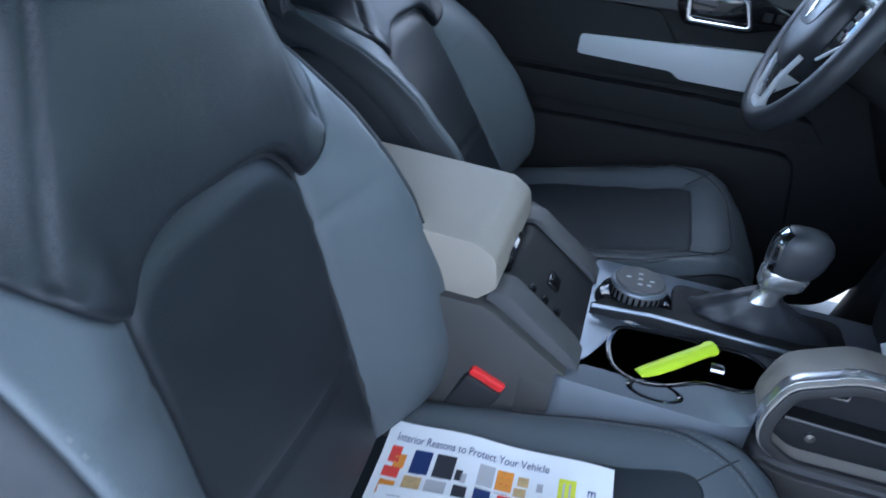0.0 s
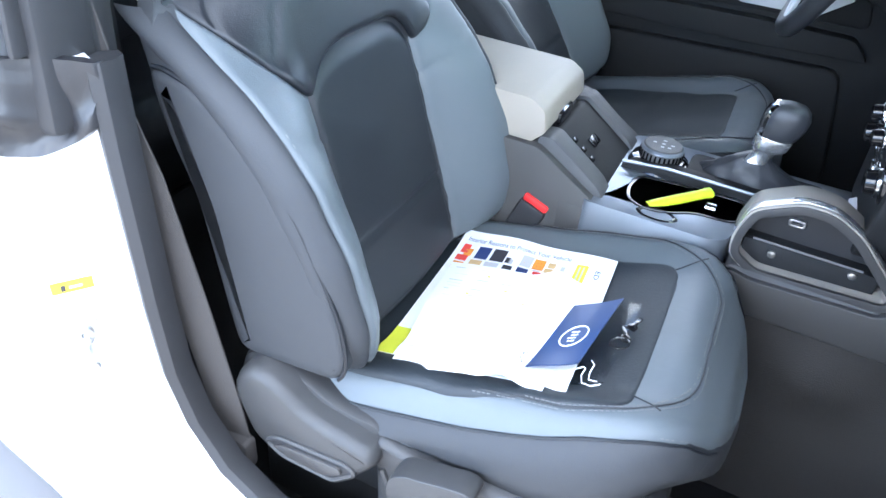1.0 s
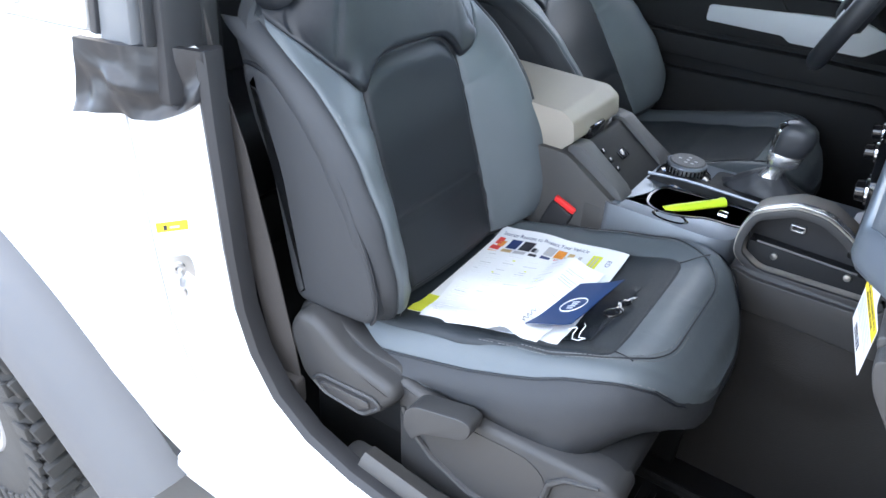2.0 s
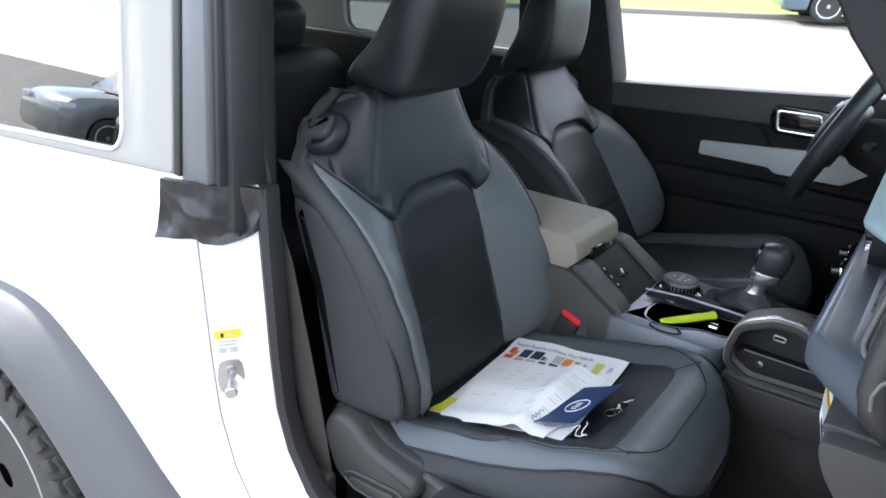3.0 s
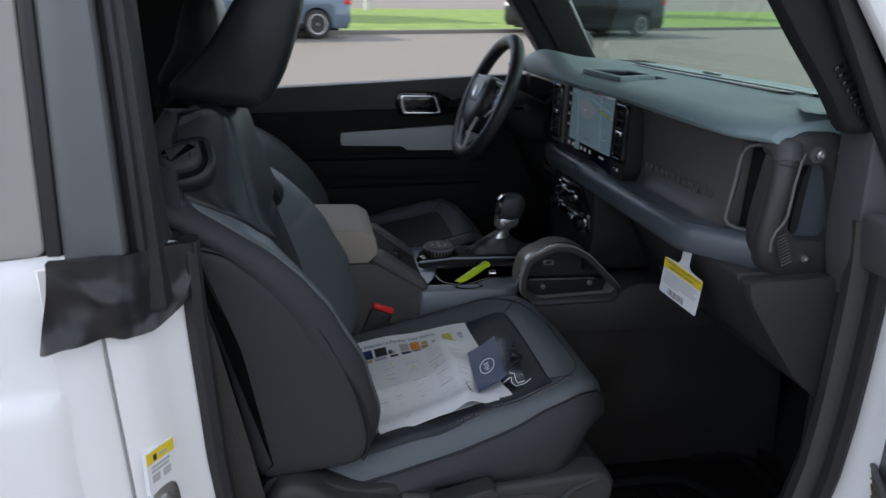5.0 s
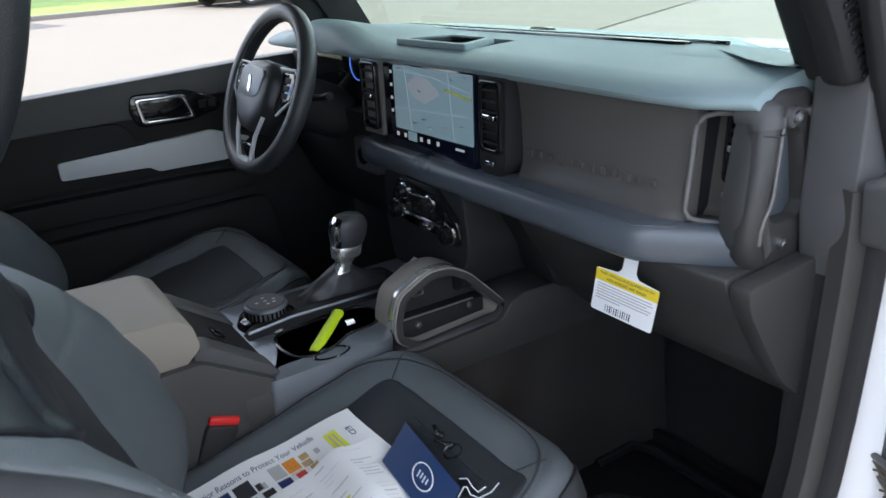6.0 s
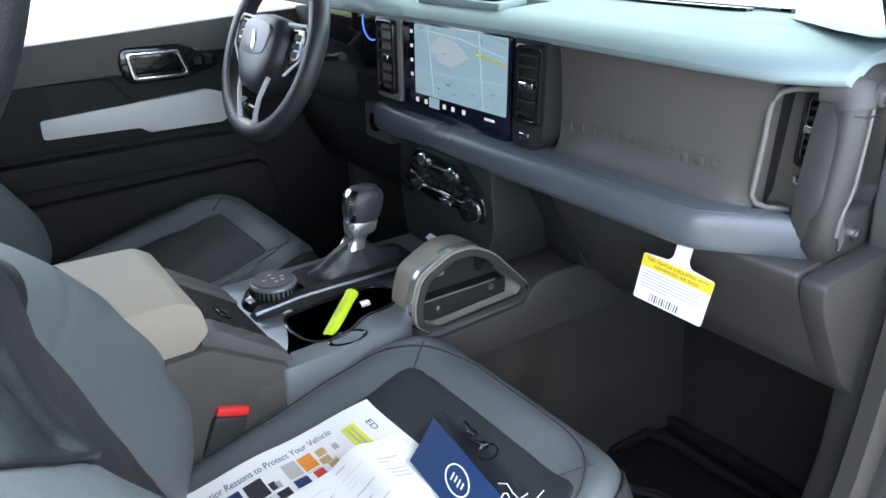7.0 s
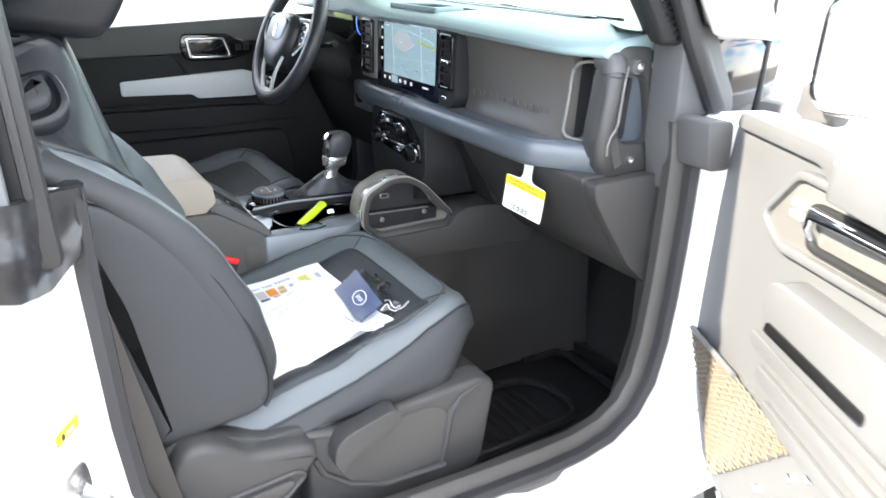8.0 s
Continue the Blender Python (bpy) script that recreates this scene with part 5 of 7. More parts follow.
part("chrome_bar", box(-0.008, 0.0, -0.060, 0.058, -0.024, -0.021, 0.001, m=plate_m), CHROME, stack)
part("rocker_switch", box(-0.012, 0.0, -0.030, 0.004, -0.040, -0.029, 0.003, m=plate_m), CHROME, stack)
for k in range(6):
    part("control_button", box(-0.006, 0.0, -0.05 + k * 0.02, -0.038 + k * 0.02, -0.012, -0.004, 0.001, m=plate_m), TRIM, stack)
# start button panel, instrument binnacle
part("start_panel", box(0.925, 0.98, 0.175, 0.275, 1.055, 1.135, 0.012), TRIM_GREY, dash)
part("start_button", lathe([(0.001, 0.0), (0.020, 0.0), (0.019, 0.006), (0.001, 0.007)], 24, m=Matrix.Translation((0.926, 0.225, 1.095)) @ Matrix.Rotation(radians(-90), 4, "Y")), GLOSS, dash)
part("binnacle", box(0.955, 1.02, 0.235, 0.56, 1.20, 1.352, 0.02), GLOSS, dash, "black instrument panel")
part("dial_ring", tube([(0.953, 0.272 + 0.034 * math.cos(2 * math.pi * k / 28), 1.285 + 0.034 * math.sin(2 * math.pi * k / 28)) for k in range(28)], 0.0014, 6, True), BLUE_GLOW, dash, "glowing blue dial")
part("knee_panel", prism([(0.93, 1.19), (1.02, 1.19), (1.10, 0.92), (1.04, 0.90), (0.955, 1.06)], "y", 0.19, 0.68, 0.015), TRIM, dash)
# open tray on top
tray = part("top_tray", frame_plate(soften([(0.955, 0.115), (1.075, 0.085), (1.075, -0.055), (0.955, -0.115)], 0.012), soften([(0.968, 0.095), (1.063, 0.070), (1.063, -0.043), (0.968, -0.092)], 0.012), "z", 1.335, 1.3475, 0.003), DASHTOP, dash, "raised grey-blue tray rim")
part("tray_floor", prism(soften([(0.965, 0.10), (1.065, 0.073), (1.065, -0.045), (0.965, -0.096)], 0.012), "z", 1.2920, 1.2980, 0.0), RUBBER, tray)
part("tray_wall", frame_plate(soften([(0.961, 0.105), (1.071, 0.079), (1.071, -0.050), (0.961, -0.102)], 0.012), soften([(0.968, 0.095), (1.063, 0.070), (1.063, -0.043), (0.968, -0.092)], 0.012), "z", 1.293, 1.3430, 0.0), RUBBER, tray, "black wall of the tray")
for k in range(4):
    part("tray_switch", box(0.972, 1.000, 0.050 - k * 0.034, 0.078 - k * 0.034, 1.297, 1.318, 0.002), TRIM, tray)
    part("switch_mark", box(0.990, 0.996, 0.061 - k * 0.034, 0.067 - k * 0.034, 1.3178, 1.3188, 0.0), ICON, tray)
for x0, x1, ye in ((1.150, 1.172, -0.424), (1.188, 1.204, -0.470)):
    part("defroster_slot", prism(soften([(x0, ye + 0.02), (x0 + 0.004, ye), (x1 - 0.004, ye), (x1, ye + 0.02), (x1, 0.40), (x0, 0.40)], 0.004), "z", 1.338, 1.3505, 0.001), GLOSS, dash, "long black defroster slot")
part("defroster_edge", tube([(1.180, -0.455, 1.3495), (1.180, -0.2, 1.3500), (1.180, 0.40, 1.3500)], 0.0022, 6), SHELF, dash)
part("light_sensor", puff([(1.235, 1.343), (1.262, 1.343), (1.258, 1.352), (1.240, 1.353)], 0.030, 7, 3, 0.7), GLOSS, dash, "small black sensor")
part("screw_cover", lathe([(0.001, 0.0), (0.006, 0.0), (0.005, 0.0015), (0.001, 0.002)], 12, m=Matrix.Translation((1.073, -0.611, 1.3405))), TRIM_GREY, dash)
# glove box and lower panels
part("glove_box", prism(soften([(0.940, 1.09), (1.02, 1.09), (1.20, 0.865), (1.150, 0.836), (1.060, 0.915), (0.992, 1.005), (0.958, 1.055)], 0.014), "y", -0.664, -0.255, 0.010), HANDLE, dash, "dark grey glove box")
part("lower_end_panel", prism(soften([(0.945, 1.085), (1.14, 1.09), (1.21, 0.86), (1.160, 0.826), (1.060, 0.908), (0.990, 1.0), (0.955, 1.05)], 0.014), "y", -0.697, -0.667, 0.008), HANDLE, dash, "dark grey lower end panel")
part("lower_side_panel", prism(soften([(0.96, 1.085), (1.14, 1.09), (1.20, 0.86), (1.06, 0.90)], 0.02), "y", -0.25, -0.165, 0.014), TRIM, dash)
# grab handle at the dash end
HO = soften([(0.985, 1.300), (1.012, 1.320), (1.075, 1.318), (1.100, 1.296), (1.142, 1.20), (1.146, 1.105), (1.115, 1.078), (1.012, 1.082), (0.972, 1.118), (0.964, 1.17), (0.976, 1.27)], 0.014, 4)
HI = soften([(1.022, 1.262), (1.034, 1.267), (1.062, 1.266), (1.074, 1.258), (1.092, 1.205), (1.104, 1.158), (1.090, 1.142), (1.036, 1.145), (1.020, 1.163), (1.015, 1.20), (1.017, 1.24)], 0.006, 4)
handle = part("grab_handle", frame_plate(HO, HI, "y", -0.667, -0.628, 0.008), HANDLE, dash, "dark plastic grab handle plate with four bolts")
part("handle_inset", prism(shrink(HI, -0.014), "y", -0.645, -0.628, 0.0), SHELF, handle, "smooth grey inset behind the grip")
part("handle_grip", tube([(1.000, -0.654, 1.296), (0.994, -0.660, 1.275), (0.989, -0.664, 1.23), (0.984, -0.664, 1.18), (0.983, -0.662, 1.145), (0.992, -0.656, 1.115), (1.010, -0.650, 1.098)], [0.021, 0.019, 0.0175, 0.0172, 0.018, 0.020, 0.020], 16), HANDLE, handle, smooth=70)
# elbow is a lighter grey than the grip, to paint the sun on it
part("grip_elbow", tube([(0.988, -0.628, 1.294), (0.992, -0.645, 1.294), (0.996, -0.658, 1.289), (0.994, -0.662, 1.272)], [0.018, 0.021, 0.0225, 0.0208], 16), TRIM_GREY, handle, "grab handle elbow in a grey lightened for sun", smooth=70)
# thin pale bead paints the line of light down the grip
part("grip_edge", tube([(1.020, -0.669, 1.284), (1.012, -0.674, 1.272), (1.006, -0.677, 1.240), (1.003, -0.678, 1.188), (0.996, -0.679, 1.174), (0.986, -0.680, 1.164), (0.981, -0.680, 1.148), (0.984, -0.679, 1.130)], 0.0026, 8), TRIM_LT, handle, "pale bead for the light along the grip", smooth=80)
part("grip_joint", tube([(0.974, -0.652, 1.270), (0.979, -0.672, 1.269), (0.990, -0.682, 1.268), (1.004, -0.681, 1.268)], 0.0012, 6), RUBBER, handle)
for k in range(10):
    part("grip_rib", tube([(0.993 + 0.0022 * k, -0.6735, 1.150 - 0.0052 * k), (1.014 + 0.0022 * k, -0.6685, 1.156 - 0.0052 * k)], 0.0008, 5), TRIM_LT, handle)
part("bolt_boss", lathe([(0.001, 0.0), (0.015, 0.0), (0.013, 0.006), (0.001, 0.006)], 18, m=Matrix.Translation((1.040, -0.666, 1.283)) @ Matrix.Rotation(radians(90), 4, "X")), TRIM_GREY, handle)
for x, z, y in ((1.055, 1.113, -0.667), (1.116, 1.117, -0.667), (1.043, 1.283, -0.6715), (1.086, 1.285, -0.667)):
    part("bolt", lathe([(0.001, 0.0), (0.008, 0.0), (0.008, 0.005), (0.004, 0.006), (0.004, 0.003), (0.001, 0.003)], 14, m=Matrix.Translation((x, y, z)) @ Matrix.Rotation(radians(90), 4, "X")), STEEL, handle)
part("handle_lever", loft([[(x, y, z) for x, y, z in ((c - w, -0.644, h), (c + w, -0.644, h), (c + w * 0.7, -0.658, h), (c - w * 0.7, -0.658, h))] for h, w, c in ((1.152, 0.005, 1.034), (1.162, 0.010, 1.034), (1.21, 0.009, 1.036), (1.250, 0.007, 1.040), (1.262, 0.004, 1.042))]), TRIM, handle)

# airbag tag hanging from the glove box
TOWARDS_SEAT = Matrix(((0, 0, -1, 0), (-1, 0, 0, 0), (0, 1, 0, 0), (0, 0, 0, 1)))   # lettering that faces the seats
tag = thing("warning_tag", "white and yellow printed tag hanging from the glove box", "paper tag")
tag_m = Matrix.Translation((0.940, -0.508, 1.010)) @ Matrix.Rotation(radians(13), 4, "Z") @ Matrix.Rotation(radians(-4), 4, "Y") @ Matrix.Rotation(radians(9), 4, "X") @ Matrix.Scale(0.90, 4)
part("card", prism(soften([(0.056, 0.036), (0.018, 0.040), (0.012, 0.050), (0.012, 0.085), (-0.012, 0.085), (-0.012, 0.050), (-0.018, 0.040), (-0.056, 0.036), (-0.056, -0.046), (0.056, -0.046)], 0.004), "x", -0.0004, 0.0004, 0.0, m=tag_m), PAPER, tag)
part("yellow_band", box(-0.0011, -0.0003, -0.056, 0.056, 0.014, 0.035, 0.0, m=tag_m), YELLOW, tag)
part("heading", text_mesh("THIS VEHICLE IS EQUIPPED WITH", 0.0066, tag_m @ Matrix.Translation((-0.0013, 0, 0.029)) @ TOWARDS_SEAT, 0.0001), INK, tag)
part("heading", text_mesh("ADVANCED AIR BAGS", 0.0072, tag_m @ Matrix.Translation((-0.0013, 0, 0.020)) @ TOWARDS_SEAT, 0.0001), INK, tag)
for k, (a, c) in enumerate(((0.050, -0.048), (0.050, -0.050), (0.050, -0.040), (0.050, -0.049), (0.050, -0.046), (0.050, 0.005))):
    z = 0.008 - k * 0.0055
    part("text_bar", box(-0.0009, -0.0003, c, a, z - 0.0010, z + 0.0010, 0.0, m=tag_m), GREY_INK, tag)
for k in range(12):
    y = 0.030 - k * 0.0040
    part("barcode_bar", box(-0.0009, -0.0003, y - 0.0009 - 0.0005 * (k % 3), y, -0.042, -0.028, 0.0, m=tag_m), INK, tag)

# ---- steering wheel ----
WH = Matrix.Translation((0.775, 0.368, 1.240)) @ Matrix.Rotation(radians(23), 4, "Y") @ Matrix.Rotation(radians(-90), 4, "Y")
wheel = thing("steering_wheel", "black leather steering wheel with silver lower spokes", "steering wheel")
# in the wheel's own plane: x up, y across, z towards the driver
ring = [(0.172 * math.cos(2 * math.pi * k / 48), 0.180 * math.sin(2 * math.pi * k / 48), 0.0) for k in range(48)]
part("rim", tube(ring, 0.0195, 12, True, m=WH), WHEEL_LEATHER, wheel, "black leather rim", smooth=80)
part("rim_stitching", tube([(0.157 * math.cos(2 * math.pi * k / 48), 0.165 * math.sin(2 * math.pi * k / 48), 0.0115) for k in range(48)], 0.0010, 5, True, m=WH), THREAD, wheel)
hubp = soften([(-0.086, 0.046), (-0.094, 0.0), (-0.086, -0.046), (-0.030, -0.090), (0.034, -0.092), (0.064, -0.066), (0.070, 0.0), (0.064, 0.066), (0.034, 0.092), (-0.030, 0.090)], 0.018)
part("hub_cover", loft([[(0.98 * p[0] * f - 0.004, p[1] * f, h) for p in hubp] for h, f in ((-0.03, 0.9), (-0.02, 1.0), (0.012, 1.0), (0.026, 0.94), (0.034, 0.82), (0.038, 0.60), (0.039, 0.30), (0.039, 0.02))], m=WH), WHEEL_LEATHER, wheel, "dark padded hub cover", smooth=70)
part("hub_plate", prism(soften([(-0.028, -0.042), (-0.034, 0.0), (-0.028, 0.042), (0.030, 0.050), (0.036, 0.0), (0.030, -0.050)], 0.016), "z", 0.034, 0.0400, 0.002, m=WH @ Matrix.Translation((0.010, 0, 0)) @ Matrix.Scale(1.25, 4, (0, 1, 0))), SHELF, wheel, "grey emblem plate")
part("emblem", prism(soften([(-0.020, -0.008), (-0.014, 0.008), (0.004, 0.006), (0.016, 0.013), (0.022, 0.004), (0.010, -0.004), (-0.002, -0.010)], 0.004), "z", 0.0395, 0.0422, 0.0005, m=WH @ Matrix.Translation((0.004, 0, 0))), CHROME, wheel, "plain silver emblem")
for s in (-1, 1):
    part("side_spoke", prism(soften([(0.046, s * 0.07), (0.050, s * 0.15), (0.034, s * 0.172), (-0.012, s * 0.172), (-0.040, s * 0.115), (-0.030, s * 0.07)], 0.012), "z", -0.012, 0.010, 0.006, m=WH), TRIM, wheel)
    part("spoke_trim", tube([(0.052, s * 0.075, 0.012), (0.054, s * 0.145, 0.011), (0.038, s * 0.162, 0.009), (-0.008, s * 0.156, 0.010), (-0.044, s * 0.108, 0.012)], 0.0028, 6, m=WH), SILVER, wheel)
    part("lower_spoke", tube([(-0.055, s * 0.066, 0.020), (-0.100, s * 0.050, 0.020), (-0.135, s * 0.040, 0.014), (-0.170, s * 0.034, 0.004)], [0.005, 0.005, 0.0055, 0.008], 8, m=WH), SILVER, wheel, "silver lower spoke")
    part("button_pad", prism(soften([(0.044, s * 0.094), (0.046, s * 0.146), (0.030, s * 0.158), (-0.006, s * 0.152), (-0.026, s * 0.110)], 0.008), "z", 0.006, 0.0125, 0.002, m=WH), GLOSS, wheel)
    for k in range(3):
        part("wheel_button", box(-0.008 + k * 0.016, 0.004 + k * 0.016, s * 0.126 - 0.012, s * 0.126 + 0.012, 0.012, 0.0140, 0.001, m=WH), TRIM, wheel)
part("lower_bridge", box(-0.130, -0.118, -0.034, 0.034, 0.006, 0.016, 0.003, m=WH), GLOSS, wheel)
part("lower_plate", prism(soften([(-0.150, -0.030), (-0.176, -0.036), (-0.176, 0.036), (-0.150, 0.030)], 0.006), "z", -0.004, 0.015, 0.005, m=WH), SILVER, wheel, "satin silver lower bridge")
part("column", lathe([(0.001, -0.19), (0.060, -0.19), (0.060, -0.06), (0.045, -0.03), (0.001, -0.03)], 20, m=WH), TRIM, wheel)
for s in (-1, 1):
    part("stalk", tube([(0.01, s * 0.04, -0.075), (0.02, s * 0.13, -0.07), (0.025, s * 0.165, -0.065)], [0.008, 0.007, 0.009], 8, m=WH), TRIM, wheel)

# ---- centre console ----
con = thing("centre_console", "grey centre console with cup holders and an armrest", "console")
part("console_body", prism(soften([(0.02, 0.395), (1.12, 0.395), (1.08, 0.79), (0.96, 0.80), (0.548, 0.80), (0.536, 0.872), (0.405, 0.955), (0.02, 0.955)], 0.012), "y", -0.195, 0.115, 0.016), CONSOLE, con, "dark grey console body")
arm = part("armrest", prism(soften([(0.02, 0.950), (0.385, 0.950), (0.412, 0.975), (0.405, 1.012), (0.38, 1.028), (0.02, 1.035)], 0.008), "y", -0.182, 0.032, 0.011, segments=3), ARMREST, con, "grey vinyl armrest lid tinted with warm light")
part("armrest_seam", tube([(0.05, -0.166, 1.030), (0.375, -0.166, 1.025), (0.398, -0.166, 1.008)], 0.0012, 5), SEATSIDE, arm)
part("armrest_latch", box(0.396, 0.416, -0.115, -0.045, 0.950, 0.985, 0.005), GLOSS, arm)
ramp = part("port_panel", prism(soften([(0.405, 0.958), (0.420, 0.962), (0.522, 0.888), (0.515, 0.855), (0.40, 0.93)], 0.006), "y", -0.130, 0.03, 0.005), TRIM, con, "dark panel with ports")
for s0, s1 in ((-0.178, -0.130), (0.030, 0.075)):
    part("ramp_rail", prism(soften([(0.400, 0.966), (0.425, 0.968), (0.512, 0.905), (0.528, 0.884), (0.515, 0.850), (0.40, 0.93)], 0.008), "y", s0, s1, 0.006), TRIM_GREY, con, "grey side rail")
part("ramp_foot", box(0.455, 0.535, -0.196, -0.120, 0.790, 0.874, 0.006), CONSOLE, con)
part("port", box(-0.010, 0.010, -0.016, 0.016, -0.001, 0.004, 0.002, m=Matrix.Translation((0.468, -0.06, 0.928)) @ Matrix.Rotation(radians(36), 4, "Y")), GLOSS, ramp)
for k in range(3):
    part("port", box(-0.005, 0.005, -0.006, 0.006, -0.001, 0.003, 0.001, m=Matrix.Translation((0.446 + k * 0.018, -0.112, 0.944 - k * 0.0130)) @ Matrix.Rotation(radians(36), 4, "Y")), GLOSS, ramp)
DECK = soften([(0.500, -0.200), (0.700, -0.203), (0.728, -0.190), (0.738, -0.140), (0.76, -0.118), (0.96, -0.112), (0.96, 0.105), (0.52, 0.105), (0.498, 0.02), (0.515, -0.11), (0.484, -0.165)], 0.012)
BAY = soften([(0.552, -0.105), (0.562, -0.060), (0.640, -0.052), (0.735, -0.050), (0.757, -0.075), (0.752, -0.110), (0.725, -0.134), (0.668, -0.136), (0.636, -0.160), (0.598, -0.172), (0.562, -0.155)], 0.018, 4)
deck = part("console_deck", frame_plate(DECK, BAY, "z", 0.790, 0.888, 0.007), SATIN_BLUE, con, "satin grey console deck")
part("cup_wall", frame_plate(shrink(BAY, -0.002), shrink(BAY, 0.004), "z", 0.795, 0.8895, 0.001), GLOSS, deck, "black cup holder wall")
part("cup_floor", prism(shrink(BAY, -0.002), "z", 0.792, 0.802, 0.0), RUBBER, deck)
part("cup_divider", prism(soften([(0.650, -0.056), (0.668, -0.056), (0.664, -0.085), (0.654, -0.085)], 0.004), "z", 0.80, 0.884, 0.003), GLOSS, deck)
for x, y in ((0.566, -0.100), (0.742, -0.090)):
    part("cup_finger", box(x - 0.005, x + 0.005, y - 0.008, y + 0.008, 0.855, 0.870, 0.003), TRIM_GREY, deck)
part("coin_lip", lathe([(0.001, 0.0), (0.032, 0.0), (0.034, 0.004), (0.030, 0.006), (0.024, 0.003), (0.001, 0.002)], 24, m=Matrix.Translation((0.616, -0.176, 0.884)) @ Matrix.Scale(0.55, 4, (0, 1, 0))), GLOSS, deck)
part("side_rail", prism(soften([(0.520, 0.886), (0.79, 0.892), (0.805, 0.905), (0.60, 0.908), (0.54, 0.902)], 0.004), "y", -0.048, -0.022, 0.004), TRIM, deck)
part("rail_edge", tube([(0.524, -0.050, 0.902), (0.60, -0.050, 0.909), (0.80, -0.050, 0.906)], 0.003, 6), SATIN_BLUE, deck)
dialm = Matrix.Translation((0.580, 0.006, 0.888))
part("drive_dial_base", lathe([(0.001, 0), (0.056, 0), (0.050, 0.012), (0.040, 0.016), (0.001, 0.016)], 28, m=dialm), GLOSS, deck)
part("drive_dial", lathe([(0.001, 0.012), (0.036, 0.012), (0.038, 0.016), (0.038, 0.032), (0.035, 0.037), (0.033, 0.039), (0.001, 0.039)], 32, m=dialm), TRIM_GREY, deck, "round drive mode dial")
part("dial_band", lathe([(0.0375, 0.030), (0.0392, 0.032), (0.0372, 0.0355), (0.0355, 0.0365)], 32, m=dialm), SATIN_BLUE, deck)
for k in range(30):
    part("dial_rib", box(0.037, 0.0395, -0.0016, 0.0016, 0.015, 0.029, 0.0, m=dialm @ Matrix.Rotation(2 * math.pi * k / 30, 4, "Z")), GLOSS, deck)
for k, (x, y) in enumerate(((0.0, 0.0), (0.016, 0.0), (-0.016, 0.0), (0.0, 0.014), (0.0, -0.014), (0.012, -0.012))):
    part("dial_icon", box(0.580 + x - 0.003, 0.580 + x + 0.003, 0.006 + y - 0.002, 0.006 + y + 0.002, 0.9268, 0.9276, 0), GREY_INK, deck)
gate = part("shift_gate", prism(soften([(0.63, -0.022), (0.86, -0.022), (0.86, 0.070), (0.63, 0.070)], 0.02), "z", 0.886, 0.900, 0.006), TRIM, deck)
boot_rings = []
for z, rx, ry, dx in ((0.896, 0.098, 0.044, 0.006), (0.906, 0.090, 0.040, 0.004), (0.916, 0.074, 0.034, 0.0), (0.926, 0.058, 0.029, -0.004), (0.936, 0.043, 0.024, -0.008), (0.946, 0.030, 0.019, -0.008), (0.953, 0.021, 0.016, -0.005), (0.958, 0.016, 0.014, -0.002)):
    ring_b = []
    for k in range(40):
        a = 2 * math.pi * k / 40
        f = 1 + 0.05 * math.sin(7 * a + z * 160) + 0.03 * math.sin(11 * a - z * 90)
        ring_b.append((0.740 + dx + rx * f * math.cos(a), 0.022 + (0.925 - z) * 0.0 + ry * f * math.sin(a) - 0.018 * min(1, (z - 0.896) / 0.05), z))
    boot_rings.append(ring_b)
shift = part("shift_boot", loft(boot_rings), WHEEL_LEATHER, con, "creased black leather gear lever boot", smooth=70)


def lever_rings(levels, power=1.0, n=28, span=(0.0, 2 * math.pi)):
    """Rounded-box rings of the gear lever: (z, half length, half width, shift)."""
    out = []
    for z, rx, ry, dx in levels:
        ring_l = []
        for k in range(n):
            a = span[0] + (span[1] - span[0]) * k / (n if span[1] - span[0] > 6 else n - 1)
            c, s = math.cos(a), math.sin(a)
            ring_l.append((0.738 + dx + rx * math.copysign(abs(c) ** power, c), -0.002 + ry * math.copysign(abs(s) ** power, s), z))
        out.append(ring_l)
    return out


part("lever_neck", loft(lever_rings(((0.945, 0.020, 0.015, -0.006), (0.958, 0.016, 0.012, 0.0), (0.968, 0.018, 0.014, 0.004), (0.974, 0.024, 0.017, 0.006)), 0.8)), SATIN_METAL, shift, "satin metal lever neck", smooth=50)
part("lever_collar", loft(lever_rings(((0.972, 0.025, 0.018, 0.006), (0.976, 0.028, 0.020, 0.008), (0.992, 0.030, 0.022, 0.010), (0.996, 0.028, 0.021, 0.010)), 0.7)), SATIN_METAL, shift, "satin metal collar", smooth=40)
KNOB = ((0.994, 0.027, 0.021, 0.012), (1.000, 0.031, 0.024, 0.013), (1.015, 0.0345, 0.026, 0.016), (1.032, 0.0355, 0.0265, 0.018), (1.044, 0.032, 0.025, 0.018), (1.052, 0.024, 0.020, 0.018), (1.056, 0.012, 0.011, 0.018), (1.057, 0.001, 0.001, 0.018))
part("knob", loft(lever_rings(KNOB, 0.8)), WHEEL_LEATHER, shift, "black leather knob", smooth=60)
outer_k = lever_rings([(z + 0.0006, rx * 1.05, ry * 1.05, dx) for z, rx, ry, dx in KNOB[:6]], 0.8, 13, (radians(132), radians(228)))
inner_k = lever_rings([(z, rx * 0.9, ry * 0.9, dx) for z, rx, ry, dx in KNOB[:6]], 0.8, 13, (radians(132), radians(228)))
part("knob_band", loft([o + i[::-1] for o, i in zip(outer_k, inner_k)]), CHROME, shift, "chrome strip on the knob", smooth=50)
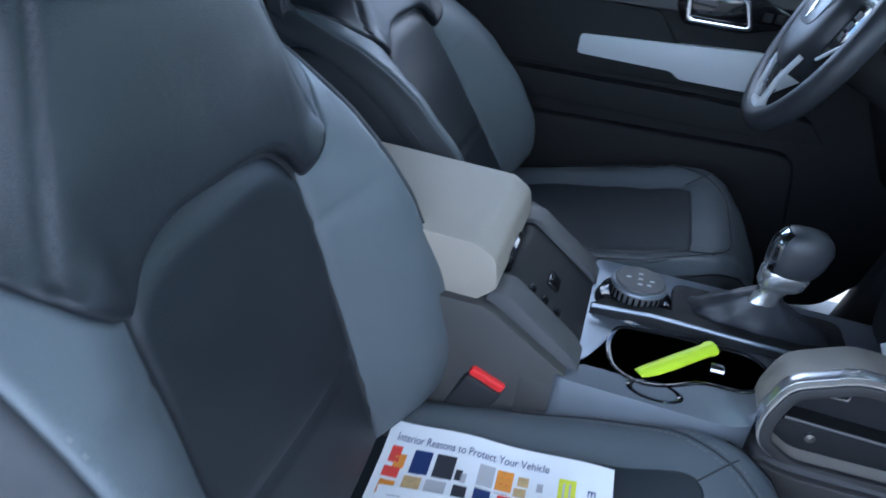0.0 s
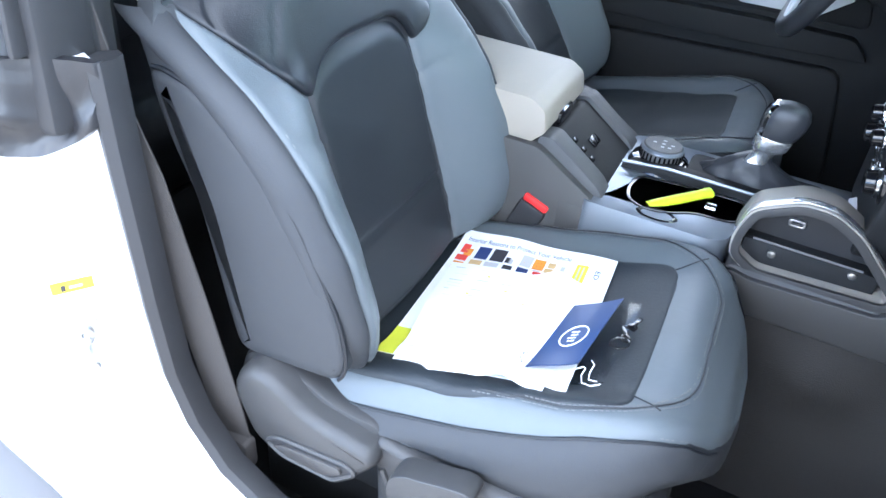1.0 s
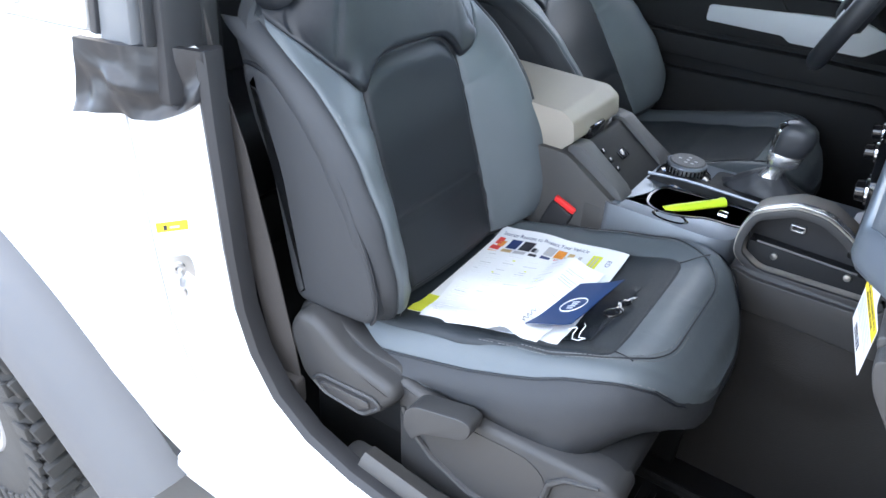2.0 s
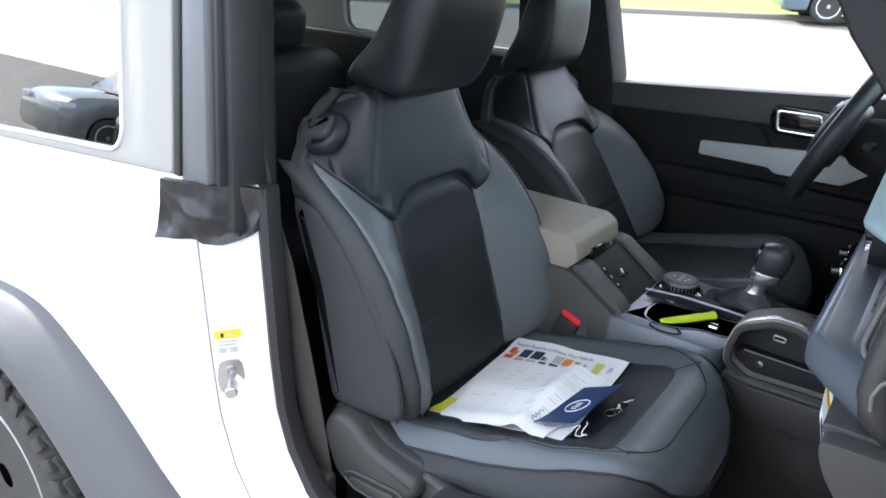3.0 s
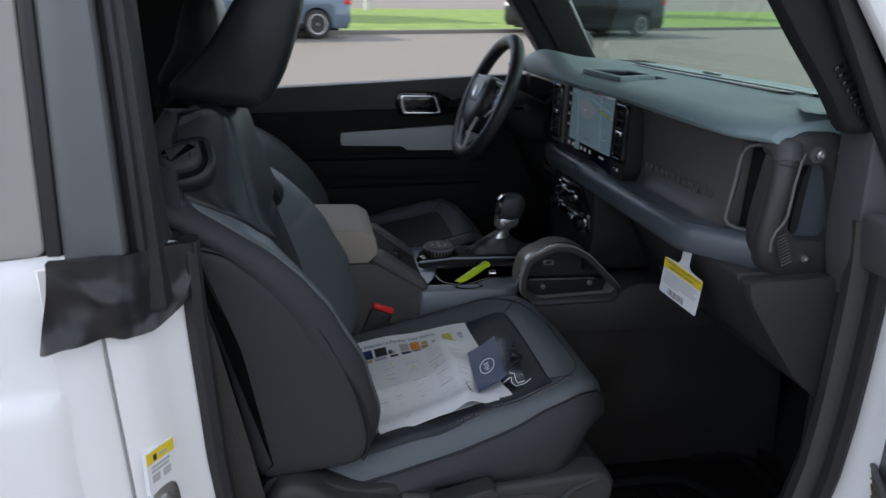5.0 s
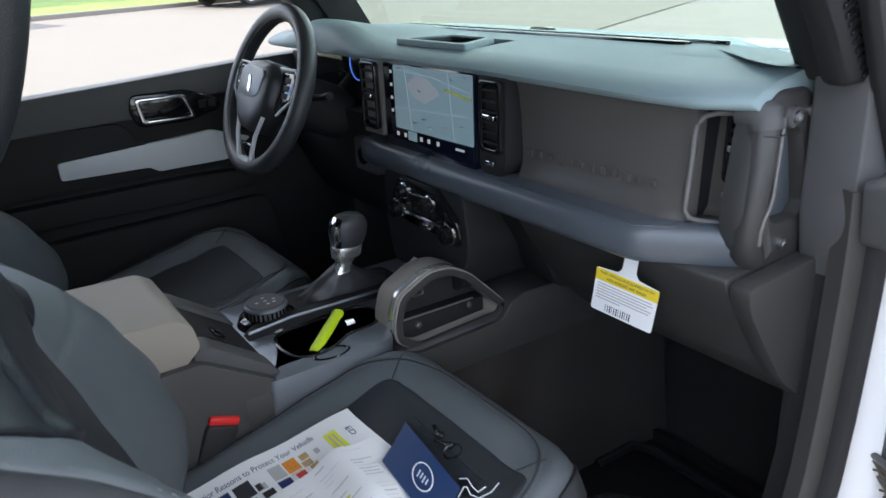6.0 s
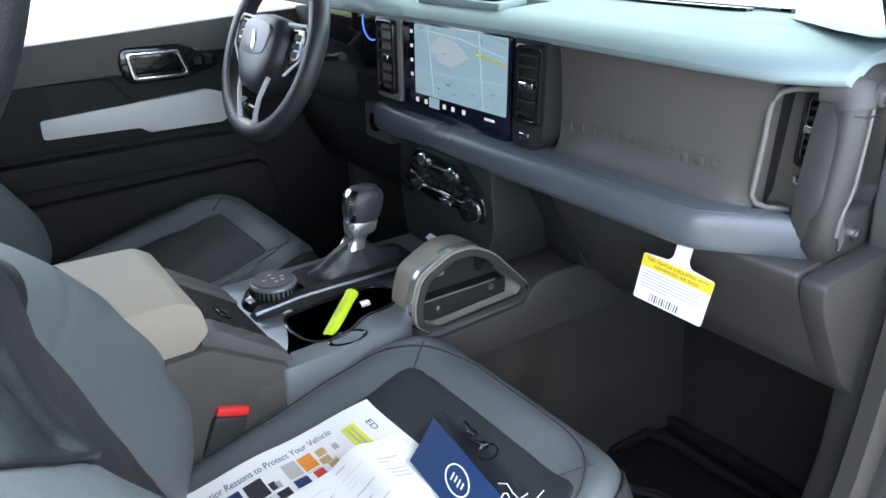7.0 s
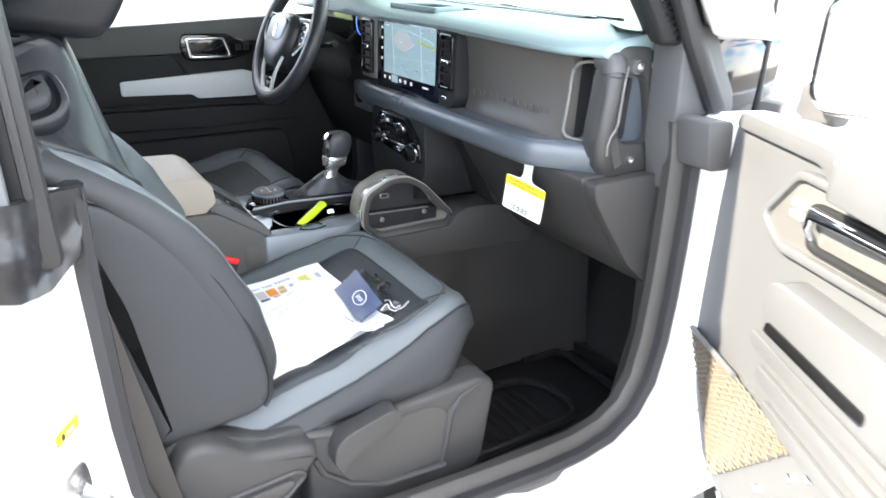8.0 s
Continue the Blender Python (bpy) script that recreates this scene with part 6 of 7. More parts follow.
# side pocket with a metal-edged frame
BO = soften([(0.733, 0.902), (0.747, 0.950), (0.810, 0.981), (0.856, 0.979), (0.900, 0.955), (0.985, 0.870), (0.970, 0.843), (0.779, 0.837), (0.736, 0.864)], 0.016, 4)
BI = shrink(BO, 0.0125)
POCKET_RIM = material("pale_pocket_rim", (0.30, 0.275, 0.24), 0.5, var=0.06, grain=0.3, grain_scale=1400)
pocket = part("pocket_frame", frame_plate(BO, BI, "y", -0.186, -0.118, 0.006), POCKET_RIM, con, "pale tan rounded pocket frame")
part("pocket_face", frame_plate(shrink(BO, 0.0025), shrink(BO, 0.0145), "y", -0.1895, -0.182, 0.003), HANDLE, pocket, "dark grey face of the pocket frame")
part("pocket_edge", frame_plate(shrink(BO, -0.0015), shrink(BO, 0.006), "y", -0.178, -0.160, 0.003), SATIN_METAL, pocket, "thin satin metal edge")
part("pocket_wall", prism(shrink(BO, 0.006), "y", -0.130, -0.118, 0.0), RUBBER, pocket)
part("pocket_step", prism([(0.752, 0.845), (0.752, 0.888), (0.950, 0.884), (0.950, 0.845)], "y", -0.160, -0.126, 0.003), TRIM, pocket)
part("pocket_ledge", tube([(0.765, -0.158, 0.8895), (0.925, -0.158, 0.8865)], 0.0020, 6), TRIM_LT, pocket)
part("pocket_floor", box(0.755, 0.968, -0.182, -0.125, 0.838, 0.850, 0.004), RUBBER, pocket)
part("pocket_side", prism(soften([(0.735, 0.78), (1.00, 0.78), (0.985, 0.845), (0.740, 0.850)], 0.01), "y", -0.190, -0.120, 0.006), TRIM_GREY, pocket)
for x, z in ((0.798, 0.872), (0.913, 0.877)):
    part("bolt", lathe([(0.001, 0.0), (0.006, 0.0), (0.006, 0.004), (0.001, 0.005)], 12, m=Matrix.Translation((x, -0.160, z)) @ Matrix.Rotation(radians(90), 4, "X")), STEEL, pocket)
part("clip", frame_plate(rounded(0.805, 0.830, 0.915, 0.927, 0.004, 4), rounded(0.809, 0.826, 0.918, 0.924, 0.002, 4), "y", -0.136, -0.129, 0.001), STEEL, pocket)
part("console_cheek", prism(soften([(0.735, 0.775), (1.36, 0.760), (1.36, 0.865), (1.02, 0.885), (0.985, 0.872), (0.965, 0.842), (0.780, 0.838), (0.742, 0.848)], 0.012), "y", -0.200, -0.100, 0.010, segments=3), CONSOLE, con, "dark grey console flank")
flank = []
for k in range(19):
    x = 0.60 + 0.045 * k
    ring = []
    for j in range(13):
        v = j / 12
        z = 0.800 - 0.385 * v
        y = -0.196 - 0.040 * v ** 1.5 - 0.030 * math.exp(-((x - 0.93) / 0.050) ** 2 - ((z - 0.700) / 0.045) ** 2) - 0.016 * math.exp(-((x - 1.14) / 0.10) ** 2 - ((z - 0.60) / 0.09) ** 2) - 0.05 * max(0.0, (x - 1.15) / 0.3) ** 2
        ring.append((x, y, z))
    flank.append(ring + [(x, -0.15, 0.415), (x, -0.15, 0.800)])
part("tunnel_flank", loft(flank), TUNNEL, con, "dark moulded carpet on the tunnel's flank", smooth=60)
part("tunnel", prism(soften([(0.6, 0.39), (1.60, 0.39), (1.60, 0.80), (1.05, 0.83), (0.6, 0.80)], 0.03), "y", -0.185, 0.12, 0.03), CARPET, con)
pen = thing("lime_wrapper", "lime green tube leaning in the cup holder", "tube")
pen_a, pen_b = Vector((0.594, -0.152, 0.884)), Vector((0.684, -0.074, 0.902))
pen_m = Matrix.Translation((pen_a + pen_b) / 2) @ (pen_b - pen_a).to_track_quat("X", "Z").to_matrix().to_4x4()
part("tube", loft([[(x, 0.0105 * f * math.cos(a), 0.0075 * f * math.sin(a)) for a in [2 * math.pi * k / 12 for k in range(12)]] for x, f in ((-0.058, 0.9), (-0.05, 1.0), (0.0, 1.03), (0.045, 1.0), (0.052, 1.15), (0.058, 1.1), (0.059, 0.6))], m=pen_m), LIME, pen, smooth=40)
part("cap", lathe([(0.001, -0.008), (0.009, -0.008), (0.009, 0.008), (0.001, 0.008)], 16, m=Matrix.Translation((0.690, -0.100, 0.886)) @ Matrix.Rotation(radians(90), 4, "Y")), CHROME, pen)
# added pale sheet paints the sunlit patch behind the pocket
leaf = thing("paper_insert", "pale sheet standing for a sunlit patch in the console tray", "paper")
part("sheet", prism([(0.0, -0.05), (0.07, -0.06), (0.08, 0.05), (0.01, 0.06)], "z", 0.0, 0.0012, 0.0, m=Matrix.Translation((0.885, -0.040, 0.915)) @ Matrix.Scale(0.75, 4) @ Matrix.Rotation(radians(-38), 4, "Y")), PAPER, leaf)

# floor mat
mat = thing("floor_mat", "black ribbed rubber floor mat in the passenger footwell", "floor mat")
MAT_OUT = soften([(0.62, -0.655), (1.30, -0.650), (1.39, -0.60), (1.39, -0.24), (1.34, -0.215), (0.62, -0.215)], 0.05)
part("mat_sheet", prism(MAT_OUT, "z", 0.400, 0.412, 0.003), MAT_RUBBER, mat)
part("mat_rim", frame_plate(MAT_OUT, shrink(MAT_OUT, 0.016), "z", 0.411, 0.440, 0.006), MAT_RUBBER, mat)
part("mat_ridge", tube([(0.66, -0.535, 0.415), (0.92, -0.535, 0.424), (1.09, -0.530, 0.424), (1.15, -0.515, 0.424), (1.170, -0.47, 0.424), (1.168, -0.39, 0.424), (1.13, -0.335, 0.424), (1.06, -0.32, 0.424), (0.66, -0.315, 0.415)], 0.011, 8), MAT_RUBBER, mat)
part("mat_ridge", tube([(1.18, -0.605, 0.415), (1.28, -0.590, 0.424), (1.325, -0.54, 0.424), (1.328, -0.30, 0.424), (1.305, -0.255, 0.424), (1.20, -0.245, 0.415)], 0.011, 8), MAT_RUBBER, mat)
for k in range(14):
    part("mat_rib", box(0.69 + k * 0.030, 0.702 + k * 0.030, -0.505, -0.345, 0.411, 0.4165, 0.0015), MAT_RUBBER, mat)


# ---- doors ----
DOOR_OUT = soften([(-1.12, 1.215), (-1.125, 0.80), (-1.08, 0.66), (-0.95, 0.555), (-0.70, 0.52), (-0.30, 0.52), (-0.12, 0.56), (-0.03, 0.68), (0.0, 0.80), (0.0, 1.215)], 0.04, 4)


def door_shell(d, side, mat):
    """Outer skin, inner panel and belt strip; y runs outwards times side, the hinge is at x = 0."""
    part("outer_panel", prism(DOOR_OUT, "y", side * 0.045, side * 0.10, 0.02, segments=3), WHITE, d, "white outer door panel")
    panel = part("inner_panel", prism(shrink(DOOR_OUT, 0.012), "y", side * -0.02, side * 0.05, 0.015, segments=3), mat, d, "moulded inner door panel")
    part("belt_strip", box(-1.11, -0.02, min(side * 0.042, side * 0.056), max(side * 0.042, side * 0.056), 1.20, 1.222, 0.004), RUBBER, d)
    return panel


def upper_pad(panel, side, mat):
    part("upper_pad", prism(soften([(-1.10, 1.222), (-1.10, 1.150), (-0.60, 1.165), (-0.52, 1.20), (-0.05, 1.20), (-0.04, 1.288), (-0.33, 1.274), (-0.65, 1.251)], 0.015), "y", side * -0.032, side * 0.035, 0.014, segments=3), mat, panel)


drv_door = thing("driver_door", "closed black driver door with a silver strip", "car door")
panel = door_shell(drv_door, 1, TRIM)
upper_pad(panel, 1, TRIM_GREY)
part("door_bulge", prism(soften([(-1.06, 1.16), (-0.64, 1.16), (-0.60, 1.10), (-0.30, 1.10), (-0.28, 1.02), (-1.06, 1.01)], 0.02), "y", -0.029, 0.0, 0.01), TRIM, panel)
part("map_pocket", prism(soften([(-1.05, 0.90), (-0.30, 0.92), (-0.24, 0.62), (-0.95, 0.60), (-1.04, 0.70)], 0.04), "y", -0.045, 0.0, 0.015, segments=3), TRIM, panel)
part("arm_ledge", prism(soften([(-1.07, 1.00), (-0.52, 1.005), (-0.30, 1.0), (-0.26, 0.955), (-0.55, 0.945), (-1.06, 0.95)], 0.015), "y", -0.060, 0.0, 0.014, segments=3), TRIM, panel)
part("trim_strip", prism(soften([(-0.795, 1.088), (-0.795, 1.047), (-0.595, 1.044), (-0.575, 1.030), (-0.40, 1.030), (-0.33, 1.08), (-0.43, 1.112)], 0.008), "y", -0.036, 0.0, 0.004), SILVER, panel, "silver grey trim strip")
part("handle_bezel", prism(soften([(-0.610, 1.222), (-0.480, 1.222), (-0.395, 1.19), (-0.395, 1.165), (-0.480, 1.142), (-0.600, 1.142), (-0.620, 1.18)], 0.014), "y", -0.036, 0.0, 0.004), GLOSS, panel)
part("door_pull", frame_plate(soften([(-0.604, 1.212), (-0.485, 1.212), (-0.462, 1.150), (-0.594, 1.150)], 0.010), soften([(-0.594, 1.204), (-0.492, 1.204), (-0.474, 1.158), (-0.586, 1.158)], 0.008), "y", -0.046, -0.034, 0.003), CHROME, panel, "silver door pull")
for k in range(2):
    part("lock_button", box(-0.452 + k * 0.024, -0.434 + k * 0.024, -0.040, -0.034, 1.172, 1.190, 0.002), TRIM, panel)
drv_door.matrix_basis = pose(1.17, 0.722, 0, 0, 0, 0)

pas_door = thing("passenger_door", "open white passenger door with a moulded inner panel in sunlit grey and net pocket", "car door")
# dark grey panel, lightened in colour for the sun that falls on it
DOOR_IN = material("sunlit_door_grey", (0.098, 0.101, 0.104), 0.5, var=0.06, grain=0.35, grain_scale=1500)
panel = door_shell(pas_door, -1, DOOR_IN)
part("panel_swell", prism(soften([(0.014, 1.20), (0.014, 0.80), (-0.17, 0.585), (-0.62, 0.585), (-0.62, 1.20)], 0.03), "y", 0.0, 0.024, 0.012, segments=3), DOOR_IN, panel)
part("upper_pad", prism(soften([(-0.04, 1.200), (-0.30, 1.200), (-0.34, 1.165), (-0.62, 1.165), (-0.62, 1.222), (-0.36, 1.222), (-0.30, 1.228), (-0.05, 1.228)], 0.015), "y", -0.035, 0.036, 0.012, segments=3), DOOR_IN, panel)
part("elbow_pad", prism(soften([(-0.39, 0.034), (-0.385, 0.075), (-0.41, 0.093), (-0.60, 0.096), (-0.615, 0.08), (-0.615, 0.034)], 0.010), "z", 1.185, 1.232, 0.012, segments=3), DOOR_IN, panel, "elbow pad in sunlit grey")
part("handle_bezel", prism(soften([(-0.185, 1.092), (-0.26, 1.172), (-0.60, 1.176), (-0.61, 1.090), (-0.24, 1.066)], 0.016), "y", 0.022, 0.030, 0.005), TRIM_LT, panel, "grey handle bezel")
part("bezel_edge", frame_plate(soften([(-0.172, 1.092), (-0.255, 1.184), (-0.612, 1.188), (-0.622, 1.080), (-0.24, 1.053)], 0.02), soften([(-0.188, 1.092), (-0.26, 1.171), (-0.598, 1.175), (-0.608, 1.092), (-0.24, 1.068)], 0.018), "y", 0.020, 0.040, 0.004), DOOR_IN, panel)
part("pull_cup", frame_plate(soften([(-0.30, 1.150), (-0.52, 1.160), (-0.53, 1.095), (-0.31, 1.082)], 0.018), soften([(-0.312, 1.142), (-0.508, 1.150), (-0.518, 1.104), (-0.32, 1.092)], 0.014), "y", 0.026, 0.040, 0.004), TRIM, panel)
part("door_pull", tube([(-0.318, 0.030, 1.100), (-0.322, 0.046, 1.120), (-0.335, 0.052, 1.142), (-0.42, 0.054, 1.146), (-0.505, 0.046, 1.146)], [0.009, 0.010, 0.010, 0.008, 0.007], 10), CHROME, panel, "silver door pull")
for k, z in ((0, 1.134), (0, 1.117), (1, 1.134), (1, 1.117)):
    part("lock_button", box(-0.262 - k * 0.018, -0.250 - k * 0.018, 0.028, 0.034, z - 0.005, z + 0.005, 0.001), PALE, panel)
part("armrest_ledge", prism(soften([(-0.285, 0.985), (-0.30, 1.032), (-0.62, 1.040), (-0.62, 0.930), (-0.31, 0.935)], 0.022), "y", 0.010, 0.070, 0.02, segments=3), DOOR_IN, panel, "armrest ledge in sunlit grey")
part("pull_slot", prism(soften([(-0.312, 0.952), (-0.318, 0.970), (-0.55, 0.968), (-0.55, 0.950)], 0.006), "y", 0.066, 0.0735, 0.002), GLOSS, panel)
for z0 in (0.905, 0.860, 0.815):
    part("moulded_rib", prism(soften([(-0.215 - (0.905 - z0) * 0.8, z0), (-0.61, z0 - 0.01), (-0.61, z0 - 0.032), (-0.225 - (0.905 - z0) * 0.8, z0 - 0.026)], 0.008), "y", 0.018, 0.034, 0.007), DOOR_IN, panel)
# net pocket: a frame with crossing cords
part("pocket_rail", tube([(-0.004, 0.030, 0.795), (-0.10, 0.040, 0.806), (-0.21, 0.042, 0.810)], 0.0055, 8), DOOR_IN, panel)
NET = material("net_cord", (0.13, 0.105, 0.075), 0.8, var=0.2)
net = part("net_pocket", prism(soften([(-0.005, 0.790), (-0.21, 0.808), (-0.38, 0.782), (-0.185, 0.580)], 0.01), "y", 0.024, 0.0275, 0.0), DOOR_IN, panel, "cord net pocket backed in sunlit grey")
rows_n = 19
for k in range(rows_n):
    v = k / rows_n
    lx, lz = -0.006 - 0.175 * v, 0.790 - 0.20 * v
    rx, rz = -0.378 + 0.188 * v, 0.782 - 0.195 * v
    for sg in (-1, 1):
        pts = []
        n_p = max(8, int(44 * (1 - v)))
        for j in range(n_p):
            a = j / (n_p - 1)
            pts.append((lx + (rx - lx) * a, 0.031 + 0.008 * math.sin(math.pi * a), lz + (rz - lz) * a + 0.018 * math.sin(math.pi * a) * (1 - v) + sg * 0.0058 * math.sin(a * 58 * (1 - v) + k * 1.57)))
        part("net_cord", tube(pts, 0.0019, 4), NET, net)
for bx, bz in ((-0.22, 0.565), (-0.32, 0.665), (-0.39, 0.745), (-0.43, 0.775)):
    part("panel_bolt", prism([(bx - 0.010, bz), (bx, bz + 0.008), (bx + 0.010, bz), (bx, bz - 0.008)], "y", 0.024, 0.028, 0.001), CHROME, panel)
part("hinge_edge", box(-0.004, 0.026, -0.09, 0.004, 0.62, 1.19, 0.006), NAVY, pas_door)
for z in (0.80, 0.87, 1.0):
    part("hinge_bolt", lathe([(0.001, 0), (0.008, 0), (0.008, 0.006), (0.001, 0.007)], 10, m=Matrix.Translation((0.022, -0.02, z)) @ Matrix.Rotation(radians(90), 4, "Y")), STEEL, pas_door)
for z in (0.74, 1.06):
    part("hinge", box(-0.02, 0.10, -0.075, -0.04, z - 0.03, z + 0.03, 0.006), WHITE, pas_door)
pas_door.matrix_basis = pose(1.19, -0.80, 0, 0, 0, 62)

ant = thing("antenna", "black rod antenna on the bonnet's corner", "antenna")
part("antenna_base", lathe([(0.001, 0.0), (0.026, 0.0), (0.022, 0.014), (0.012, 0.030), (0.008, 0.036), (0.001, 0.036)], 16, m=Matrix.Translation((1.36, -0.700, 1.150))), RUBBER, ant)
part("mast", tube([(1.36, -0.700, 1.17), (1.36, -0.700, 1.24), (1.357, -0.696, 1.60), (1.353, -0.690, 1.96)], [0.0075, 0.005, 0.0032, 0.0022], 8), RUBBER, ant, "thin black mast")
# side mirrors on the cowl
for sgn in (-1, 1):
    mir = thing("side_mirror", "black and chrome side mirror on the cowl", "mirror", group="side mirrors")
    part("housing", loft([[(1.20 + dx, sgn * (1.005 + (p[0]) * s), 1.335 + p[1] * s) for p in rounded(-0.115, 0.115, -0.10, 0.10, 0.045, 6)] for dx, s in ((0.0, 0.96), (0.01, 1.0), (0.06, 0.97), (0.10, 0.80), (0.12, 0.5))]), TRIM_GREY, mir)
    part("mirror_rim", frame_plate([(sgn * (1.005 + a), 1.335 + b2) for a, b2 in rounded(-0.112, 0.112, -0.097, 0.097, 0.045, 6)], [(sgn * (1.005 + a), 1.335 + b2) for a, b2 in rounded(-0.094, 0.094, -0.080, 0.080, 0.035, 6)], "x", 1.192, 1.204, 0.003), CHROME, mir)
    part("mirror_glass", prism([(sgn * (1.005 + a), 1.335 + b2) for a, b2 in rounded(-0.096, 0.096, -0.082, 0.082, 0.035, 6)], "x", 1.1985, 1.2005, 0.0), material("mirror_silver", (0.8, 0.8, 0.82), 0.03, metal=1.0, var=0.0), mir)
    # the head is turned outwards
    turn_out = Matrix.Translation((1.24, sgn * 0.95, 0)) @ Matrix.Rotation(radians(-sgn * 14), 4, "Z") @ Matrix.Translation((-1.24, -sgn * 0.95, 0))
    for head in mir.children:
        head.data.transform(turn_out)
    part("mirror_arm", prism(soften([(1.235, 1.21), (1.285, 1.21), (1.285, 1.27), (1.235, 1.28)], 0.015), "y", sgn * 0.86, sgn * 0.93, 0.012), TRIM_GREY, mir)
    part("mirror_foot", box(1.235, 1.29, min(sgn * 0.78, sgn * 0.88), max(sgn * 0.78, sgn * 0.88), 1.185, 1.235, 0.012), TRIM_GREY, mir)

# rear-view mirror and sun visor
rvm = thing("rear_view_mirror", "black rear-view mirror on the windscreen", "mirror")
part("mirror_case", puff(soften([(0.93, 1.555), (0.965, 1.555), (0.975, 1.59), (0.965, 1.625), (0.935, 1.625)], 0.012), 0.11, 9, 4, 0.7), GLOSS, rvm)
part("mirror_stem", tube([(0.965, 0, 1.60), (1.02, 0, 1.63), (1.03, 0, 1.625)], 0.012, 8), GLOSS, rvm)
visor = thing("sun_visor", "folded grey sun visor under the roof", "sun visor")
part("visor_board", prism(soften([(0.62, 1.638), (0.82, 1.648), (0.82, 1.662), (0.62, 1.655)], 0.006), "y", 0.20, 0.62, 0.005), PALE, visor)
part("visor_clip", box(0.70, 0.73, 0.16, 0.21, 1.64, 1.672, 0.005), PALE, visor)
label_y = thing("yellow_label", "yellow label hanging at the windscreen top", "label")
part("label_card", box(0.936, 0.938, 0.46, 0.52, 1.585, 1.645, 0.0), YELLOW, label_y)


# ---- other cars ----
def parked_car(name, label, paint, at, heading, length=4.6, height=1.68, width=1.88, wheelbase=2.71, suv=True, group="parked cars"):
    """A parked car: body, cabin, windows, wheels. Built nose at +x."""
    c = thing(name, label, "car", group=group)
    h, L = height, length / 2
    fx = wheelbase / 2
    r = 0.36 if suv else 0.32
    low, hood, belt = 0.26, h * 0.615, h * 0.63
    prof = [(-L, 0.48), (-L + 0.02, 0.80), (-L + 0.05, belt * 0.98), (-L + 0.10, belt + 0.03), (L * 0.20, belt), (L * 0.40, hood + 0.01), (L * 0.66, hood * 0.955), (L * 0.86, hood * 0.89), (L * 0.95, hood * 0.80), (L, hood * 0.66), (L, 0.42), (L - 0.10, low)]

    def arch(cx):
        return [(cx + (r + 0.04) * math.cos(a), r + (r + 0.04) * math.sin(a)) for a in [math.pi * k / 10 for k in range(11)]]
    prof += [(fx + r + 0.06, low)] + arch(fx) + [(-fx + r + 0.06, low)] + arch(-fx) + [(-fx - r - 0.06, low), (-L + 0.08, low)]
    b = prism(prof, "y", -width / 2, width / 2, 0.05, segments=2)
    body = part("body", b, paint, c)
    part("underbody", box(-L + 0.25, L - 0.25, -width / 2 + 0.22, width / 2 - 0.22, 0.20, 0.74, 0.02), TRIM, c)
    cab = [(-L + 0.06, belt - 0.02), (-L + 0.20, h * 0.78), (-L + 0.50, h - 0.20), (-L + 0.80, h - 0.10), (-L * 0.36, h - 0.03), (-L * 0.08, h), (L * 0.10, h - 0.045), (L * 0.20, h - 0.13), (L * 0.47, belt - 0.01)] if suv else [(-L + 0.5, belt - 0.02), (-L + 0.95, h - 0.03), (-L * 0.1, h), (L * 0.10, h - 0.04), (L * 0.46, belt - 0.01)]
    bb = prism(cab, "y", -width / 2 + 0.06, width / 2 - 0.06, 0.04)
    for v in bb.verts:
        if v.co.z > belt:
            v.co.y *= 1 - 0.16 * (v.co.z - belt) / (h - belt)
    part("cabin", bb, paint, c)
    win = [(-L + 0.48, belt + 0.10), (-L + 0.82, h - 0.23), (-L * 0.36, h - 0.15), (-L * 0.08, h - 0.11), (L * 0.10, h - 0.17), (L * 0.38, belt + 0.03)]
    cuts = (-L * 0.52, -L * 0.06)
    spans = [(-9, cuts[0] - 0.03), (cuts[0] + 0.03, cuts[1] - 0.03), (cuts[1] + 0.03, 9)]
    for s in (-1, 1):
        for lo, hi in spans:
            xs = [max(lo, -L + 0.44), min(hi, L * 0.37)]
            def top_at(x):
                pts = win[1:-1]
                if x < pts[0][0]:
                    return belt + 0.03 + (pts[0][1] - belt - 0.03) * max(0, (x - win[0][0]) / (pts[0][0] - win[0][0]))
                for (a, u), (e, v) in zip(pts, pts[1:]):
                    if x <= e:
                        return u + (v - u) * (x - a) / (e - a)
                return pts[-1][1] + (belt + 0.03 - pts[-1][1]) * (x - pts[-1][0]) / (win[-1][0] - pts[-1][0])
            n = 6
            line = [xs[0] + (xs[1] - xs[0]) * k / n for k in range(n + 1)]
            poly = [(x, belt + 0.03 + 0.10 * max(0.0, -x / L)) for x in (xs[0], xs[1])] + [(x, max(belt + 0.04 + 0.10 * max(0.0, -x / L), top_at(x))) for x in reversed(line)]
            wb = prism(poly, "y", s * (width / 2 - 0.075), s * (width / 2 - 0.052), 0.0)
            for v in wb.verts:
                v.co.y *= 1 - 0.165 * max(0, v.co.z - belt) / (h - belt)
            part("window", wb, CAR_GLASS, c)
        part("door_handle", box(-L * 0.42, -L * 0.36, s * (width / 2 - 0.005), s * (width / 2 + 0.02), belt - 0.14, belt - 0.11, 0.006), paint, c)
        part("door_handle", box(L * 0.02, L * 0.08, s * (width / 2 - 0.005), s * (width / 2 + 0.02), belt - 0.14, belt - 0.11, 0.006), paint, c)
        part("mirror", box(L * 0.34, L * 0.42, s * (width / 2 - 0.05), s * (width / 2 + 0.14), belt + 0.0, belt + 0.15, 0.03), paint, c)
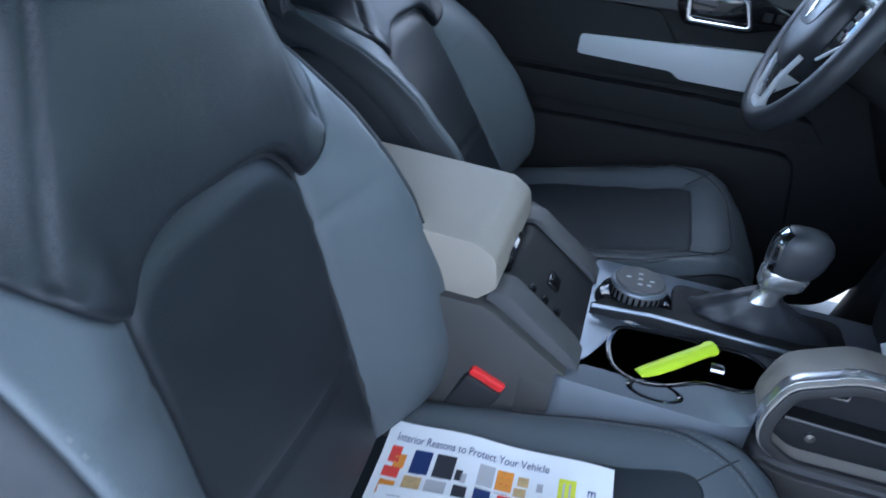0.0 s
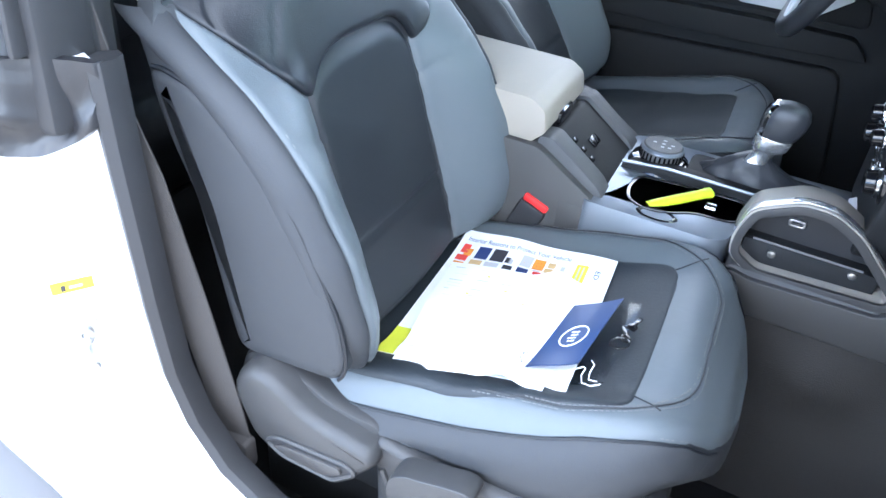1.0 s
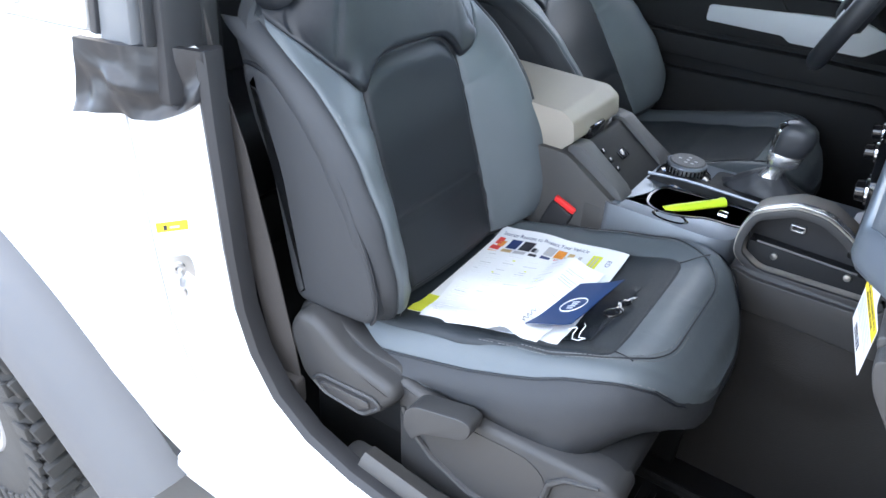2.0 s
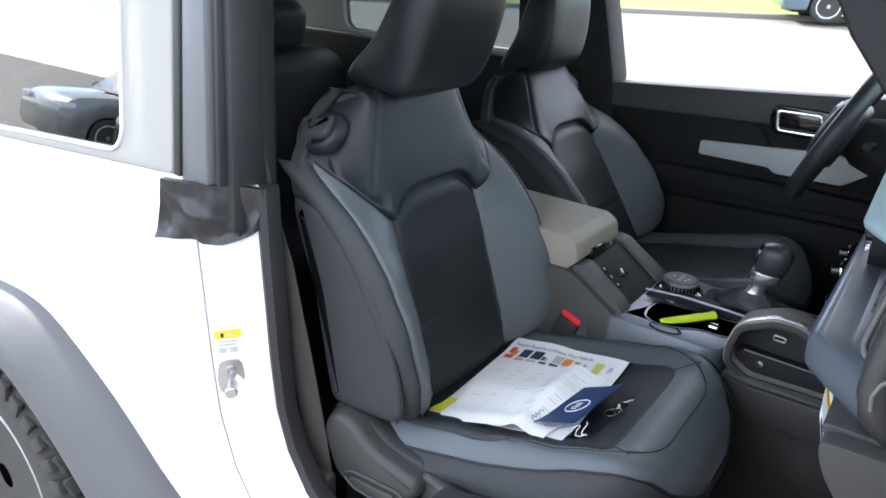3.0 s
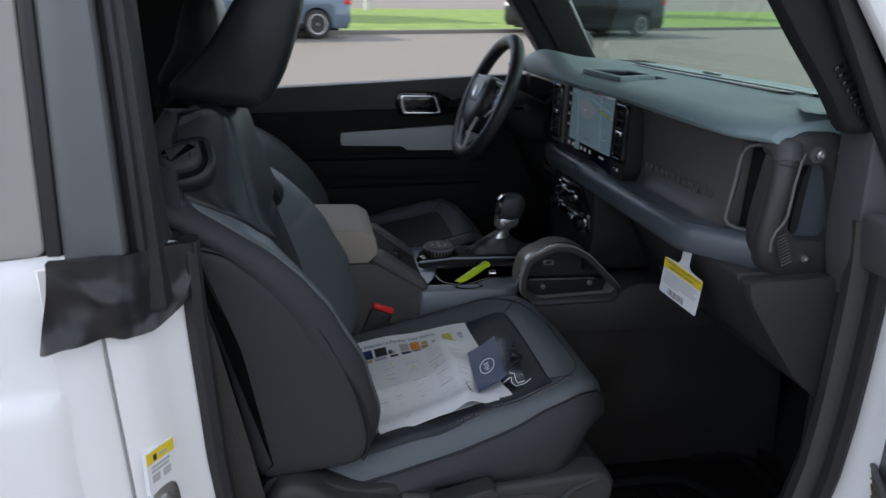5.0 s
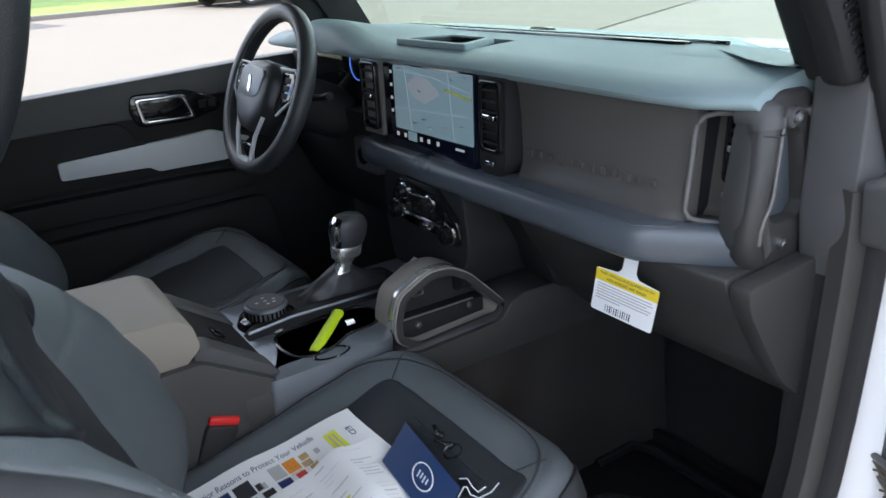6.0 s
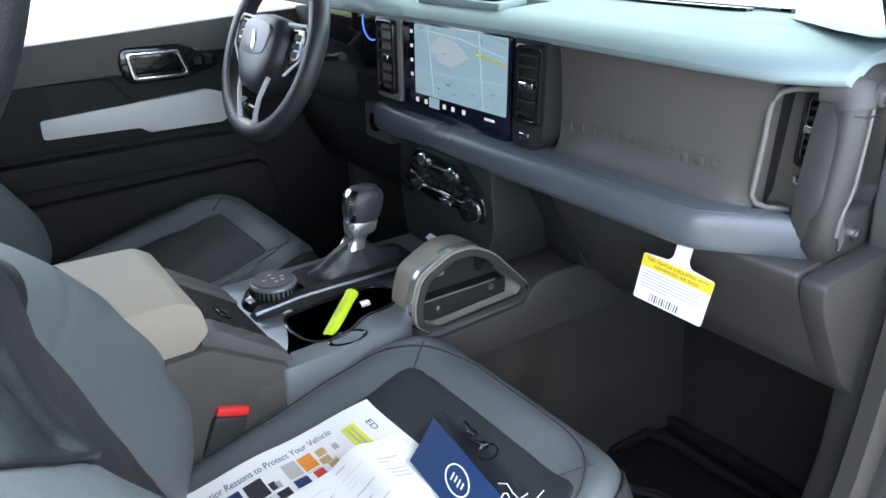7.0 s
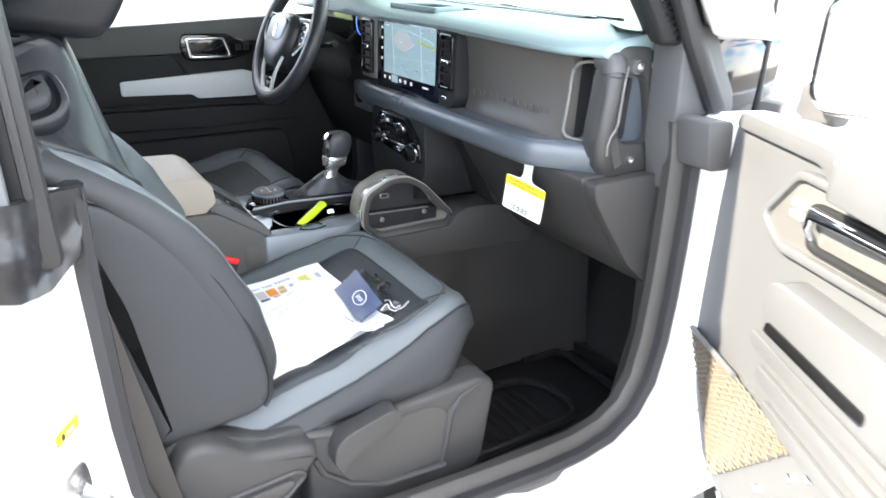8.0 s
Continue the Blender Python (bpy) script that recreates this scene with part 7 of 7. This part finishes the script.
        part("tail_lamp", box(-L - 0.005, -L + 0.20, s * (width / 2 - 0.25), s * (width / 2 + 0.012), belt - 0.20, belt - 0.06, 0.02), LAMP_RED, c)
        part("head_lamp", box(L - 0.30, L - 0.02, s * (width / 2 - 0.30), s * (width / 2 + 0.008), hood * 0.70, hood * 0.80, 0.02), LAMP_CLEAR, c)
        part("sill_trim", box(-fx + r + 0.06, fx - r - 0.06, s * (width / 2 - 0.04), s * (width / 2 + 0.012), low - 0.02, low + 0.12, 0.01), TRIM, c)
    for wx in (-fx, fx):
        for s in (-1, 1):
            hubw = part("wheel", lathe([(0.001, -0.06), (r * 0.4, -0.06), (r * 0.4, 0.04), (0.001, 0.04)], 16, m=Matrix.Translation((wx, s * (width / 2 - 0.12), r)) @ Matrix.Rotation(radians(90 * -s), 4, "X")), STEEL, c)
            wheel_parts(hubw, (wx, s * (width / 2 - 0.11), r), r, 0.23, s, 5, 0.70, finish=RIM)
    c.matrix_basis = Matrix.Translation(at) @ Matrix.Rotation(radians(heading), 4, "Z")
    return c


suv_x, suv_y = -1.0, 18.1
parked_car("blue_suv", "steel blue compact suv parked on the far kerb", BLUE_CAR, (suv_x, suv_y, ground_z(suv_y) + 0.02), 180 + STREET_ANGLE - 2)
bx, by, bz = on_street(15.5, -1.3)
parked_car("black_suv", "large black suv parked on the far kerb", BLACK_CAR, (bx, by, bz + 0.02), 180 + STREET_ANGLE, 5.3, 1.94, 2.0, 3.1)
rx, ry, rz = on_street(24.0, 33.0)
parked_car("red_car", "small maroon car parked beyond the grass", RED_CAR, (rx, ry, rz + 0.07), 180 + STREET_ANGLE, 4.5, 1.45, 1.8, 2.7, False)
for k, u in enumerate((-28.0, -20.5)):
    wx, wy, wz = on_street(u, 17.5)
    parked_car("white_van", "white pickup parked beyond the grass", WHITE, (wx, wy, wz + 0.07), 180 + STREET_ANGLE, 5.2, 1.85, 1.95, 3.2)


# white building with a red band
def flat_block(name, u0, u1, v0, v1, h0, h1, mat, parent):
    pts = []
    for u, v in ((u0, v0), (u1, v0), (u1, v1), (u0, v1)):
        x, y, z = on_street(u, v)
        pts.append((x, y))
    z = on_street((u0 + u1) / 2, v0)[2]
    return part(name, prism(pts, "z", z + h0, z + h1, 0.02), mat, parent)


hall = thing("white_building", "long low white building with a red band", "building")
flat_block("wall", -45, 26, 40, 60, -1.0, 4.6, WALLW, hall)
flat_block("red_band", -45.2, 26.2, 39.85, 40.0, 2.75, 3.15, REDW, hall)
flat_block("base_strip", -45.1, 26.1, 39.9, 40.0, -1.0, 0.35, STREET, hall)
for k in range(9):
    flat_block("window", -40 + k * 7.5, -37 + k * 7.5, 39.93, 40.0, 0.9, 2.2, CAR_GLASS, hall)
bin_g = thing("green_cabinet", "green utility cabinet on the grass", "cabinet")
flat_block("cabinet_body", 9.2, 10.0, 26, 26.8, 0.0, 1.35, material("green_paint", (0.02, 0.16, 0.11), 0.5, var=0.1), bin_g)
post = thing("marker_post", "thin white marker post in the grass", "post")
flat_block("post_body", 13.8, 13.95, 11.0, 11.15, 0.0, 1.1, PALE, post)
post2 = thing("marker_post", "thin white marker post in the grass", "post")
flat_block("post_body", 1.5, 1.62, 14.0, 14.12, 0.0, 1.2, PALE, post2)


def tree(name, label, at, height, spread, leaves, seed):
    """A tapered trunk with limbs and a crown of many small leaf clumps."""
    rnd = random.Random(seed)
    t = thing(name, label, "tree")
    b = bmesh.new()
    x, y, z = at
    tube([(x, y, z - 0.1), (x + 0.05, y, z + height * 0.2), (x - 0.05, y + 0.05, z + height * 0.45), (x, y, z + height * 0.7)], [0.26, 0.20, 0.15, 0.07], 9, bm=b)
    for k in range(7):
        a = k * 2.4 + rnd.random()
        h0 = height * (0.32 + 0.05 * k)
        tube([(x, y, z + h0), (x + math.cos(a) * spread * 0.4, y + math.sin(a) * spread * 0.4, z + h0 + height * 0.14), (x + math.cos(a) * spread * 0.8, y + math.sin(a) * spread * 0.8, z + h0 + height * 0.22)], [0.09, 0.05, 0.02], 6, bm=b)
    part("trunk", b, BARK, t)
    verts, faces = [], []
    for k in range(leaves):
        a, r, h = rnd.random() * 6.283, rnd.random() ** 0.5, rnd.random()
        bump = 0.75 + 0.35 * math.sin(3 * a + seed) * math.sin(5 * h + seed)
        rr = spread * r * bump * math.sin(math.pi * (0.12 + 0.8 * h)) ** 0.6
        c = Vector((x + rr * math.cos(a), y + rr * math.sin(a), z + height * (0.36 + 0.62 * h)))
        s = 0.10 + 0.22 * rnd.random()
        e = Euler((rnd.random() * 6, rnd.random() * 6, rnd.random() * 6)).to_matrix()
        n = len(verts)
        for p in ((-1, -0.5, 0), (0, -0.8, 0.2), (1, -0.2, 0), (0.6, 0.7, -0.2), (-0.7, 0.6, 0.1)):
            verts.append(tuple(c + e @ (Vector(p) * s)))
        faces.append((n, n + 1, n + 2, n + 3, n + 4))
    me = bpy.data.meshes.new("crown")
    me.from_pydata(verts, [], faces)
    me.materials.append(LEAF)
    ob = new("crown", me)
    ob.parent = t
    tagged(ob, kind="stuff")
    return t


tree("street_tree", "leafy street tree on the grass verge", on_street(5.2, 9.0), 7.5, 3.0, 5000, 3)
tree("street_tree", "leafy street tree on the grass verge", on_street(-22.0, 9.0), 8.0, 3.2, 4000, 5)
tree("street_tree", "leafy street tree on the grass verge", on_street(26.0, 10.0), 8.0, 3.2, 4000, 8)

# the lot behind the camera: parked cars, lamp posts, a line of trees
for k, (cx, cy, paint, hd, hh) in enumerate(((-9.5, -9.0, BLACK_CAR, 97, 1.85), (-6.6, -9.4, GREY_CAR, 94, 1.85), (-3.4, -10.5, BLACK_CAR, 92, 1.5), (-0.3, -11.0, GREY_CAR, 88, 1.5), (2.8, -11.2, BLACK_CAR, 90, 1.5), (-13.0, -9.0, GREY_CAR, 95, 1.9))):
    parked_car("parked_car", "dark car parked in a row on the lot", paint, (cx, cy, ground_z(cy)), hd, 4.7, hh, 1.9, 2.8, hh > 1.6, "cars in the lot")
for lx, ly in ((-30.5, -40.0), (1.2, -17.0)):
    lamp = thing("lot_lamp", "tall dark lamp post on the parking lot", "street lamp", group="lot lamps")
    z = ground_z(ly)
    part("pole", tube([(lx, ly, z - 0.1), (lx, ly, z + 4), (lx, ly, z + 8.2)], [0.11, 0.09, 0.07], 10), GLOSS, lamp)
    part("lamp_head", box(lx - 0.75, lx + 0.75, ly - 0.15, ly + 0.15, z + 8.15, z + 8.32, 0.03), GLOSS, lamp)
    part("lamp_base", lathe([(0.001, 0), (0.3, 0), (0.3, 0.6), (0.001, 0.6)], 18, m=Matrix.Translation((lx, ly, z))), STREET, lamp)
hedge_v, hedge_f = [], []
rnd = random.Random(11)
for k in range(9000):
    x = -70 + rnd.random() * 130
    top = 3.2 + 1.8 * math.sin(x * 0.23) + 1.2 * math.sin(x * 0.71 + 1)
    y = -52 - rnd.random() * 5
    z = ground_z(y) + rnd.random() ** 0.8 * max(1.2, top)
    s = 0.35 + 0.55 * rnd.random()
    e = Euler((rnd.random() * 6, rnd.random() * 6, rnd.random() * 6)).to_matrix()
    n = len(hedge_v)
    for p in ((-1, -0.5, 0), (0, -0.8, 0.2), (1, -0.2, 0), (0.6, 0.7, -0.2), (-0.7, 0.6, 0.1)):
        hedge_v.append(tuple(Vector((x, y, z)) + e @ (Vector(p) * s)))
    hedge_f.append((n, n + 1, n + 2, n + 3, n + 4))
me = bpy.data.meshes.new("far_trees")
me.from_pydata(hedge_v, [], hedge_f)
me.materials.append(LEAF)
tagged(new("far_trees", me), "dark autumn tree line behind the lot", "trees", kind="stuff")

# ---- papers on the passenger seat ----


def drape(corners, lift, wave=0.0):
    """Maps (s, t) in the unit square onto a sheet lying on the cushion; corners: top left, top right, bottom right, bottom left."""
    tl, tr, br, bl = [Vector(c) for c in corners]

    def at(s, t, up=0.0):
        p = (tl * (1 - s) + tr * s) * (1 - t) + (bl * (1 - s) + br * s) * t
        z = cushion_top(p.x, p.y - SEAT_Y if abs(p.y - SEAT_Y) < 0.16 else math.copysign(0.16, p.y - SEAT_Y)) + lift
        z += wave * (math.sin(2.2 * s + 1.5) * 0.5 + 0.5 * math.cos(3 * t)) + up
        return Vector((p.x, p.y, z))
    return at


def sheet_mesh(at, n=14, thick=0.0008, s0=0.0, s1=1.0, t0=0.0, t1=1.0, up=0.0):
    b = bmesh.new()
    lo, hi = [], []
    for j in range(n + 1):
        for row, u in ((lo, up), (hi, up + thick)):
            row.append([b.verts.new(at(s0 + (s1 - s0) * i / n, t0 + (t1 - t0) * j / n, u)) for i in range(n + 1)])
    for j in range(n):
        for i in range(n):
            for row in (lo, hi):
                b.faces.new((row[j][i], row[j][i + 1], row[j + 1][i + 1], row[j + 1][i]))
    for i in range(n):
        b.faces.new((lo[0][i], lo[0][i + 1], hi[0][i + 1], hi[0][i]))
        b.faces.new((lo[n][i], lo[n][i + 1], hi[n][i + 1], hi[n][i]))
        b.faces.new((lo[i][0], lo[i + 1][0], hi[i + 1][0], hi[i][0]))
        b.faces.new((lo[i][n], lo[i + 1][n], hi[i + 1][n], hi[i][n]))
    return b


def words_on(at, words, s0, s1, t_mid, height_t, turn=False):
    """Lettering laid on a sheet between s0 and s1."""
    b = text_mesh(words, 1.0, Matrix.Identity(4), 0.0)
    xs = [v.co.x for v in b.verts]
    x0, x1 = min(xs), max(xs)
    for v in b.verts:
        s = s0 + (s1 - s0) * (v.co.x - x0) / (x1 - x0)
        t = t_mid - v.co.y * height_t
        if turn:
            s, t = t_mid + v.co.y * height_t, s0 + (s1 - s0) * (v.co.x - x0) / (x1 - x0)
        v.co = at(s, t, 0.0024)
    return b


bro = thing("brochure", "printed white brochure with small colour pictures on the seat", "paper")
b_at = drape([(0.322, -0.245, 0), (0.588, -0.274, 0), (0.604, -0.590, 0), (0.340, -0.590, 0)], 0.010, 0.002)
bs = part("sheet", sheet_mesh(b_at), PAPER, bro)
part("title", words_on(b_at, "Interior Reasons to Protect Your Vehicle", 0.05, 0.74, 0.065, 0.045), NAVY_INK, bs)
pics = [(0.04, 0.09, 0.10, 0.17, RED_INK), (0.07, 0.12, 0.13, 0.19, ORANGE), (0.035, 0.11, 0.19, 0.235, RED_INK), (0.15, 0.235, 0.10, 0.20, NAVY_INK), (0.255, 0.345, 0.10, 0.20, INK), (0.355, 0.385, 0.15, 0.195, INK), (0.38, 0.405, 0.16, 0.20, GREY_INK),
        (0.45, 0.52, 0.10, 0.19, GREY_INK), (0.47, 0.50, 0.13, 0.18, TAN_INK), (0.53, 0.60, 0.105, 0.19, ORANGE), (0.545, 0.585, 0.13, 0.17, RED_INK), (0.62, 0.665, 0.115, 0.155, TAN_INK), (0.61, 0.66, 0.165, 0.20, TAN_INK), (0.70, 0.725, 0.13, 0.165, GREY_INK),
        (0.04, 0.11, 0.25, 0.31, ORANGE), (0.14, 0.22, 0.215, 0.27, TAN_INK), (0.24, 0.33, 0.215, 0.27, GREY_INK), (0.36, 0.42, 0.215, 0.265, INK), (0.45, 0.52, 0.205, 0.25, NAVY_INK), (0.55, 0.60, 0.21, 0.25, RED_INK), (0.63, 0.68, 0.21, 0.24, TAN_INK)]
for s0, s1, t0, t1, mt in pics:
    part("picture", sheet_mesh(b_at, 3, 0.0006, s0, s1, t0, t1, 0.0012), mt, bs)
for s0 in (0.15, 0.255, 0.45, 0.53, 0.62):
    part("text_bar", sheet_mesh(b_at, 2, 0.0004, s0, s0 + 0.06, 0.2035, 0.2075, 0.0022), GREY_INK, bs)
part("highlight_box", sheet_mesh(b_at, 4, 0.0006, 0.785, 0.855, 0.09, 0.26, 0.0012), YELLOW_GREEN, bs, "yellow-green panel")
for k in range(2):
    part("text_bar", sheet_mesh(b_at, 3, 0.0004, 0.803 + k * 0.024, 0.811 + k * 0.024, 0.11, 0.24, 0.0022), GREY_INK, bs)
part("title", words_on(b_at, "ED", 0.12, 0.19, 0.915, 0.045, True), NAVY_INK, bs)
part("corner_panel", sheet_mesh(b_at, 4, 0.0006, 0.0, 0.10, 0.80, 1.0, 0.0012), YELLOW_GREEN, bs, "yellow-green corner panel")
form = thing("printed_form", "creased white printed form lying over the brochure", "paper")
f_at0 = drape([(0.340, -0.345, 0), (0.580, -0.362, 0), (0.578, -0.602, 0), (0.375, -0.615, 0)], 0.015, 0.003)


def f_at(s, t, up=0.0):
    p = f_at0(s, t, up)
    p.z += 0.008 * max(0.0, 1 - abs(s - 0.52) / 0.30) ** 1.3 + 0.007 * max(0.0, 1 - abs(t - 0.45) / 0.30) ** 1.3 + 0.002 * math.sin(9 * s + 4 * t) + 0.018 * math.exp(-((s - 0.74) / 0.11) ** 2)
    return p


fs = part("sheet", sheet_mesh(f_at, 24), PAPER, form)
rnd = random.Random(4)
for k in range(26):
    t = 0.05 + k * 0.034
    for c in range(5):
        if rnd.random() < 0.62:
            a = 0.05 + c * 0.18 + 0.02 * rnd.random()
            part("text_bar", sheet_mesh(f_at, 2, 0.0003, a, a + 0.03 + 0.10 * rnd.random(), t, t + 0.006, 0.0011), GREY_INK if rnd.random() < 0.45 else FAINT_INK, fs)
for a, t in ((0.30, 0.10), (0.46, 0.22), (0.62, 0.36), (0.22, 0.30)):
    part("marker_dot", sheet_mesh(f_at, 2, 0.0003, a, a + 0.022, t, t + 0.014, 0.0013), YELLOW_GREEN, fs)
part("signature", tube([f_at(0.80 + 0.015 * math.sin(k * 1.7), 0.68 + 0.014 * k, 0.0016) for k in range(14)], 0.0005, 4), INK, fs)
card = thing("card_wallet", "dark blue card in a clear plastic sleeve beside the form", "card wallet")
c_at0 = drape([(0.562, -0.422, 0), (0.622, -0.390, 0), (0.604, -0.545, 0), (0.546, -0.578, 0)], 0.0235, 0.0)


def c_at(s, t, up=0.0):
    """The card lies almost flat, its front edge a little raised."""
    p = c_at0(s, t, up)
    p.z += 0.003 * s + 0.0015 * math.sin(3.0 * t)
    return p


cs = part("card", sheet_mesh(c_at, 8, 0.0016), NAVY, card, "navy blue card")
p_at = drape([(0.600, -0.375, 0), (0.648, -0.372, 0), (0.640, -0.555, 0), (0.575, -0.585, 0)], 0.007, 0.0)
part("sleeve", sheet_mesh(p_at, 8, 0.0008), CLEAR, card, "clear plastic sleeve")
ovals = bmesh.new()
tube([c_at(0.50 + 0.25 * math.cos(a), 0.55 + 0.15 * math.sin(a), 0.0022) for a in [2 * math.pi * k / 28 for k in range(28)]], 0.0010, 5, True, bm=ovals)
part("oval_mark", ovals, PAPER, cs, "white oval outline")
for k in range(4):
    part("oval_mark", sheet_mesh(c_at, 2, 0.0006, 0.40 + 0.03 * (k % 2), 0.56, 0.48 + k * 0.045, 0.495 + k * 0.045, 0.0018), PAPER, cs)
keys = thing("key_tag", "thin white cord with small dark keys on the seat", "keys")


def on_seat(x, y, up):
    return (x, y, cushion_top(x, y - SEAT_Y) + up)


for wob, x0, y0, n in ((0.0, 0.600, -0.545, 7), (0.9, 0.612, -0.535, 5)):
    part("cord", tube([on_seat(x0 + 0.0055 * k + 0.006 * math.sin(k * 1.3 + wob), y0 - 0.0045 * k + 0.009 * math.sin(k * 0.9 + wob * 2), 0.016 + 0.006 * math.sin(k * 1.1 + wob)) for k in range(n)], 0.0007, 6), PAPER, keys, "thin white cord")
part("split_ring", tube([on_seat(0.640 + 0.012 * math.cos(2 * math.pi * k / 20), -0.480 + 0.012 * math.sin(2 * math.pi * k / 20), 0.017) for k in range(20)], 0.0013, 6, True), GLOSS, keys)
for kx, ky, ka in ((0.644, -0.462, 20), (0.648, -0.436, -15)):
    part("key", prism(soften([(-0.006, -0.010), (0.006, -0.010), (0.007, 0.0), (0.003, 0.004), (0.003, 0.022), (-0.003, 0.022), (-0.003, 0.004), (-0.007, 0.0)], 0.002), "z", 0.0, 0.002, 0.0005, m=Matrix.Translation(on_seat(kx, ky, 0.013)) @ Matrix.Rotation(radians(ka), 4, "Z")), GLOSS, keys)
